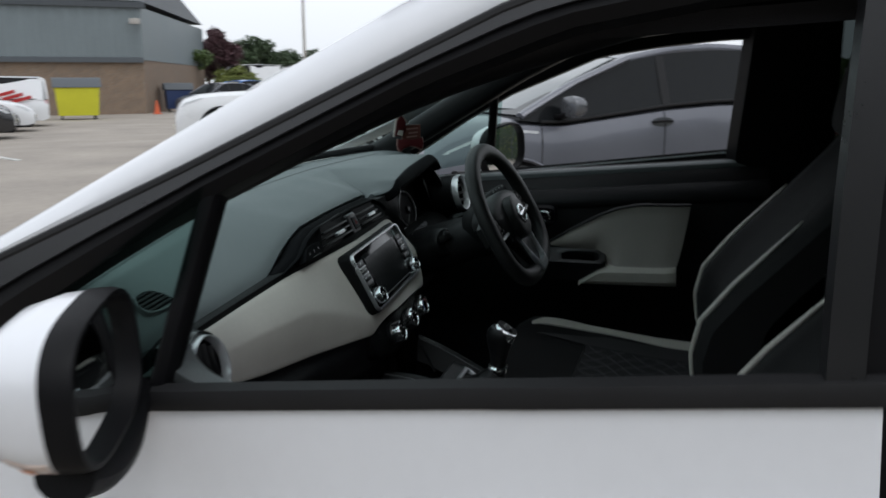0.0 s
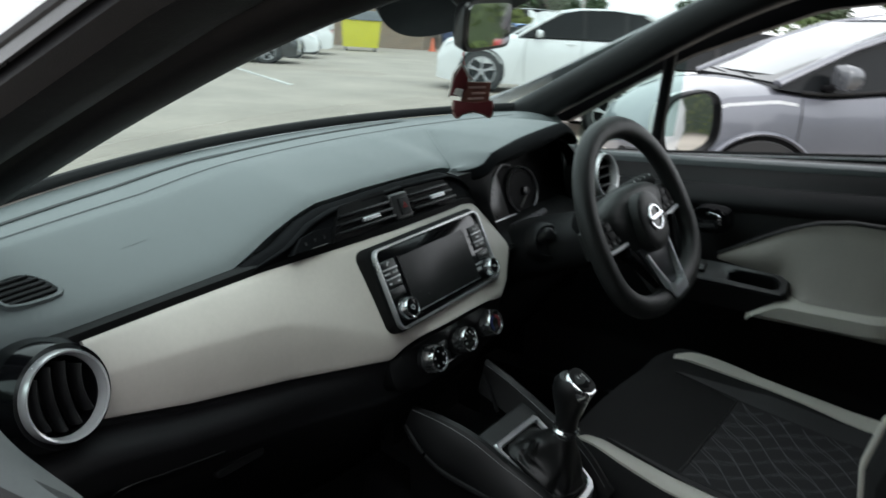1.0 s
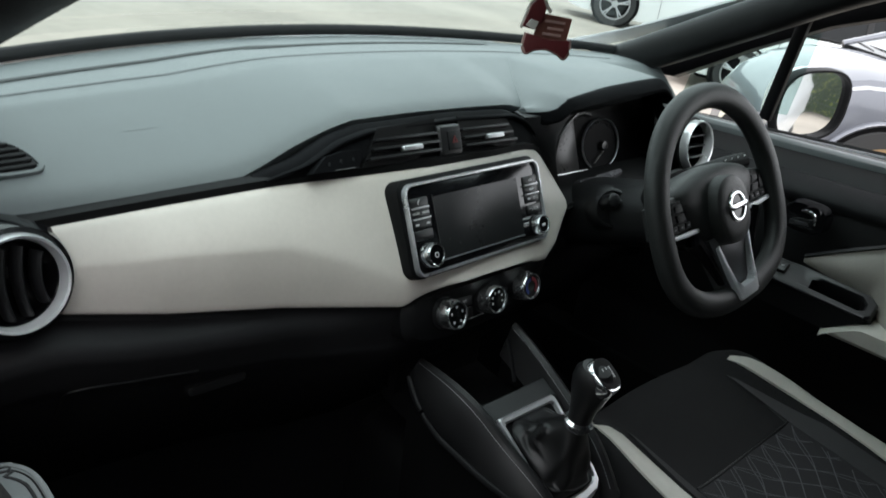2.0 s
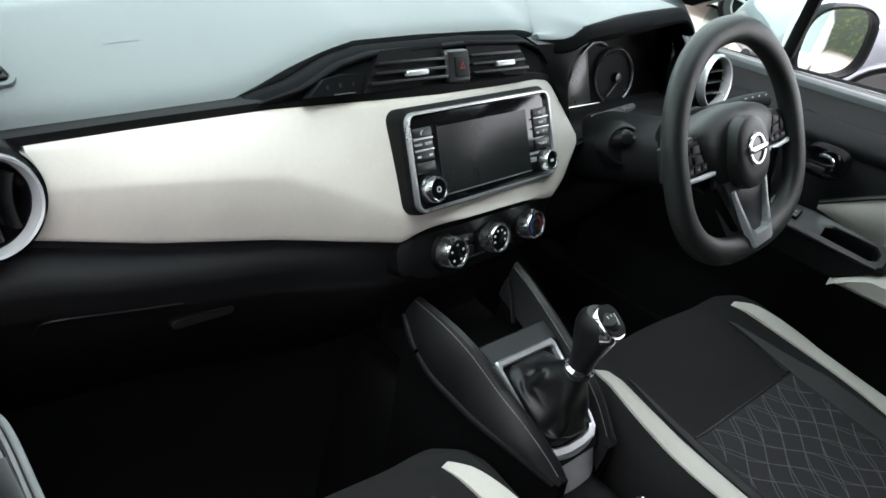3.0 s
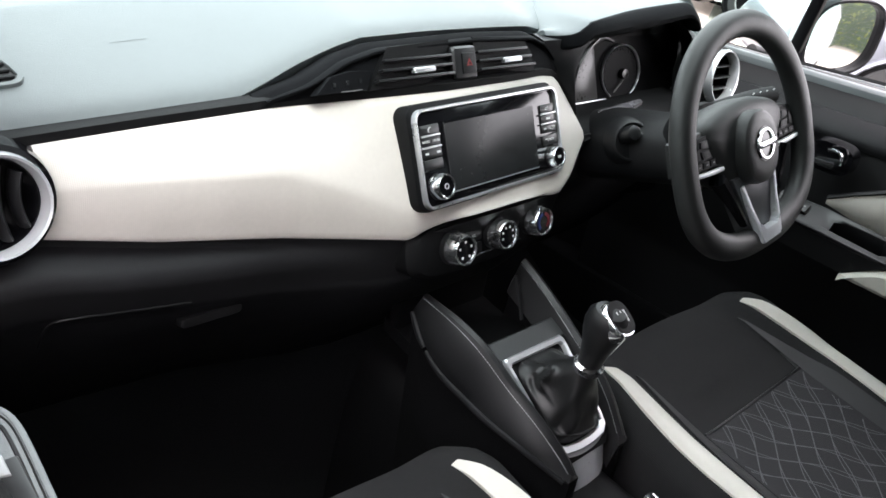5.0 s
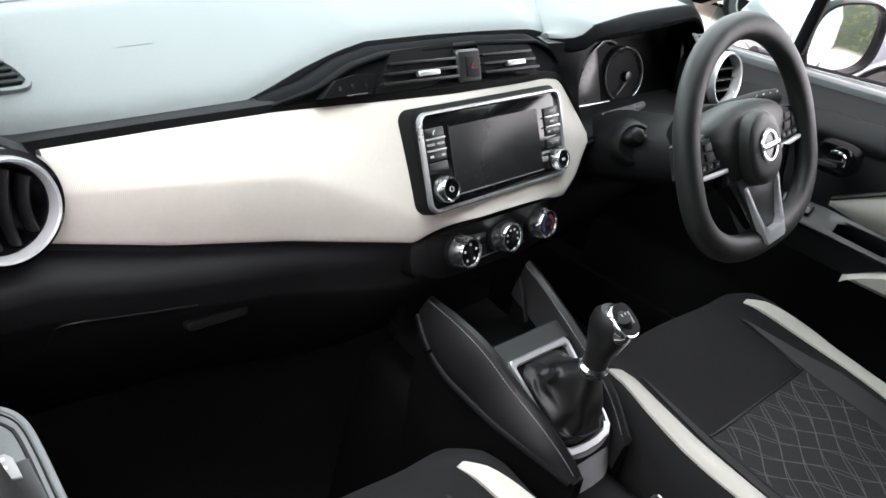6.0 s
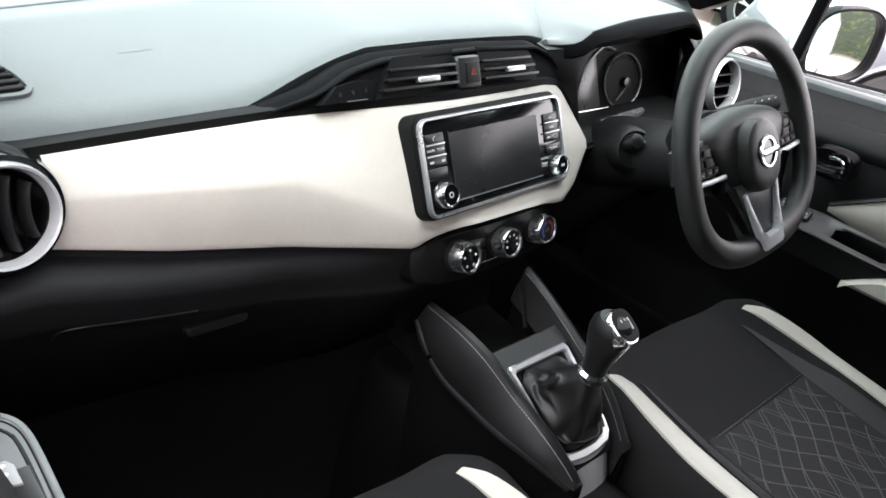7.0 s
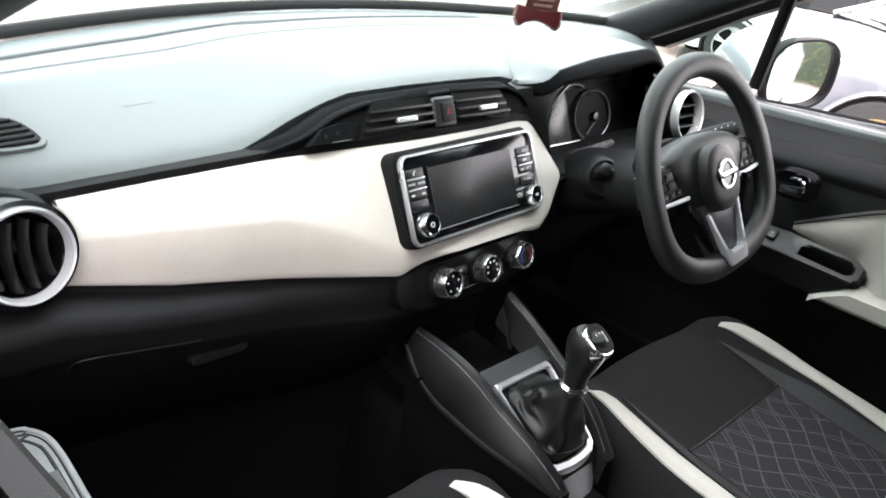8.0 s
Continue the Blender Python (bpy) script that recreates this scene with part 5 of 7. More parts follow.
part("shift_marks", bm, PRINT, cap)
part("rear_strip", sweep(B(), smooth_path([CAPM @ Vector((0.004, -0.021, 0.002)), KN @ Vector((0.006, -0.0262, 0.062)), KN @ Vector((0.006, -0.0205, 0.042)), KN @ Vector((0.005, -0.0180, 0.030))], 14), 0.0050, 0.0026, 10, up=(0, -1, 0.2), taper=lambda t: 1 - 0.6 * t), CHROME, cap, "chrome strip down the knob")
# hand brake
brake = thing("hand_brake", "black hand brake lever with a chrome button", "hand brake", (-0.03, -0.45, 0.50))
HBD = Vector((0.02, 0.93, 0.22)).normalized()
base_p = Vector((-0.068, -0.545, 0.548))
bm = B()
sweep(bm, [base_p, base_p + HBD * 0.08, base_p + HBD * 0.16, base_p + HBD * 0.200], 0.017, 0.019, 16, taper=lambda t: 0.85 + 0.3 * math.sin(math.pi * min(1, t + 0.25)))
part("grip", bm, LEATHER, brake)
bm = B()
sweep(bm, [base_p + HBD * 0.198, base_p + HBD * 0.208, base_p + HBD * 0.220, base_p + HBD * 0.224], 0.0095, 0.0095, 14, taper=lambda t: 1.0 - 0.4 * max(0, t - 0.7) / 0.3)
part("button", bm, CHROME, brake, "chrome release button")
part("gaiter", disc_stack(B(), basis((-0.045, -0.42, 0.540), (1, 0, 0), (0, 1, 0)), [(0.05, 0.10, -0.05), (0.045, 0.09, -0.02), (0.03, 0.05, 0.012), (0.02, 0.03, 0.024)], 24), LEATHER, brake)

# ---- seats ----


QUILT = mat("dark_grey_thread", (0.115, 0.115, 0.122), 0.8, vary=0.1)


def seat(name, cx, label, slump=0.0):
    """A front seat: cushion, insert with quilted cloth, side bolsters, cream edges, backrest, head restraint."""
    ob = thing(name, label, "car seat", (cx, -0.35, 0.21), "front seats")
    top = lambda y: along(y, [-0.62, -0.45, -0.28, -0.16, -0.10, -0.07], [0.478, 0.490, 0.515, 0.540, 0.538, 0.495])

    def cush(x, y):
        r = abs(x) / 0.245
        z = top(y) + 0.030 * math.exp(-((r - 0.92) / 0.20) ** 2) * min(1, (-0.07 - y) / 0.06)
        z -= 0.16 * max(0, r - 0.98) ** 1.3 * 3.0
        return z

    bm = B()
    sheet(bm, lambda u, v: Vector((cx + (2 * u - 1) * 0.262 * (1 - 0.10 * max(0, (v - 0.85) / 0.15) ** 2), -0.62 + 0.52 * v + 0.025 * (1 - (2 * u - 1) ** 2) * v ** 4, cush((2 * u - 1) * 0.262, -0.62 + 0.52 * v))), 56, 48, (0, 0, -0.10))
    cushion = part("cushion", bm, CLOTH, ob)
    bm = B()
    sheet(bm, lambda u, v: Vector((cx + (2 * u - 1) * 0.25, -0.098 + 0.022 * (1 - (2 * u - 1) ** 2) + 0.02 * math.sin(math.pi * v), 0.522 - 0.23 * v - 0.05 * abs(2 * u - 1) ** 4 * (1 - v))), 24, 12, (0, -0.03, 0))
    part("front_roll", bm, CLOTH, ob)
    # cream edges on the bolsters
    for s in (-1, 1):
        bm = B()

        def edge(u, v):
            y = -0.110 - 0.48 * u
            w = 0.020 * math.sin(math.pi * min(1, (0.03 + u * 3.2) if s > 0 else (0.35 + u * 9)) * 0.5)
            x = s * (0.212 + w * (2 * v - 1) * 0.9 + 0.014 * math.sin(math.pi * min(1, 0.02 + u * 1.15)) - (0.026 if s > 0 else 0.010) * (1 - u) ** 6)
            return Vector((cx + x, y, cush(x, y) + 0.0035))

        sheet(bm, edge, 40, 6, (0, 0, -0.008))
        part("bolster_edge", bm, CREAM_SEAT, ob, "cream leatherette edge panel")
    # smooth vinyl between the insert and the edge
    for s in (-1, 1):
        bm = B()

        def facet(u, v):
            y = -0.150 - 0.43 * u
            x = s * (0.158 + 0.036 * min(1, 0.02 + u * 2.4) ** 0.9 * v)
            return Vector((cx + x, y, cush(x, y) + 0.003))

        sheet(bm, facet, 30, 6, (0, 0, -0.008))
        part("bolster_facet", bm, VINYL, ob, "smooth grey side facet")
    # seams of the insert
    bm = B()
    for s in (-1, 1):
        run = [(s * (0.170 - 0.014 * min(1, q / 8)), -0.135 - 0.40 * q / 24) for q in range(5, 25)]
        sweep(bm, [Vector((cx + x, y, cush(x, y) + 0.0006)) for x, y in run], 0.0016, 0.0012, 6)
    sweep(bm, [Vector((cx + 0.156 * (2 * q / 24 - 1), -0.2765, cush(0.156 * (2 * q / 24 - 1), -0.2765) + 0.0040)) for q in range(25)], 0.0022, 0.0016, 6)
    part("insert_seam", bm, SATIN, cushion)
    bm = B()
    sheet(bm, lambda u, v: Vector((cx + (2 * u - 1) * 0.156, -0.278 - 0.31 * v, cush((2 * u - 1) * 0.156, -0.278 - 0.31 * v) + 0.004)), 20, 20, (0, 0, -0.010))
    quilt = part("quilted_insert", bm, CLOTH_GREY, ob, "charcoal insert with a stitched diamond pattern")
    bm = B()
    for s in (-1, 1):
        for q in range(-6, 13):
            for off, phase in ((0.0, 0.0), (0.0045, 0.9)):
                pts = []
                for t in range(61):
                    d = 0.305 * t / 60
                    x = s * (-0.159 + 0.053 * q - off + 1.02 * d + 0.0065 * math.sin(2 * math.pi * d / 0.104 + phase + 0.5 * q))
                    if abs(x) < 0.153:
                        pts.append(Vector((cx + x, -0.2805 - d, cush(x, -0.2805 - d) + 0.0046)))
                if len(pts) > 3:
                    sweep(bm, pts, 0.0008, 0.0005, 4)
    tagged(part("quilt_stitching", bm, QUILT, quilt, "grey crossing stitch lines"), kind="stuff")
    # backrest
    BY = [-0.575, -0.552, -0.548, -0.566, -0.628, -0.684, -0.740, -0.820, -0.885, -0.925]
    BZ = [0.50, 0.60, 0.66, 0.73, 0.81, 0.87, 0.93, 1.02, 1.10, 1.16]
    back = lambda z: along(z, BZ, BY) - slump * min(1, max(0, z - 0.56) / 0.12)
    bm = B()

    def rest(u, v):
        z = 0.50 + 0.64 * v
        x = (2 * u - 1) * (0.255 - 0.055 * max(0, v - 0.55) ** 1.5 * 2)
        r = abs(2 * u - 1)
        dip = -0.045 * (1 - min(1, r / 0.62) ** 4) * (1 - 0.5 * v) - 0.20 * max(0, r - 0.86) ** 1.2
        return Vector((cx + x, back(z) + dip, z + 0.0 - 0.03 * r ** 4 * v))

    sheet(bm, rest, 40, 40, (0, -0.10, 0.01))
    part("backrest", bm, CLOTH, ob)
    for s in (-1, 1):
        bm = B()
        line = []
        for q in range(33):
            z = 0.52 + 0.42 * q / 32
            k = (z - 0.5) / 0.64
            x = s * 0.80 * (0.255 - 0.055 * max(0, k - 0.55) ** 1.5 * 2)
            line.append(Vector((cx + x, back(z) + 0.004, z - 0.01 * k)))
        sweep(bm, line, 0.0085, 0.006, 10, up=(0, 1, 0.3), taper=lambda t: 0.12 + 0.88 * math.sin(math.pi * min(1, 0.10 + t * 0.90)) ** 0.6)
        part("backrest_edge", bm, CREAM_SEAT, ob, "thin cream edge")
    bm = B()
    loft(bm, [[Vector((cx, -0.868 - 0.25 * (z - 1.08), z)) + Vector((p.x, p.y, 0)) for p in ellipse(0.130 * k, 0.062 * k ** 0.5, 32, 0, 3.0)] for z, k in ((1.076, 0.62), (1.084, 0.80), (1.10, 0.92), (1.14, 1.0), (1.22, 0.99), (1.27, 0.92), (1.295, 0.80), (1.305, 0.62))])
    part("head_restraint", bm, CLOTH, ob)
    for s in (-1, 1):
        part("post", sweep(B(), [(cx + s * 0.06, -0.925, 1.02), (cx + s * 0.06, -0.880, 1.12)], 0.006, 0.006, 10), CHROME, ob)
    part("seat_base", box(B(), (cx, -0.36, 0.31), (0.44, 0.44, 0.20), bevel=0.03, seg=2), BLACK, ob)
    return ob


seat("driver_front_seat", 0.362, "black cloth driver seat with cream edging and quilted insert")
mate = seat("passenger_front_seat", -0.362, "black cloth passenger seat with cream edging and quilted insert", 0.045)
mate.location.z -= 0.014
buckle = thing("belt_buckle", "black seat belt buckle with a red release button", "seat belt", (0.075, -0.50, 0.55))
BK = basis((0.070, -0.475, 0.560), (1, 0.0, 0), (0, -0.6, 0.8))
part("buckle_body", box(B(), (0, -0.02, 0), (0.036, 0.075, 0.022), BK, bevel=0.006, seg=3), SATIN, buckle)
part("release_button", box(B(), (0, 0.014, 0.003), (0.032, 0.012, 0.022), BK, bevel=0.003), RED, buckle, "red release button")
part("strap", box(B(), (0, -0.10, 0), (0.03, 0.10, 0.004), BK, bevel=0.001), RUBBER, buckle)

# ---- door linings ----


def door_top(side, name, label):
    """The inner lining of a front door under its window."""
    ob = thing(name, label, "car door", (XC + side * 0.72, -0.2, 0.3))
    bm = B()

    def fn(u, v):
        y = 0.34 - 1.06 * u
        zt = (belt(y) + 0.002) if side < 0 else (0.926 - 0.052 * y)
        z = zt - (zt - 0.30) * v
        x = XC + side * (0.775 - (0.055 if side > 0 else 0.02) * min(1, v * 7) ** 0.7 - 0.03 * math.sin(math.pi * min(1, v * 1.4)))
        return Vector((x, y, z - 0.006 * max(0, 1 - v * 20)))

    sheet(bm, fn, 30, 40, (side * 0.02, 0, 0))
    part("lining", bm, BLACK, ob)
    # rounded top roll; the far one is paler, its daylight put into the colour
    bm = B()
    sweep(bm, [fn(k / 24, 0.03) + Vector((side * 0.016, 0, 0)) for k in range(25)], 0.018 if side > 0 else 0.009, 0.016 if side > 0 else 0.010, 12, power=2.5)
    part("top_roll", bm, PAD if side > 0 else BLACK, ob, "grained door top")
    if side > 0:
        bm = B()
        sheet(bm, lambda u, v: fn(u, 0.085 + 0.075 * v) + Vector((-0.003 - 0.016 * math.sin(math.pi * (0.15 + 0.75 * v)), 0, 0)), 30, 8, (0.01, 0, 0))
        part("upper_panel", bm, DOOR, ob, "dark grained panel under the door top")
    return ob


ddoor = door_top(1, "driver_door_lining", "black driver door lining with cream insert")
# cream insert that runs down into the arm rest of the driver's door
# darker than the cream arm rest: shade on the upright face in the colour
SHADED_CREAM = mat("shaded_door_vinyl", (0.40, 0.370, 0.332), 0.5, vary=0.06, bump=0.25, bump_scale=900)


def insert(u, v):
    """The insert leans over at its foot into the shelf of the arm rest; its rear end slopes forwards going down."""
    long = 0.331 + 0.034 * v
    y = -0.162 - long * u
    zt = along(-y, [0.16, 0.20, 0.242, 0.29, 0.342, 0.40, 0.53], [0.751, 0.774, 0.797, 0.822, 0.842, 0.852, 0.850])
    zb = along(-y, [0.16, 0.29, 0.32, 0.53], [0.744, 0.722, 0.702, 0.698])
    shelf = min(1, max(0, u - 0.38) * 6)
    dish = 0.010 * math.sin(math.pi * min(1, v * 1.1)) * min(1, u * 4)
    return Vector((0.680 + 0.004 * u - dish - 0.050 * (1 - v) ** 2.2 * shelf + 0.006 * max(0, u - 0.9) * 10, y, zb + (zt - zb) * (v ** (1 + 0.35 * shelf))))


bm = B()
sheet(bm, insert, 40, 26, (0.03, 0, 0))
part("insert", bm, SHADED_CREAM, ddoor, "cream door insert")
part("insert_piping", sweep(B(), [insert(k / 30, 1.0) + Vector((0.006, 0, 0.003)) for k in range(31)], 0.009, 0.004, 8), BLACK, ddoor)
bm = B()
loops = []
for k in range(31):
    y = -0.246 - 0.247 * k / 30
    full = min(1.0, max(0.0, (-0.246 - y) / 0.062)) ** 0.8
    end = 1 - 0.35 * max(0, (k - 25) / 5) ** 2
    zt = 0.662 + 0.040 * full
    loops.append([Vector((0.690, y, zt + 0.002)), Vector((0.650, y, zt)), Vector((0.650 - 0.024 * end, y, zt - 0.003)), Vector((0.650 - 0.036 * end, y, zt - 0.012)), Vector((0.650 - 0.034 * end, y, 0.664)), Vector((0.644, y, 0.648)), Vector((0.672, y, 0.640)), Vector((0.690, y, 0.642))])
loft(bm, loops)
part("arm_rest", bm, CREAM_SEAT, ddoor, "cream padded arm rest")
# black grab tray with switches ahead of the arm rest
TRAY_HIGHLIGHT = mat("tray_lip_highlight", (0.030, 0.030, 0.032), 0.30, vary=0.08)
PC = basis((0.646, -0.220, 0.724), (0, -1, 0), (0.045, 0, 0.028))
cup_o = [(-0.130, -0.024), (0.086, -0.030), (0.095, -0.022), (0.093, 0.008), (0.076, 0.022), (-0.060, 0.030), (-0.130, 0.026)]
cup_i = [(-0.022, -0.012), (0.066, -0.018), (0.076, -0.012), (0.075, 0.000), (0.062, 0.011), (-0.004, 0.014), (-0.024, 0.008)]
tray = part("grab_tray", frame_ring(B(), PC, cup_o, cup_i, -0.045, 0.004, 0.004), SATIN, ddoor, "satin black grab tray")
part("tray_well", plate(B(), PC, [(x * 1.02, y * 1.02) for x, y in cup_i], -0.045, -0.036), FOOT, tray)
bm = B()
sheet(bm, lambda u, v: PC @ Vector((-0.130 + u * (0.222 - 0.066 * v), -0.027 - 0.004 * u, -0.002)) + Vector((0.004 * v, 0, -0.044 * v)), 20, 6, (0.02, 0, 0))
part("tray_side", bm, SATIN, ddoor)
# highlight on the tray's lip, put in as a paler strip
part("tray_edge", sweep(B(), [PC @ Vector((-0.120 + 0.205 * k / 10, -0.0245 - 0.0045 * k / 10, 0.0035)) for k in range(11)], 0.0022, 0.0022, 8), TRAY_HIGHLIGHT, tray)
for k in range(3):
    part("window_switch", box(B(), (-0.078 - 0.021 * k, 0.004 + 0.002 * k, 0.007), (0.016, 0.022, 0.010), PC, bevel=0.003), SATIN, ddoor)
    part("switch_mark", box(B(), (-0.078 - 0.021 * k, 0.004 + 0.002 * k, 0.0124), (0.006, 0.003, 0.0006), PC), THREAD, ddoor)
# inner handle
HD = basis((0.676, -0.140, 0.822), (0.05, -1, 0), (0, 0, 1))
part("handle_recess", disc_stack(B(), HD, [(0.040, 0.028, -0.03), (0.038, 0.026, 0.002), (0.030, 0.019, 0.0)], 28, 3), PIANO, ddoor)
handle_bar = B()
sweep(handle_bar, smooth_path([HD @ Vector(p) for p in ((-0.020, -0.011, 0.006), (-0.006, -0.009, 0.010), (0.014, -0.006, 0.012))], 12), 0.0042, 0.0050, 8, power=3)
part("handle", handle_bar, CHROME, ddoor, "chrome inner handle")
part("handle_hook", sweep(B(), smooth_path([HD @ Vector(p) for p in ((-0.006, 0.014, 0.006), (0.010, 0.017, 0.010), (0.020, 0.010, 0.010), (0.022, -0.004, 0.008))], 14), 0.0024, 0.0030, 8), CHROME, ddoor, "chrome lock lever")

pdoor = door_top(-1, "passenger_door_lining", "black passenger door lining with window switch panel")
# door top that sweeps up into the foot of the quarter post
GARNISH_IN = smooth_path([(-0.735, -0.21, 0.926), (-0.715, -0.17, 0.912), (-0.703, -0.12, 0.905), (-0.70, -0.07, 0.906), (-0.70, -0.03, 0.912), (-0.70, 0.007, 0.926), (-0.70, 0.027, 0.948), (-0.70, 0.036, 0.974), (-0.70, 0.033, 0.995), (-0.702, 0.024, 1.02)], 60)
GARNISH_OUT = smooth_path([(-0.757, -0.21, 0.936), (-0.757, -0.17, 0.934), (-0.757, -0.12, 0.931), (-0.757, -0.07, 0.930), (-0.757, -0.02, 0.934), (-0.757, 0.012, 0.946), (-0.757, 0.026, 0.962), (-0.757, 0.030, 0.982), (-0.757, 0.024, 1.003), (-0.757, 0.012, 1.03)], 60)
bm = B()


def garnish(u, v):
    k = min(58, int(u * 59))
    f = u * 59 - k
    a, b = GARNISH_IN[k].lerp(GARNISH_IN[k + 1], f), GARNISH_OUT[k].lerp(GARNISH_OUT[k + 1], f)
    return a.lerp(b, v) + Vector((0, 0, 0.006 * math.sin(math.pi * v)))


sheet(bm, garnish, 59, 8, (0, 0.004, -0.012))
part("post_garnish", bm, mat("grey_door_top", (0.060, 0.066, 0.068), 0.5, vary=0.06, bump=0.4, bump_scale=1000), pdoor, "grey door top curving up to the post")
SP = basis((-0.655, -0.195, 0.815), (0.10, -1, 0), (1, 0.10, 0.10))
part("arm_rest", box(B(), (0.06, -0.057, -0.035), (0.34, 0.10, 0.06), SP, bevel=0.02, seg=3), BLACK, pdoor)
panel_edge = smooth_path([(0.13, -0.028, 0), (0.06, -0.015, 0), (-0.001, -0.003, 0), (-0.061, 0.0095, 0), (-0.088, 0.0130, 0), (-0.105, 0.0105, 0), (-0.117, 0.0015, 0), (-0.124, -0.020, 0), (-0.126, -0.07, 0)], 60)
inset = lambda d: [Vector((p.x + d * 0.95 * (1 if p.x < -0.09 else 0.25), p.y - d * (1 if p.x > -0.115 else 0.1), 0)) for p in panel_edge]
# the panel's pale grey includes the sky light that falls on it
panel = part("switch_panel", plate(B(), SP, [(p.x, p.y) for p in panel_edge] + [(0.13, -0.07)], -0.02, 0.003, 0.0035), PAD, pdoor, "satin switch panel in a sky-lit grey")
part("panel_edge", sweep(B(), [SP @ (p + Vector((0, 0, 0.0026))) for p in inset(0.0022)], 0.0026, 0.0016, 8), PAD, panel, "rolled panel edge")
part("panel_groove", sweep(B(), [SP @ (p + Vector((0, 0, 0.0030))) for p in inset(0.0058)], 0.0008, 0.0008, 6), FOOT, panel)
part("inner_groove", sweep(B(), [SP @ (p + Vector((0, 0, 0.0030))) for p in inset(0.0112)], 0.0016, 0.0008, 6), DOOR, panel)
# pale colour stands for sky mirrored in the gloss black switch end
SWITCH_SHEEN = mat("switch_sky_sheen", (0.26, 0.27, 0.275), 0.3, vary=0.05)
sw = part("window_switch", box(B(), (-0.016, -0.0215, 0.006), (0.060, 0.018, 0.010), SP @ pose(0, 0, 0, 0, 0, -10), bevel=0.003, seg=3), SATIN, pdoor)
key_loop = [(-0.0320, -0.0160), (-0.0520, -0.0125), (-0.0585, -0.0150), (-0.0600, -0.0205), (-0.0570, -0.0275), (-0.0385, -0.0310)]
part("switch_top", plate(B(), SP, key_loop, 0.002, 0.0128, 0.0018), SWITCH_SHEEN, sw, "upturned switch end with a painted sky sheen")
for x, y in ((-0.0535, -0.0195), (-0.0455, -0.0215)):
    part("printed_mark", disc_stack(B(), SP @ pose(x, y, 0.0126), [(0.0020, 0.0024, 0.0), (0.0020, 0.0024, 0.0006)], 14), PRINT, sw)

# ---- mirrors ----


def door_mirror(name, m, w, h, label):
    """Housing open to the rear, mirror glass, lower arm and indicator; local z looks to the rear."""
    ob = thing(name, label, "door mirror", m.translation, "door mirrors")
    shape = lambda k, z, dx=0.0: [m @ Vector((p.x * k + dx, p.y * k + 0.010 * (p.x / w), z)) for p in ellipse(w, h, 44, 0, 2.9)]
    bm = B()
    loft(bm, [shape(0.25, -0.115), shape(0.60, -0.105), shape(0.84, -0.080), shape(0.97, -0.045), shape(1.0, -0.010)])
    part("housing", bm, PAINT, ob, "white housing")
    bm = B()
    loft(bm, [shape(1.005, -0.022), shape(1.012, -0.002), shape(0.98, 0.008), shape(0.92, 0.008), shape(0.90, -0.004), shape(0.88, -0.012)], True, False)
    part("bezel", bm, TRIM, ob)
    bm = B()
    loft(bm, [shape(0.90, -0.010)] + [shape(k, -0.007 + w * w / 2.6 * (1 - k * k)) for k in (0.895, 0.8, 0.68, 0.55, 0.42, 0.3, 0.18, 0.06)])
    part("mirror_glass", bm, MIRROR, ob, "mirror glass")
    return ob


nm = basis((-0.893, 0.0, 1.002), (0.943, 0.33, 0), (0, 0, 1))
nmir = door_mirror("door_mirror", nm, 0.098, 0.074, "white door mirror with black bezel and clear indicator")
bm = B()


def lens_pt(u, v):
    """A patch on the lower outer corner of the mirror housing."""
    a, z = radians(206 + 24 * v), -0.026 - 0.044 * u
    k = 1.015 * along(z, [-0.105, -0.080, -0.045, -0.010], [0.60, 0.84, 0.97, 1.0])
    c, d = math.cos(a), math.sin(a)
    x = 0.098 * math.copysign(abs(c) ** (2 / 2.9), c)
    return nm @ Vector((x * k, 0.074 * math.copysign(abs(d) ** (2 / 2.9), d) * k + 0.010 * (x / 0.098), z))


sheet(bm, lens_pt, 10, 10, (0, 0.002, 0.002))
lens = part("indicator_lens", bm, AMBER, nmir, "clear lens with an orange bulb")
part("bulb", sheet(B(), lambda u, v: lens_pt(0.35 + 0.3 * u, 0.30 + 0.4 * v) + Vector((-0.0015, 0, -0.0008)), 6, 6, (0, 0.001, 0.001)), mat("orange_bulb", (0.62, 0.22, 0.08), 0.4, vary=0.05), lens, "orange bulb")
bm = B()
sweep(bm, smooth_path([nm @ Vector(p) for p in ((-0.055, -0.082, -0.03), (-0.01, -0.096, -0.02), (0.05, -0.090, -0.02), (0.12, -0.065, -0.03))], 16), 0.034, 0.024, 14)
part("arm", bm, TRIM, nmir, "black mirror arm")
fm = basis((1.046, 0.046, 0.956), (0.802, -0.597, 0), (0, 0.02, 1))
fmir = door_mirror("door_mirror", fm, 0.083, 0.079, "white door mirror with black bezel and wide glass")
bm = B()
sweep(bm, smooth_path([fm @ Vector(p) for p in ((0.02, -0.075, -0.03), (-0.05, -0.085, -0.04), (-0.16, -0.070, -0.05))], 16), 0.030, 0.020, 14)
part("arm", bm, TRIM, fmir, "black mirror arm")
rear = thing("rear_view_mirror", "black rear-view mirror on the windscreen", "rear-view mirror", (-0.05, -0.03, 1.23))
RM = basis((-0.051, -0.068, 1.228), (1, 0.16, 0.0), (0, -0.08, 1))
part("mirror_housing", disc_stack(B(), RM, [(0.050, 0.018, -0.028), (0.066, 0.028, -0.018), (0.073, 0.032, -0.004), (0.071, 0.031, 0.000)], 60, 7.0), SATIN, rear)
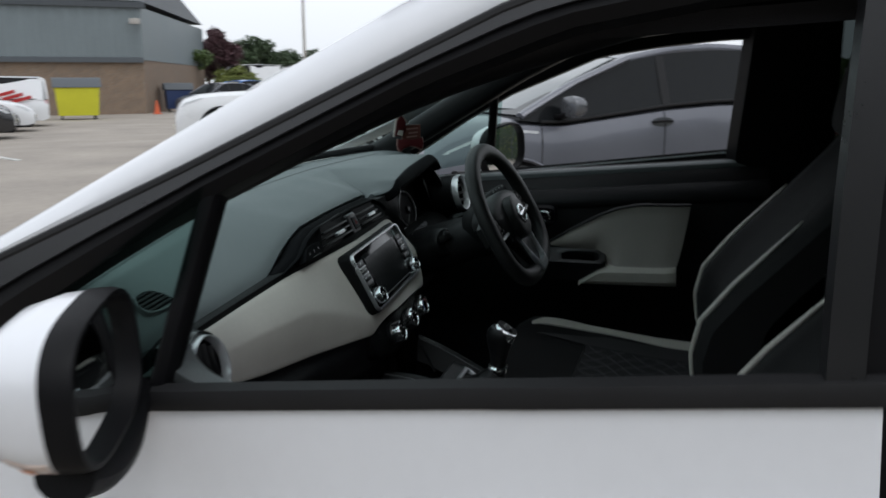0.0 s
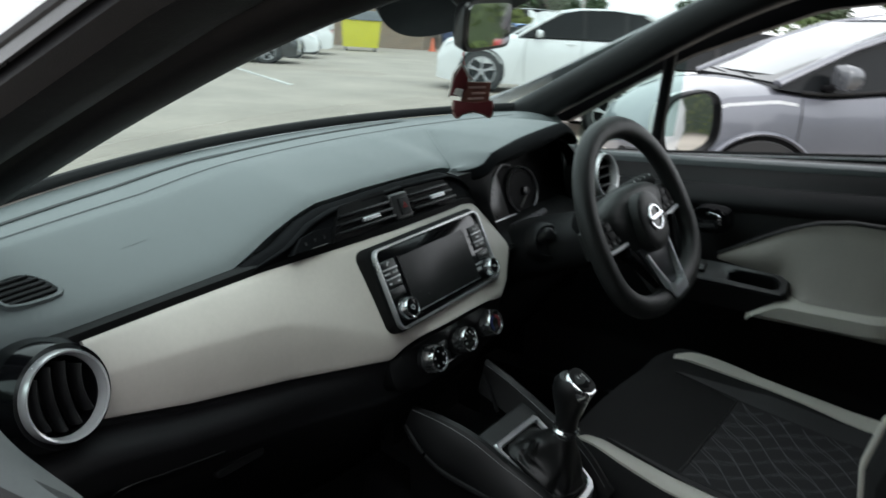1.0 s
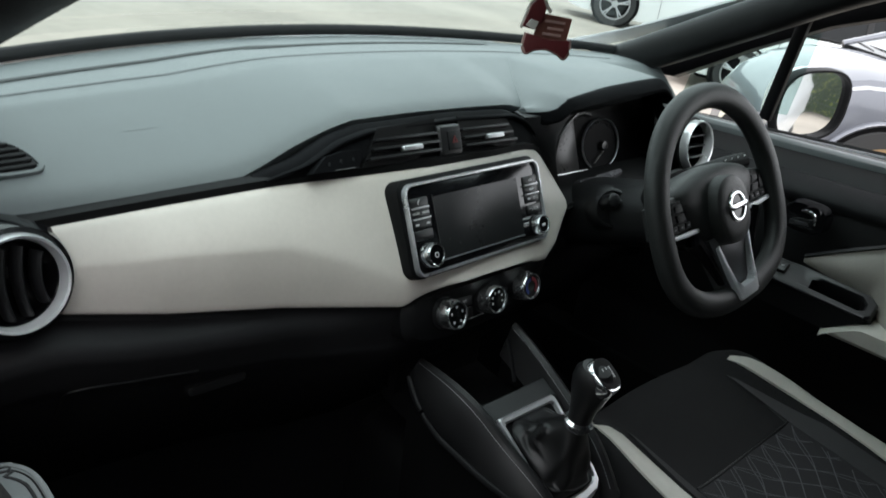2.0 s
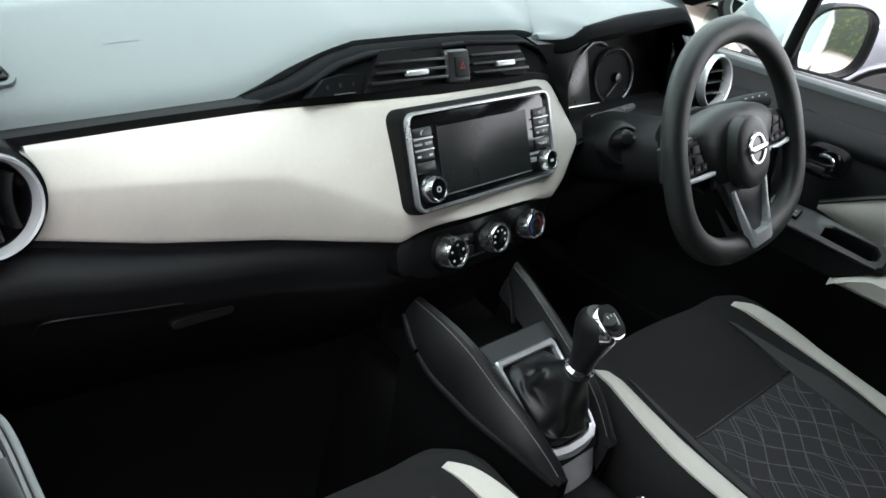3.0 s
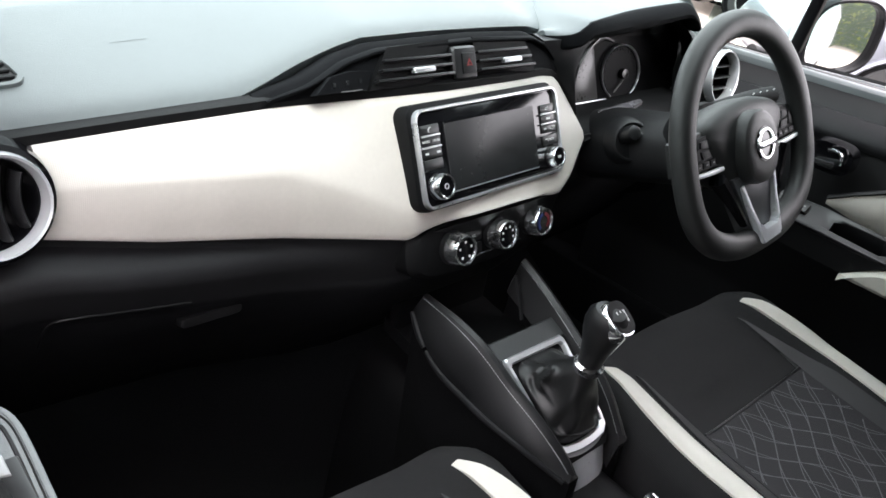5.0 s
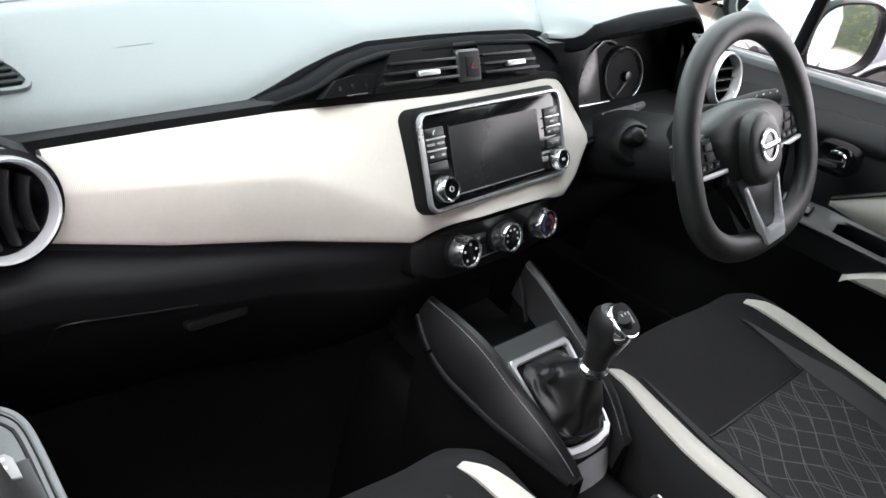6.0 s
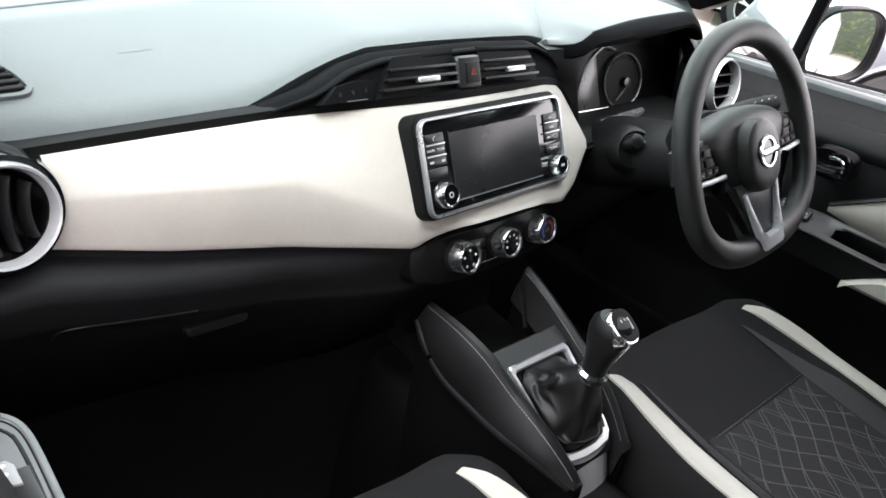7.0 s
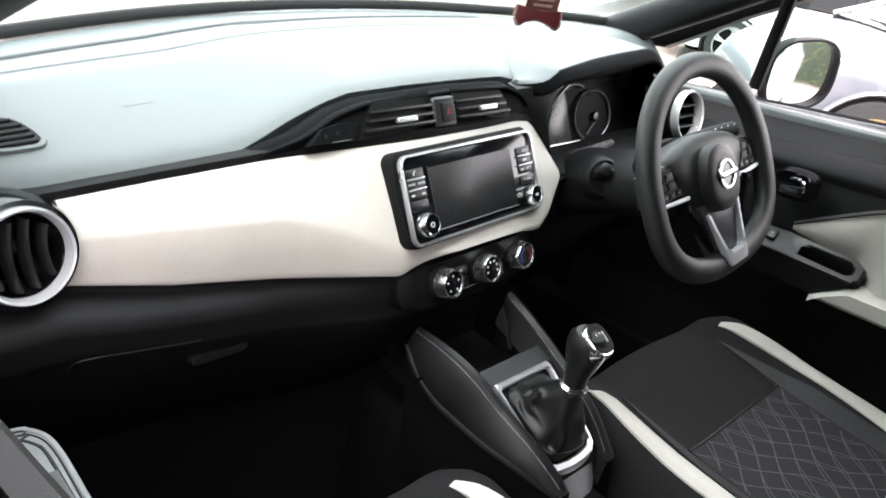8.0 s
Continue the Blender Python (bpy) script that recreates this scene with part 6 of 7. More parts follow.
part("mirror_glass", disc_stack(B(), RM, [(0.066, 0.027, -0.002), (0.066, 0.027, 0.0015)], 60, 7.0), MIRROR, rear, "mirror glass")
bm = B()
sheet(bm, lambda u, v: screen_pt(0.355 + 0.27 * u, (0.585 + 0.075 * (2 * u - 1) ** 2) * (1 - v) + 0.80 * v) + Vector((0, -0.010 - 0.014 * math.sin(math.pi * u), -0.010 - 0.014 * math.sin(math.pi * u))), 24, 10, (0, 0.012, 0.014))
part("sensor_cover", bm, FOOT, rear, "black sensor cover on the glass")
part("stem", sweep(B(), [RM @ Vector((0, 0.01, -0.02)), RM @ Vector((0, 0.04, -0.06)), RM @ Vector((0, 0.055, -0.075))], 0.010, 0.010, 10), SATIN, rear)
# little hanging ornament: plain shapes
DULL_PINK = mat("dull_pink_card", (0.40, 0.25, 0.23), 0.5)
CARD_RED = mat("dark_red_card", (0.13, 0.020, 0.024), 0.5, vary=0.15)
orn = thing("hanging_ornament", "small red and cream flat ornament hung on a cord", "ornament", (-0.02, -0.03, 1.10))
OM = basis((-0.040, -0.030, 1.140), (0.75, -0.66, 0), (0, 0, 1)) @ Matrix.Diagonal((0.80, 0.98, 1.2, 1))
part("cord", sweep(B(), [RM @ Vector((0.02, 0.03, -0.012)), OM @ Vector((-0.012, 0.05, 0)), OM @ Vector((-0.010, 0.036, 0))], 0.0012, 0.0012, 6), RED, orn)
part("body_plate", plate(B(), OM, [(-0.016, -0.016), (0.034, -0.014), (0.036, 0.012), (-0.010, 0.014)], -0.002, 0.002, 0.001), mat("brown_red_card", (0.15, 0.052, 0.04), 0.5), orn, "brown-red plate")
part("upper_plate", plate(B(), OM, [(-0.034, -0.004), (-0.026, 0.022), (-0.014, 0.034), (-0.004, 0.020), (-0.006, 0.004), (-0.018, -0.006)], -0.003, 0.003, 0.001), CARD_RED, orn, "red upper plate")
part("pale_edge", sweep(B(), [OM @ Vector(p) for p in ((-0.036, -0.006, 0), (-0.027, 0.025, 0), (-0.014, 0.037, 0), (-0.001, 0.020, 0), (0.004, 0.016, 0))], 0.0022, 0.0022, 8), mat("pale_card", (0.6, 0.55, 0.5), 0.5), orn, "pale edge")
for k, (x, y, w) in enumerate(((0.012, 0.006, 0.030), (0.014, -0.002, 0.024), (0.010, -0.009, 0.028))):
    part("pale_bar", box(B(), (x, y, 0.0026), (w, 0.0028, 0.0012), OM, bevel=0.0004), DULL_PINK, orn, "pale bar in place of print")
part("white_patch", plate(B(), OM, [(-0.030, -0.002), (-0.024, 0.006), (-0.012, 0.004), (-0.016, -0.006)], 0.002, 0.0042, 0.0006), mat("white_card", (0.62, 0.58, 0.55), 0.5), orn, "whitish patch")
LOW_CARD = [(-0.026, -0.011), (-0.028, -0.026), (-0.022, -0.034), (-0.012, -0.029), (0.006, -0.026), (0.024, -0.030), (0.035, -0.035), (0.040, -0.026), (0.038, -0.013), (0.010, -0.015)]
part("lower_plate", plate(B(), OM, LOW_CARD, -0.0025, 0.0025, 0.001), CARD_RED, orn, "dark red lower plate")
part("lower_edge", sweep(B(), smooth_path([OM @ Vector((x, y, 0.0)) for x, y in LOW_CARD[:9]], 30), 0.0014, 0.0026, 8), DULL_PINK, orn, "dull pink edge")

# the car stands with a slight lean on the falling surface
for ob in list(scene.objects):
    if ob.parent is None and ob.type == "EMPTY":
        ob.matrix_basis = LEAN @ ob.matrix_basis

# ---- the car park round it ----
WHITE_PAINT = mat("plain_white_paint", (0.72, 0.73, 0.74), 0.3, vary=0.03, scale=2, coat=0.6)
BLACK_PAINT = mat("black_paint", (0.012, 0.012, 0.014), 0.2, vary=0.1, scale=2, coat=0.8)
BLUE_PAINT = mat("bright_blue_paint", (0.03, 0.20, 0.62), 0.25, vary=0.05, scale=2, coat=0.8)
GREY_PAINT = mat("dark_grey_paint", (0.10, 0.105, 0.115), 0.3, metal=0.3, vary=0.05, scale=2, coat=0.7)
PLATE = mat("plain_pale_plate", (0.60, 0.58, 0.48), 0.5, vary=0.03)
RED_LENS = mat("red_lamp_lens", (0.40, 0.02, 0.02), 0.15, vary=0.05, coat=0.6)
PALE_GLASS = mat("sky_reflecting_glass", (0.10, 0.115, 0.115), 0.10, vary=0.05, coat=0.3, spec=0.6)
HATCH = dict(body=[(0, 0.55), (0.03, 0.64), (0.15, 0.66), (0.5, 0.645), (0.70, 0.635), (0.82, 0.60), (0.93, 0.53), (0.985, 0.45), (1.0, 0.38)], roof=[(0.02, 0.66), (0.07, 0.86), (0.16, 0.955), (0.30, 0.995), (0.45, 1.0), (0.55, 0.965), (0.66, 0.80), (0.775, 0.635)], pillars=(0.25, 0.47), wheels=(0.19, 0.81))
TALL = dict(body=[(0, 0.50), (0.02, 0.62), (0.15, 0.64), (0.5, 0.64), (0.72, 0.635), (0.84, 0.61), (0.94, 0.56), (0.99, 0.48), (1.0, 0.40)], roof=[(0.02, 0.66), (0.05, 0.88), (0.12, 0.97), (0.30, 1.0), (0.48, 0.99), (0.57, 0.94), (0.67, 0.80), (0.76, 0.64)], pillars=(0.24, 0.47), wheels=(0.19, 0.81))
VAN = dict(body=[(0, 0.50), (0.02, 0.56), (0.4, 0.56), (0.68, 0.54), (0.84, 0.50), (0.94, 0.44), (0.99, 0.38), (1.0, 0.32)], roof=[(0.01, 0.56), (0.02, 0.93), (0.06, 0.985), (0.35, 1.0), (0.56, 0.985), (0.63, 0.93), (0.72, 0.74), (0.80, 0.56)], pillars=(0.48, 0.56), wheels=(0.18, 0.82))


SUV = dict(body=[(0, 0.50), (0.02, 0.64), (0.15, 0.67), (0.5, 0.66), (0.66, 0.65), (0.80, 0.635), (0.90, 0.61), (0.96, 0.56), (0.99, 0.48), (1.0, 0.40)], roof=[(0.02, 0.68), (0.05, 0.88), (0.12, 0.97), (0.26, 1.0), (0.40, 0.985), (0.48, 0.94), (0.56, 0.82), (0.66, 0.655)], pillars=(0.20, 0.38), wheels=(0.19, 0.81), mirror=0.58)


def parked_car(name, label, paint, size, m, plan=HATCH, rim=ALLOY, wheel_r=0.31, detail=False, solid_side=False, category="car"):
    """A parked car; local x runs forward, y to its left, z up, the origin on the ground under its middle."""
    L, Wd, Hh = size
    ob = new(name)
    tagged(ob, label, category, "parked cars")
    bx, bz = [p[0] for p in plan["body"]], [p[1] for p in plan["body"]]
    rx, rz = [p[0] for p in plan["roof"]], [p[1] for p in plan["roof"]]
    X = lambda s: (s - 0.5) * L
    top = lambda s: along(s, bx, bz) * Hh
    wid = lambda s: Wd / 2 * (1 - 0.20 * max(0, (s - 0.80) / 0.20) ** 2.2 - 0.14 * max(0, (0.12 - s) / 0.12) ** 2)

    def P(name, bm, material, parent=None, label="", smooth=40):
        o = part(name, bm, material, None, label, smooth)
        o.parent = parent or ob
        return o

    def side_y(s, z):
        """Half width of the flank at height z."""
        t = top(s)
        k = (z - 0.2) / max(0.05, t - 0.2)
        return wid(s) * (0.955 + 0.045 * math.sin(math.pi * min(1, max(0, k)) * 0.9) - 0.05 * max(0, k - 0.8) / 0.2)

    bm = B()
    loops = []
    for i in range(49):
        s = i / 48
        t, z0 = top(s), 0.20 + 0.05 * max(0, (s - 0.95) / 0.05) + 0.08 * max(0, (0.04 - s) / 0.04)
        ring = [Vector((X(s), 0, z0))]
        zs = [z0 + (t - z0) * k for k in (0.0, 0.06, 0.25, 0.5, 0.72, 0.86, 0.94)]
        left = [Vector((X(s), side_y(s, z), z)) for z in zs] + [Vector((X(s), wid(s) * 0.80, t - 0.008)), Vector((X(s), wid(s) * 0.4, t + 0.012))]
        ring += left + [Vector((X(s), 0, t + 0.016))] + [Vector((p.x, -p.y, p.z)) for p in left[::-1]]
        loops.append(ring)
    loft(bm, loops)
    P("body", bm, paint)
    bm = B()
    loops = []
    cab = lambda s, k: wid(s) * (0.93 - 0.20 * k)
    n = 30
    for i in range(n + 1):
        s = rx[0] + (rx[-1] - rx[0]) * i / n
        t, b = along(s, rx, rz) * Hh, top(s) - 0.02
        t = max(t, b + 0.02)
        k = min(1.0, (t - b) / (Hh * 0.36))
        loops.append([Vector((X(s), cab(s, 0), b)), Vector((X(s), cab(s, 0.5 * k), b + (t - b) * 0.5)), Vector((X(s), cab(s, 0.9 * k), b + (t - b) * 0.92)), Vector((X(s), cab(s, k) * 0.85, t - 0.004)), Vector((X(s), 0, t + 0.012 * k)), Vector((X(s), -cab(s, k) * 0.85, t - 0.004)), Vector((X(s), -cab(s, 0.9 * k), b + (t - b) * 0.92)), Vector((X(s), -cab(s, 0.5 * k), b + (t - b) * 0.5)), Vector((X(s), -cab(s, 0), b))])
    loft(bm, loops)
    P("glasshouse", bm, DARK_GLASS, None, "dark windows")
    if detail:
        sa, sb = [s for s, z in plan["roof"] if z > 0.93][-1] + 0.01, rx[-1] - 0.012
        fs = lambda u: sa + (sb - sa) * u
        bm = B()
        sheet(bm, lambda u, v: Vector((X(fs(u)) - 0.05 * (2 * v - 1) ** 2 * u, (2 * v - 1) * cab(fs(u), 0.9 * (1 - u)) * 0.86, along(fs(u), rx, rz) * Hh + 0.012)), 12, 14, (-0.004, 0, -0.006))
        P("windscreen", bm, PALE_GLASS, None, "windscreen reflecting a pale sky")
    # painted roof and pillars
    s0, s1 = [s for s, z in plan["roof"] if z > 0.93][0], [s for s, z in plan["roof"] if z > 0.93][-1]
    bm = B()
    sheet(bm, lambda u, v: Vector((X(s0 + (s1 - s0) * u), (2 * v - 1) * (cab(s0 + (s1 - s0) * u, 0.93) + 0.006), along(s0 + (s1 - s0) * u, rx, rz) * Hh + 0.018 - 0.040 * abs(2 * v - 1) ** 3)), 16, 12, (0, 0, -0.014))
    P("roof", bm, paint)
    for q in (-1, 1):
        bm = B()
        pts = []
        for i in range(15):
            s = s1 + (rx[-1] - s1) * i / 14
            t, b = along(s, rx, rz) * Hh, top(s) - 0.02
            k = min(1.0, max(0.02, t - b) / (Hh * 0.36))
            pts.append((X(s), q * (cab(s, 0.93 * k) + 0.002), max(b, t - 0.012)))
        sweep(bm, pts, 0.046 if detail else 0.030, 0.026, 10)
        P("front_pillar", bm, paint)
        bm = B()
        pts = []
        for i in range(12):
            s = s0 + (rx[0] - s0) * i / 11
            t, b = along(s, rx, rz) * Hh, top(s) - 0.02
            k = min(1.0, max(0.02, t - b) / (Hh * 0.36))
            pts.append((X(s), q * (cab(s, 0.9 * k) + 0.002), max(b, t - 0.03)))
        sweep(bm, pts, 0.05, 0.06, 10)
        P("rear_pillar", bm, paint)
        if detail:
            bm = B()
            sweep(bm, [(X(s), q * (cab(s, 0.86) + 0.004), along(s, rx, rz) * Hh - 0.030) for s in [s0 + (s1 + 0.02 - s0) * i / 16 for i in range(17)]], 0.030, 0.040, 10)
            P("roof_rail", bm, paint)
        for j, s in enumerate(plan["pillars"]):
            b, t = top(s) - 0.03, along(s, rx, rz) * Hh
            bm = B()
            kk = min(1.0, (t - b) / (Hh * 0.36))
            sweep(bm, [(X(s) + 0.02 * w, q * (cab(s, 0.9 * kk * w / 0.92) + 0.006), b + (t - b - 0.01) * w) for w in (0, 0.3, 0.6, 0.9)], 0.05 if j == 0 else 0.04, 0.008, 8, up=(0, q, 0), power=4)
            P("pillar", bm, RUBBER)
        bm = B()
        sweep(bm, [(X(s), q * (cab(s, 0) + 0.012), top(s) - 0.016) for s in [rx[0] + 0.06 + (rx[-1] - rx[0] - 0.10) * i / 20 for i in range(21)]], 0.010, 0.012, 8)
        P("window_line", bm, RUBBER)
        if solid_side:
            bm = B()
            sheet(bm, lambda u, v: Vector((X(0.03 + 0.46 * u), q * (cab(0.2, 0.95 * v) + 0.012), top(0.2) - 0.04 + (Hh * 0.97 - top(0.2)) * v)), 10, 8, (0, -q * 0.01, 0))
            P("load_side", bm, paint)
        # door gaps, handle, mirror
        for s in ([plan["pillars"][1], plan.get("door_front", plan["pillars"][1] + 0.24)] + ([plan["pillars"][0] + 0.02] if not solid_side else [])):
            bm = B()
            sweep(bm, [(X(s + 0.012 * (1 - abs(w - 0.5))), q * (side_y(s, 0.28 + (top(s) - 0.30) * w) + 0.001), 0.28 + (top(s) - 0.30) * w) for w in [i / 10 for i in range(11)]], 0.004, 0.003, 6, up=(0, q, 0))
            P("door_gap", bm, RUBBER)
        s = plan.get("handle", plan["pillars"][1] + 0.055)
        hz_ = top(s) - 0.13
        bm = B()
        sweep(bm, smooth_path([(X(s) - 0.09, q * (side_y(s, hz_) + 0.004), hz_), (X(s) - 0.03, q * (side_y(s, hz_) + 0.030), hz_ + 0.004), (X(s) + 0.05, q * (side_y(s, hz_) + 0.030), hz_ + 0.002), (X(s) + 0.09, q * (side_y(s, hz_) + 0.004), hz_ - 0.004)], 14), 0.013, 0.010, 10)
        P("door_handle", bm, TRIM if detail else paint)
        if detail:
            bm = B()
            disc_stack(bm, basis((X(s), q * (side_y(s, hz_) - 0.004), hz_ - 0.006), (1, 0, 0), (0, 0, 1)), [(0.10, 0.038, -0.012), (0.095, 0.035, 0.012)], 24)
            P("handle_cup", bm, GREY_PAINT)
        s = plan["mirror"] if "mirror" in plan else plan["pillars"][1] + 0.215
        c = Vector((X(s), q * (wid(s) + 0.10), top(s) + plan.get("mirror_lift", 0.055)))
        mm = basis(c, (0, 1, 0), (0, 0, 1))
        mir = P("mirror", disc_stack(B(), mm, [(0.07, 0.05, -0.085), (0.105, 0.070, -0.06), (0.125, 0.080, 0.0), (0.118, 0.074, 0.03), (0.10, 0.062, 0.035)], 30, 2.6), GREY_PAINT if detail else paint)
        P("mirror_foot", sweep(B(), [c + Vector((0, -q * 0.03, -0.045)), c + Vector((0.02, -q * 0.12, -0.075)), c + Vector((0.03, -q * 0.20, -0.08))], 0.035, 0.022, 10), TRIM, mir)
        # lamps
        s = plan.get("lamp", 0.885)
        bm = B()
        lamp_s = lambda u: s + (0.99 - s) * u
        sheet(bm, lambda u, v: Vector((X(lamp_s(u)), q * (side_y(lamp_s(u), top(lamp_s(u)) - 0.09) * (1 - 0.30 * max(0, u - 0.8)) + 0.005), top(lamp_s(u)) - 0.055 - (0.03 if detail else 0.0) - 0.115 * v * (0.15 + 0.85 * u))), 14, 6, (0, -q * 0.02, 0))
        P("headlamp", bm, LENS, None, "clear headlamp")
        bm = B()
        box(bm, (X(0.018), q * wid(0.02) * 0.78, top(0.03) - 0.13), (0.10, 0.30, 0.16), bevel=0.04, seg=3)
        P("tail_lamp", bm, RED_LENS, None, "red tail lamp")
        for s in plan["wheels"]:
            yq = q * (wid(s) - 0.10 if not detail else side_y(s, wheel_r * 1.6) - 0.086)
            wm = basis((X(s), yq, wheel_r), (-q, 0, 0), (0, 0, 1))
            arch = B()
            sweep(arch, [(X(s) + (wheel_r + 0.035) * math.cos(a), q * (side_y(s, wheel_r + (wheel_r + 0.03) * math.sin(a)) + 0.001), wheel_r + (wheel_r + 0.035) * math.sin(a)) for a in [radians(-18 + 216 * i / 24) for i in range(25)]], 0.016, 0.030, 8, up=(0, q, 0))
            P("wheel_arch", arch, paint if detail else RUBBER)
            P("arch_liner", disc_stack(B(), wm, [(wheel_r + 0.04, wheel_r + 0.04, -0.05), (wheel_r + 0.04, wheel_r + 0.04, 0.094)], 36), CARPET)
            tyre = P("wheel", disc_stack(B(), wm, [(wheel_r * 0.6, wheel_r * 0.6, 0.0), (wheel_r * 0.95, wheel_r * 0.95, 0.0), (wheel_r, wheel_r, 0.03), (wheel_r, wheel_r, 0.085), (wheel_r * 0.95, wheel_r * 0.95, 0.105), (wheel_r * 0.70, wheel_r * 0.70, 0.108), (wheel_r * 0.68, wheel_r * 0.68, 0.07)], 44), TYRE)
            bm = B()
            loft(bm, [[wm @ p for p in ellipse(wheel_r * k, wheel_r * k, 44, z)] for k, z in ((0.70, 0.098), (0.71, 0.112), (0.66, 0.112), (0.62, 0.08))], True, False)
            for k in range(5):
                a = 2 * math.pi * k / 5 + 0.3
                for d in (-0.16, 0.16):
                    sweep(bm, [wm @ Vector((wheel_r * r * math.cos(a + d * r), wheel_r * r * math.sin(a + d * r), 0.098 + 0.008 * r)) for r in (0.10, 0.35, 0.66)], 0.014, 0.014, 8)
            disc_stack(bm, wm, [(wheel_r * 0.16, wheel_r * 0.16, 0.08), (wheel_r * 0.15, wheel_r * 0.15, 0.112), (0.02, 0.02, 0.114)], 20)
            P("rim", bm, rim, tyre)
    bm = B()
    sheet(bm, lambda u, v: Vector((X(0.992) + 0.012 - 0.06 * (2 * u - 1) ** 2, (2 * u - 1) * wid(1) * 0.72, 0.30 + 0.20 * v)), 12, 5, (-0.02, 0, 0))
    P("grille", bm, RUBBER)
    P("front_plate", box(B(), (X(1.0) + 0.028, 0, 0.44), (0.012, 0.50, 0.105), bevel=0.004), PLATE, None, "plain pale plate")
    P("rear_plate", box(B(), (X(0.0) - 0.006, 0, 0.62), (0.012, 0.50, 0.105), bevel=0.004), PLATE, None, "plain pale plate")
    for k in (-1, 1):
        P("wiper", sweep(B(), [(X(rx[-1]) - 0.02, 0.05 + 0.25 * k, top(rx[-1]) + 0.03), (X(rx[-1]) - 0.06, 0.05 + 0.25 * k - 0.45, top(rx[-1]) + 0.05)], 0.008, 0.008, 6), RUBBER)
    ob.matrix_basis = m
    return ob


# silver hatchback beside the white car
SIDE_CAR = dict(body=[(0, 0.52), (0.03, 0.66), (0.15, 0.745), (0.36, 0.735), (0.477, 0.716), (0.60, 0.680), (0.713, 0.648), (0.765, 0.652), (0.80, 0.660), (0.88, 0.635), (0.94, 0.575), (0.985, 0.49), (1.0, 0.41)], roof=[(0.02, 0.72), (0.06, 0.86), (0.14, 0.95), (0.25, 0.99), (0.349, 1.0), (0.45, 0.985), (0.556, 0.935), (0.68, 0.82), (0.80, 0.675)], pillars=(0.20, 0.477), wheels=(0.17, 0.815), mirror=0.713, mirror_lift=0.10, handle=0.49, door_front=0.75, lamp=0.765)
parked_car("hatchback_car", "silver-grey hatchback parked at a slant beside the white car", SILVER, (3.9, 1.66, 1.62), pose(5.875, 0.35, G, 0, 0, 128), SIDE_CAR, BRONZE, 0.37, True)
# light car and a tall one beyond the windscreen
parked_car("hatchback_car", "white hatchback seen over the dashboard", WHITE_PAINT, (4.0, 1.75, 1.48), pose(10.66, 3.58, G, 0, 0, 128), HATCH, ALLOY, 0.31)
parked_car("suv_car", "pale tall car with alloy wheels across the lane", WHITE_PAINT, (4.75, 2.0, 1.80), pose(15.43, 8.34, G, 0, 0, 125), SUV, ALLOY, 0.42)
# row in front of the brick building
parked_car("estate_car", "black family car parked in a row", BLACK_PAINT, (4.2, 1.75, 1.45), pose(14.6, 17.9, G, 0, 0, -48), TALL, ALLOY, 0.32)
parked_car("panel_van", "small white van with red bars on its side", WHITE_PAINT, (4.2, 1.8, 1.60), pose(20.32, 21.95, G, 0, 0, 132), VAN, ALLOY, 0.31, solid_side=True, category="van")
parked_car("hatchback_car", "white hatchback parked in a row", WHITE_PAINT, (4.0, 1.72, 1.45), pose(17.6, 19.9, G, 0, 0, -48), HATCH, ALLOY, 0.31)
parked_car("hatchback_car", "white hatchback parked at the end of a row", WHITE_PAINT, (4.1, 1.75, 1.40), pose(12.8, 20.6, G, 0, 0, 200), HATCH, ALLOY, 0.32)
parked_car("hatchback_car", "bright blue hatchback parked in a row", BLUE_PAINT, (4.0, 1.72, 1.45), pose(5.7, 12.9, G, 0, 0, 137), HATCH, ALLOY, 0.31)
parked_car("saloon_car", "dark grey car parked in a row", GREY_PAINT, (4.2, 1.75, 1.42), pose(9.6, 22.6, G, 0, 0, 200), HATCH, ALLOY, 0.31)
parked_car("hatchback_car", "silver car parked far off beside the building", SILVER, (4.0, 1.72, 1.40), pose(35.6, 22.6, G, 0, 0, 160), HATCH, ALLOY, 0.31)
parked_car("hatchback_car", "blue car parked far off beside the building", BLUE_PAINT, (4.1, 1.75, 1.55), pose(41.5, 25.0, G, 0, 0, 160), HATCH, ALLOY, 0.31)
parked_car("panel_van", "tall white van parked far off", WHITE_PAINT, (5.0, 2.0, 2.6), pose(49.0, 29.0, G, 0, 0, 150), VAN, ALLOY, 0.33, solid_side=True, category="van")
# red bars on the small van's side
vanside = thing("van_lettering", "slanting red bars in place of lettering on a van", "sign", (20.41, 20.43, G + 0.98))
VM = basis((20.41, 20.43, G + 0.98), (math.cos(radians(-48)), math.sin(radians(-48)), 0), (0, 0, 1))
for k in range(3):
    bm = B()
    box(bm, (-0.30 + 0.20 * k, 0.16 - 0.15 * k, 0.0), (0.62, 0.10, 0.03), VM @ pose(0, 0, 0, 0, 0, 16), bevel=0.005, seg=1)
    part("red_bar", bm, RED, vanside)

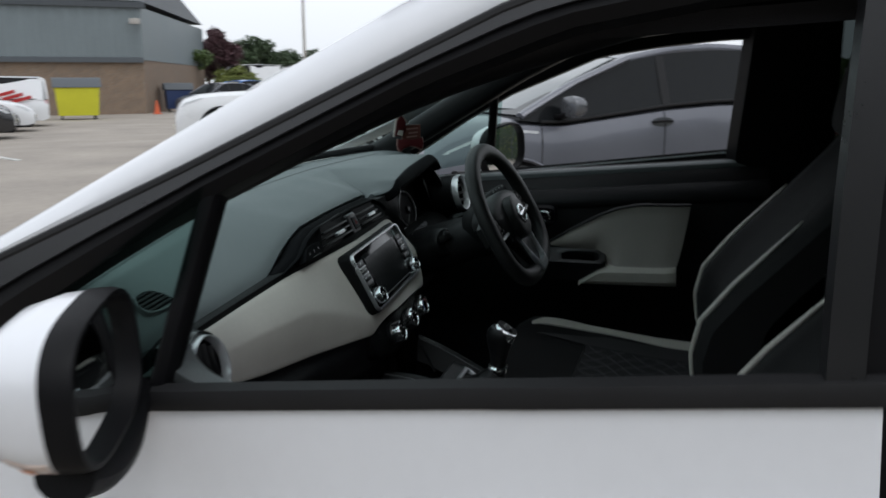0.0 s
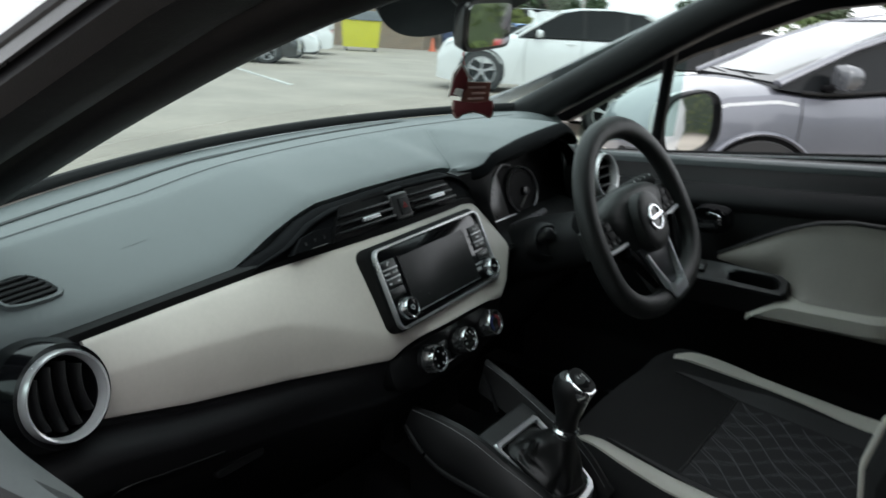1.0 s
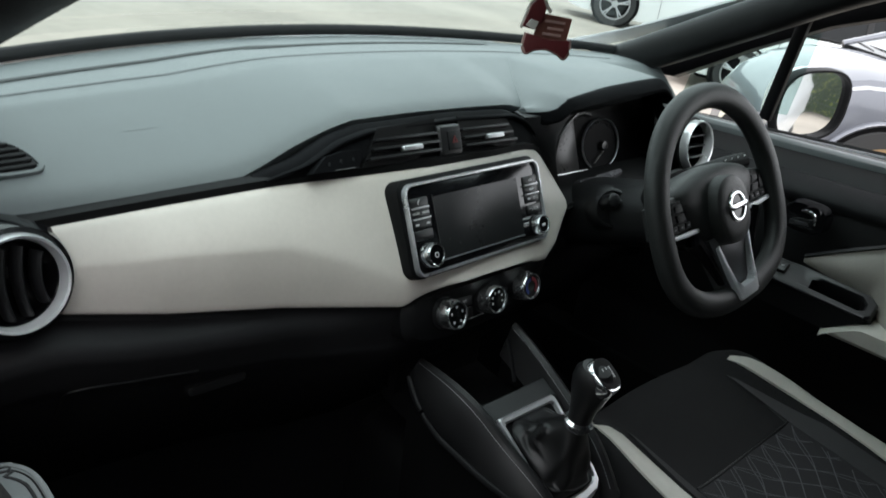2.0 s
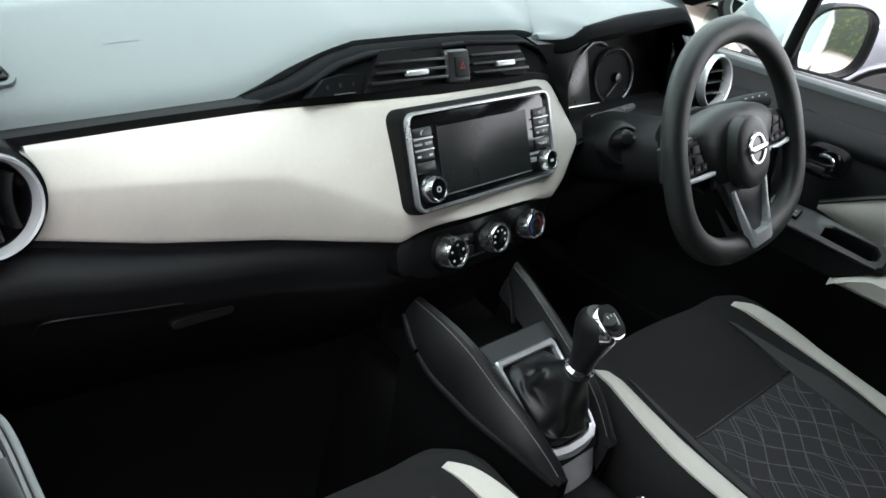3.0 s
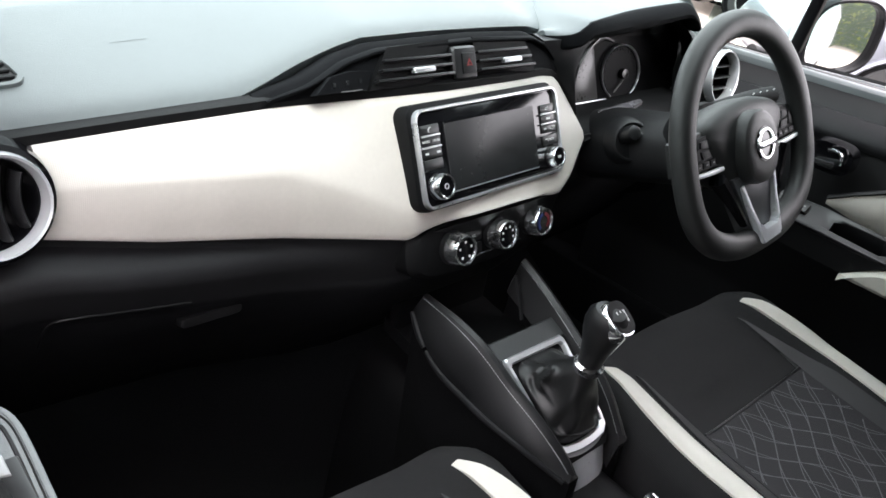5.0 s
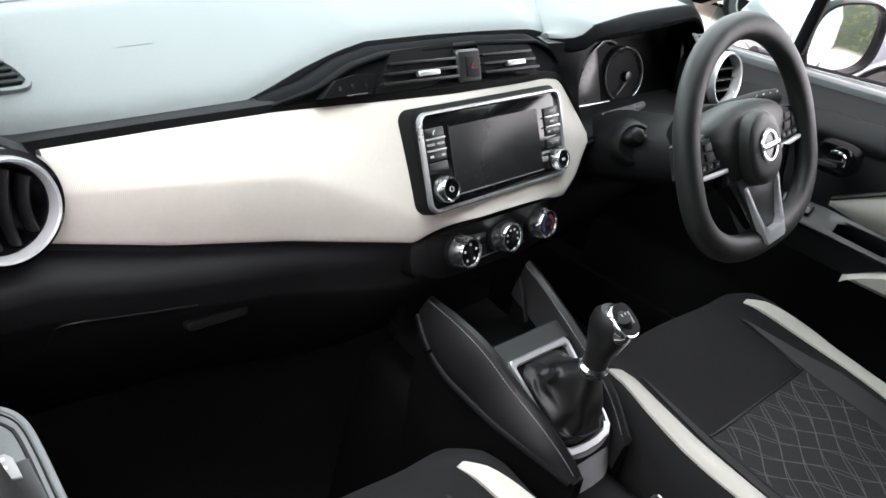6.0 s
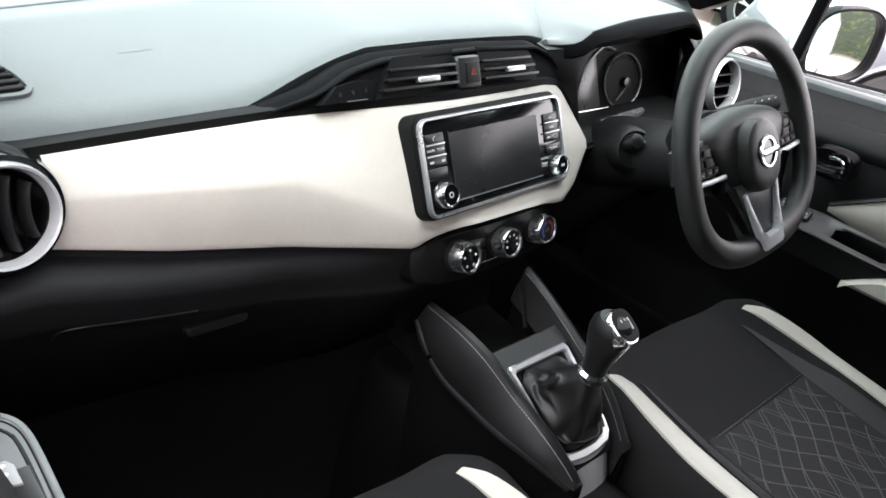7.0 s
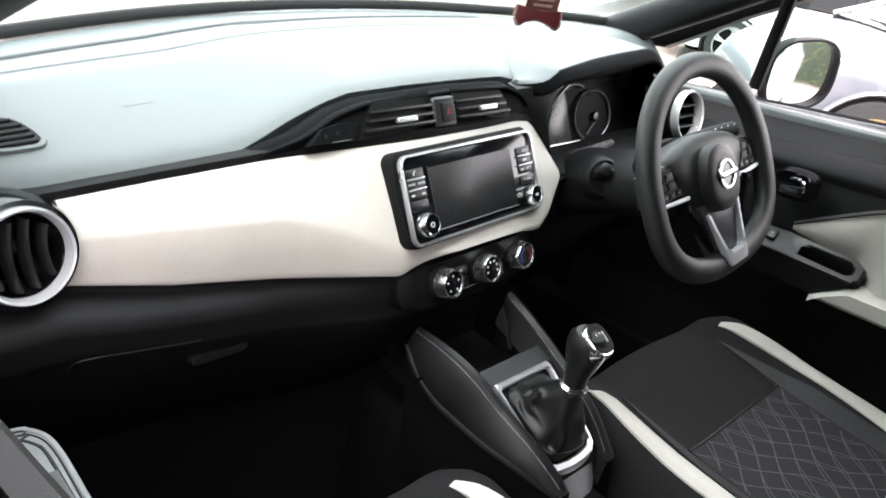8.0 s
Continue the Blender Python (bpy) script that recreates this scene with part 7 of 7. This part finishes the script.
# ---- industrial building ----
def brick_mat():
    m = mat("buff_brick", (0.27, 0.19, 0.13), 0.85, vary=0.1)
    n, l = m.node_tree.nodes, m.node_tree.links
    tc, br, mp = n.new("ShaderNodeTexCoord"), n.new("ShaderNodeTexBrick"), n.new("ShaderNodeMapping")
    mp.inputs["Rotation"].default_value = (radians(90), 0, radians(-131))
    br.inputs["Scale"].default_value = 1.0
    br.inputs["Brick Width"].default_value, br.inputs["Row Height"].default_value, br.inputs["Mortar Size"].default_value = 0.225, 0.075, 0.008
    br.inputs["Color1"].default_value, br.inputs["Color2"].default_value, br.inputs["Mortar"].default_value = (0.22, 0.145, 0.095, 1), (0.16, 0.11, 0.075, 1), (0.22, 0.20, 0.17, 1)
    l.new(tc.outputs["Object"], mp.inputs["Vector"]), l.new(mp.outputs[0], br.inputs["Vector"])
    l.new(br.outputs["Color"], n["Principled BSDF"].inputs["Base Color"])
    return m


BRICK = brick_mat()
CLAD = mat("blue_grey_cladding", (0.15, 0.18, 0.19), 0.5, vary=0.08, scale=0.6)
GUTTER = mat("dark_gutter", (0.07, 0.08, 0.09), 0.5, vary=0.1)
CONCRETE = mat("pale_concrete", (0.40, 0.38, 0.35), 0.85, vary=0.15)
hall = thing("industrial_building", "brick and blue-grey clad industrial building", "building", (32.3, 24.35, G))
A = Vector((32.3, 24.35, G))
ALONG, BACK = Vector((-0.657, 0.754, 0)), Vector((0.92, 0.39, 0))
LEN, DEEP = 44.0, 16.0
bm = B()
loft(bm, [[A + Vector((0, 0, z)), A + ALONG * LEN + Vector((0, 0, z)), A + ALONG * LEN + BACK * DEEP + Vector((0, 0, z)), A + BACK * DEEP + Vector((0, 0, z))] for z in (-0.2, 2.45)])
part("brick_wall", bm, BRICK, hall, "buff brick lower wall", smooth=0)
bm = B()
OUTW = (Vector((-0.754, -0.657, 0)))
steps = int(LEN / 0.15)
loops = []
for z in (2.42, 4.75):
    line = []
    for i in range(steps + 1):
        d = (0.10 if (i // 2) % 2 else 0.14)
        line.append(A + ALONG * (LEN * i / steps) + OUTW * d + Vector((0, 0, z)))
    line += [A + ALONG * LEN + BACK * DEEP + Vector((0, 0, z)), A + BACK * DEEP + Vector((0, 0, z))]
    loops.append(line)
rows = [[bm.verts.new(p) for p in loop] for loop in loops]
for i in range(len(rows[0])):
    j = (i + 1) % len(rows[0])
    bm.faces.new((rows[0][i], rows[0][j], rows[1][j], rows[1][i]))
part("cladding", bm, CLAD, hall, "ribbed blue-grey metal cladding", smooth=0)
bm = B()
loft(bm, [[A + OUTW * o + ALONG * (-0.2 + (LEN + 0.4) * e) + Vector((0, 0, z)) for o, z in ((0.30, 4.70), (0.34, 4.95), (-0.2, 5.05), (-0.2, 4.70))] for e in (0, 1)])
part("eaves_gutter", bm, GUTTER, hall)
bm = B()
loft(bm, [[A + OUTW * o + ALONG * (LEN * e) + Vector((0, 0, z)) for o, z in ((0.20, 2.30), (0.20, 2.52), (0.0, 2.56), (0.0, 2.30))] for e in (0, 1)])
part("base_flashing", bm, GUTTER, hall)
bm = B()
loft(bm, [[A + OUTW * 0.3 + Vector((0, 0, 5.0)) + ALONG * LEN * e, A + BACK * DEEP / 2 + Vector((0, 0, 6.2)) + ALONG * LEN * e, A + BACK * DEEP + Vector((0, 0, 5.0)) + ALONG * LEN * e] for e in (0, 1)])
part("roof", bm, GUTTER, hall)
for k in (0.5, 3.2):
    part("downpipe", sweep(B(), [A + BACK * k - ALONG * 0.10 + Vector((0, 0, z)) for z in (0, 2.4, 4.9)], 0.06, 0.06, 10), GUTTER, hall)
part("security_lamp", box(B(), A + OUTW * 0.5 + ALONG * 0.3 + Vector((0, 0, 4.1)), (0.35, 0.35, 0.25), bevel=0.04), CONCRETE, hall)
for k in range(2):
    part("wall_unit", box(B(), A + ALONG * (13.5 + 1.6 * k) + OUTW * 0.4 + Vector((0, 0, 2.0)), (0.9, 0.9, 0.7), bevel=0.03), CONCRETE, hall, "pale wall-mounted unit")


def wheelie_bin(name, label, body, lid, at, w, d, h, yaw):
    ob = thing(name, label, "bin", at)
    m = pose(*at, 0, 0, yaw)
    part("tub", loft(B(), [[m @ Vector((x * w * k / 2, y * d * k / 2, z)) for x, y in ((-1, -1), (1, -1), (1, 1), (-1, 1))] for k, z in ((0.86, 0.16), (0.96, h * 0.74), (1.02, h * 0.76))]), body, ob, smooth=20)
    part("lid", sheet(B(), lambda u, v: m @ Vector(((2 * u - 1) * w * 0.53, (2 * v - 1) * d * 0.53, h * 0.78 + h * 0.22 * math.sin(math.pi * v))), 6, 12, (0, 0, -0.03)), lid, ob)
    for x in (-1, 1):
        for y in (-1, 1):
            part("castor", disc_stack(B(), m @ basis((x * w * 0.36, y * d * 0.36, 0.09), (0, 1, 0), (0, 0, 1)), [(0.09, 0.09, -0.03), (0.09, 0.09, 0.03)], 16), RUBBER, ob)
    return ob


YELLOW = mat("yellow_plastic", (0.52, 0.50, 0.02), 0.5, vary=0.08, scale=2)
wheelie_bin("waste_container", "large yellow waste container with a dark lid", YELLOW, GUTTER, (26.2, 23.0, G), 1.65, 1.1, 1.60, -48)
wheelie_bin("waste_container", "dark blue waste container beside the building", mat("navy_plastic", (0.02, 0.04, 0.12), 0.5), GUTTER, (35.2, 24.6, G), 1.3, 1.1, 1.4, -48)
cone = thing("traffic_cone", "orange traffic cone by the wall", "cone", (31.9, 23.5, G))
part("cone_body", disc_stack(B(), pose(31.9, 23.5, G), [(0.20, 0.20, 0.0), (0.20, 0.20, 0.04), (0.14, 0.14, 0.05), (0.03, 0.03, 0.62)], 20), mat("orange_plastic", (0.55, 0.10, 0.03), 0.5), cone)

# ---- lamp posts ----
for x, y, h in ((44.0, 22.0, 9.0), (48.0, 13.5, 9.0)):
    post = thing("street_lamp", "tall grey lamp column over the car park", "lamp post", (x, y, G), "lamp posts")
    part("column", sweep(B(), [(x, y, G), (x, y, G + h * 0.5), (x, y, G + h)], 0.09, 0.09, 12, taper=lambda t: 1.2 - 0.6 * t, up=(1, 0, 0)), CONCRETE, post)
    part("lantern", box(B(), (x, y - 0.4, G + h), (0.25, 0.9, 0.12), bevel=0.04), CONCRETE, post)

# ---- trees and hedges ----
def leaf_mat(name, c):
    m = mat(name, c, 0.6, vary=0.35, scale=1.5)
    return m


LEAF = leaf_mat("green_leaves", (0.075, 0.115, 0.03))
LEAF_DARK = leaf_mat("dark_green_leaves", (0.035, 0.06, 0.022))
LEAF_YEL = leaf_mat("yellow_green_leaves", (0.17, 0.20, 0.045))
LEAF_RED = leaf_mat("copper_leaves", (0.07, 0.03, 0.035))
BARK = mat("bark", (0.10, 0.075, 0.055), 0.9, vary=0.25, bump=0.8, bump_scale=40)


def leaf_cloud(bm, rnd, centre, radius, count, size):
    for _ in range(count):
        d = Vector((rnd.gauss(0, 1), rnd.gauss(0, 1), rnd.gauss(0, 1))).normalized()
        p = Vector(centre) + Vector((d.x * radius[0], d.y * radius[1], d.z * radius[2])) * (rnd.random() ** 0.33) * (0.75 + 0.35 * noise.noise(d * 2.2 + Vector(centre)))
        a, b = Vector((rnd.gauss(0, 1), rnd.gauss(0, 1), rnd.gauss(0, 1))).normalized(), Vector((rnd.gauss(0, 1), rnd.gauss(0, 1), rnd.gauss(0, 1)))
        b = (b - a * b.dot(a)).normalized()
        s = size * rnd.uniform(0.6, 1.3)
        bm.faces.new([bm.verts.new(p + a * s * u + b * s * 0.55 * v) for u, v in ((-1, 0), (-0.2, 0.8), (1, 0), (-0.2, -0.8))])


def tree(x, y, h, r, leaves, seed, label):
    rnd = random.Random(seed)
    ob = thing("tree", label, "tree", (x, y, G), "trees")
    bm = B()
    sweep(bm, smooth_path([(x, y, G - 0.1), (x + 0.1, y, G + h * 0.25), (x - 0.05, y + 0.1, G + h * 0.5), (x + 0.1, y, G + h * 0.8)], 14), 0.035 * h, 0.035 * h, 10, up=(1, 0, 0), taper=lambda t: 1.0 - 0.75 * t)
    for k in range(7):
        a, z = rnd.random() * 6.28, G + h * (0.28 + 0.06 * k)
        sweep(bm, [(x, y, z), (x + r * 0.4 * math.cos(a), y + r * 0.4 * math.sin(a), z + h * 0.10), (x + r * 0.75 * math.cos(a), y + r * 0.75 * math.sin(a), z + h * 0.16)], 0.010 * h, 0.010 * h, 6, taper=lambda t: 1 - 0.8 * t)
    part("trunk", bm, BARK, ob)
    bm = B()
    for k in range(16):
        a, rr = rnd.random() * 6.28, r * rnd.random() ** 0.6 * 0.75
        c = (x + rr * math.cos(a), y + rr * math.sin(a), G + h * (0.42 + 0.48 * rnd.random() * (1 - 0.4 * rr / r)))
        leaf_cloud(bm, rnd, c, (r * 0.42, r * 0.42, h * 0.13), 330, 0.030 * h)
    part("crown", bm, leaves, ob, smooth=0)


for i, (x, y, h, r, lv) in enumerate(((43.6, 30.2, 4.1, 2.2, LEAF), (48.5, 30.4, 5.2, 1.7, LEAF_RED), (54.9, 31.4, 4.9, 2.7, LEAF_DARK), (58.0, 29.8, 4.6, 2.7, LEAF_DARK), (64, 21, 6.0, 3.2, LEAF_DARK), (52, 33.5, 4.4, 2.6, LEAF), (66, 15, 7.0, 3.6, LEAF_DARK), (46.4, 27.9, 2.6, 1.6, LEAF_YEL), (70, 9, 7.0, 3.6, LEAF), (0.5, -17, 7.0, 3.0, LEAF_DARK), (-5, -19, 8.0, 3.4, LEAF_DARK), (5.5, -18.5, 6.5, 2.8, LEAF))):
    tree(x, y, h, r, lv, 10 + i, ("copper-leaved tree behind the car park", "green tree behind the car park")[lv is not LEAF_RED])


def hedge(name, label, p0, p1, wide, high, leaves, count, seed, size=0.07):
    """A clipped but uneven hedge: a solid dark green core with many leaves."""
    rnd = random.Random(seed)
    p0, p1 = Vector(p0), Vector(p1)
    ob = thing(name, label, "hedge", (*((p0 + p1) / 2).xy, G))
    d = (p1 - p0).normalized()
    side = Vector((-d.y, d.x, 0))
    n = max(8, int((p1 - p0).length / 0.6))
    bm = B()
    loops = []
    for i in range(n + 1):
        c = p0.lerp(p1, i / n)
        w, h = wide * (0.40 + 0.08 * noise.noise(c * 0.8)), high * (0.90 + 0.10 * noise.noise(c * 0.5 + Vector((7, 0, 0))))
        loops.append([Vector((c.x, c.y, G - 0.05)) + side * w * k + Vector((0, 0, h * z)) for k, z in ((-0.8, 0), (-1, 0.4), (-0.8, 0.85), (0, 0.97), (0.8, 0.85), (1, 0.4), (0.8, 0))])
    loft(bm, loops)
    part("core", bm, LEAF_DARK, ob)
    bm = B()
    for _ in range(count):
        c = p0.lerp(p1, rnd.random())
        a = rnd.uniform(-0.15, math.pi + 0.15)
        q = c + side * wide * 0.5 * math.cos(a) * rnd.uniform(0.85, 1.08) + Vector((0, 0, G - c.z + high * (0.45 + 0.55 * math.sin(a) if a > 0.4 and a < 2.74 else rnd.random() * 0.7) * (0.95 + 0.12 * noise.noise(c * 0.9))))
        u, v = Vector((rnd.gauss(0, 1), rnd.gauss(0, 1), rnd.gauss(0, 1))).normalized(), Vector((rnd.gauss(0, 1), rnd.gauss(0, 1), rnd.gauss(0, 1)))
        v = (v - u * v.dot(u)).normalized()
        s = size * rnd.uniform(0.6, 1.4)
        bm.faces.new([bm.verts.new(q + u * s * x + v * s * 0.55 * y) for x, y in ((-1, 0), (-0.2, 0.8), (1, 0), (-0.2, -0.8))])
    part("leaves", bm, leaves, ob, smooth=0)


hedge("hedge", "leafy green hedge behind the parked cars", (-2.0, -9.0, G), (16, -9.0, G), 1.6, 2.6, LEAF_YEL, 9000, 51)
hedge("hedge", "low leafy hedge beyond the silver car", (12.5, -9.0, G), (12.5, 3.0, G), 1.4, 1.75, LEAF, 6000, 52)
hedge("hedge", "tall dense hedge along the edge of the car park", (-9.5, -16.0, G), (-9.5, 16.0, G), 2.2, 4.4, LEAF_DARK, 9000, 53, 0.12)
# mesh fence before the rear hedge
fence = thing("mesh_fence", "grey wire mesh fence in front of a hedge", "fence", (4.0, -7.9, G))
for k in range(9):
    part("fence_post", sweep(B(), [(-2 + 2 * k, -7.9, G), (-2 + 2 * k, -7.9, G + 1.9)], 0.03, 0.03, 8, up=(1, 0, 0)), GUTTER, fence)
bm = B()
for k in range(20):
    sweep(bm, [(-2, -7.88, G + 0.08 + 0.095 * k), (14, -7.88, G + 0.08 + 0.095 * k)], 0.006, 0.006, 4)
for k in range(160):
    sweep(bm, [(-2 + 0.1 * k, -7.88, G + 0.05), (-2 + 0.1 * k, -7.88, G + 1.9)], 0.004, 0.004, 4, up=(1, 0, 0))
part("wire_mesh", bm, GUTTER, fence)
# painted bay lines
LINE = mat("worn_white_line", (0.50, 0.50, 0.48), 0.8, vary=0.3, scale=3)
for k, (x0, y0, x1, y1) in enumerate(((2.05, -2.4, 2.05, 2.4), (-1.9, -2.4, -1.9, 2.4), (8.0, 12.0, 10.0, 16.2), (10.6, 11.2, 12.8, 15.4), (5.6, 13.0, 7.2, 17.0))):
    a, b = Vector((x0, y0, G + 0.016)), Vector((x1, y1, G + 0.016))
    bm = B()
    s = Vector((-(b - a).y, (b - a).x, 0)).normalized() * 0.05
    loft(bm, [[a - s, a + s, a + s - Vector((0, 0, 0.03)), a - s - Vector((0, 0, 0.03))], [b - s, b + s, b + s - Vector((0, 0, 0.03)), b - s - Vector((0, 0, 0.03))]])
    tagged(part("bay_line", bm, LINE), "worn white painted bay line", "road marking", "bay lines", "structure")
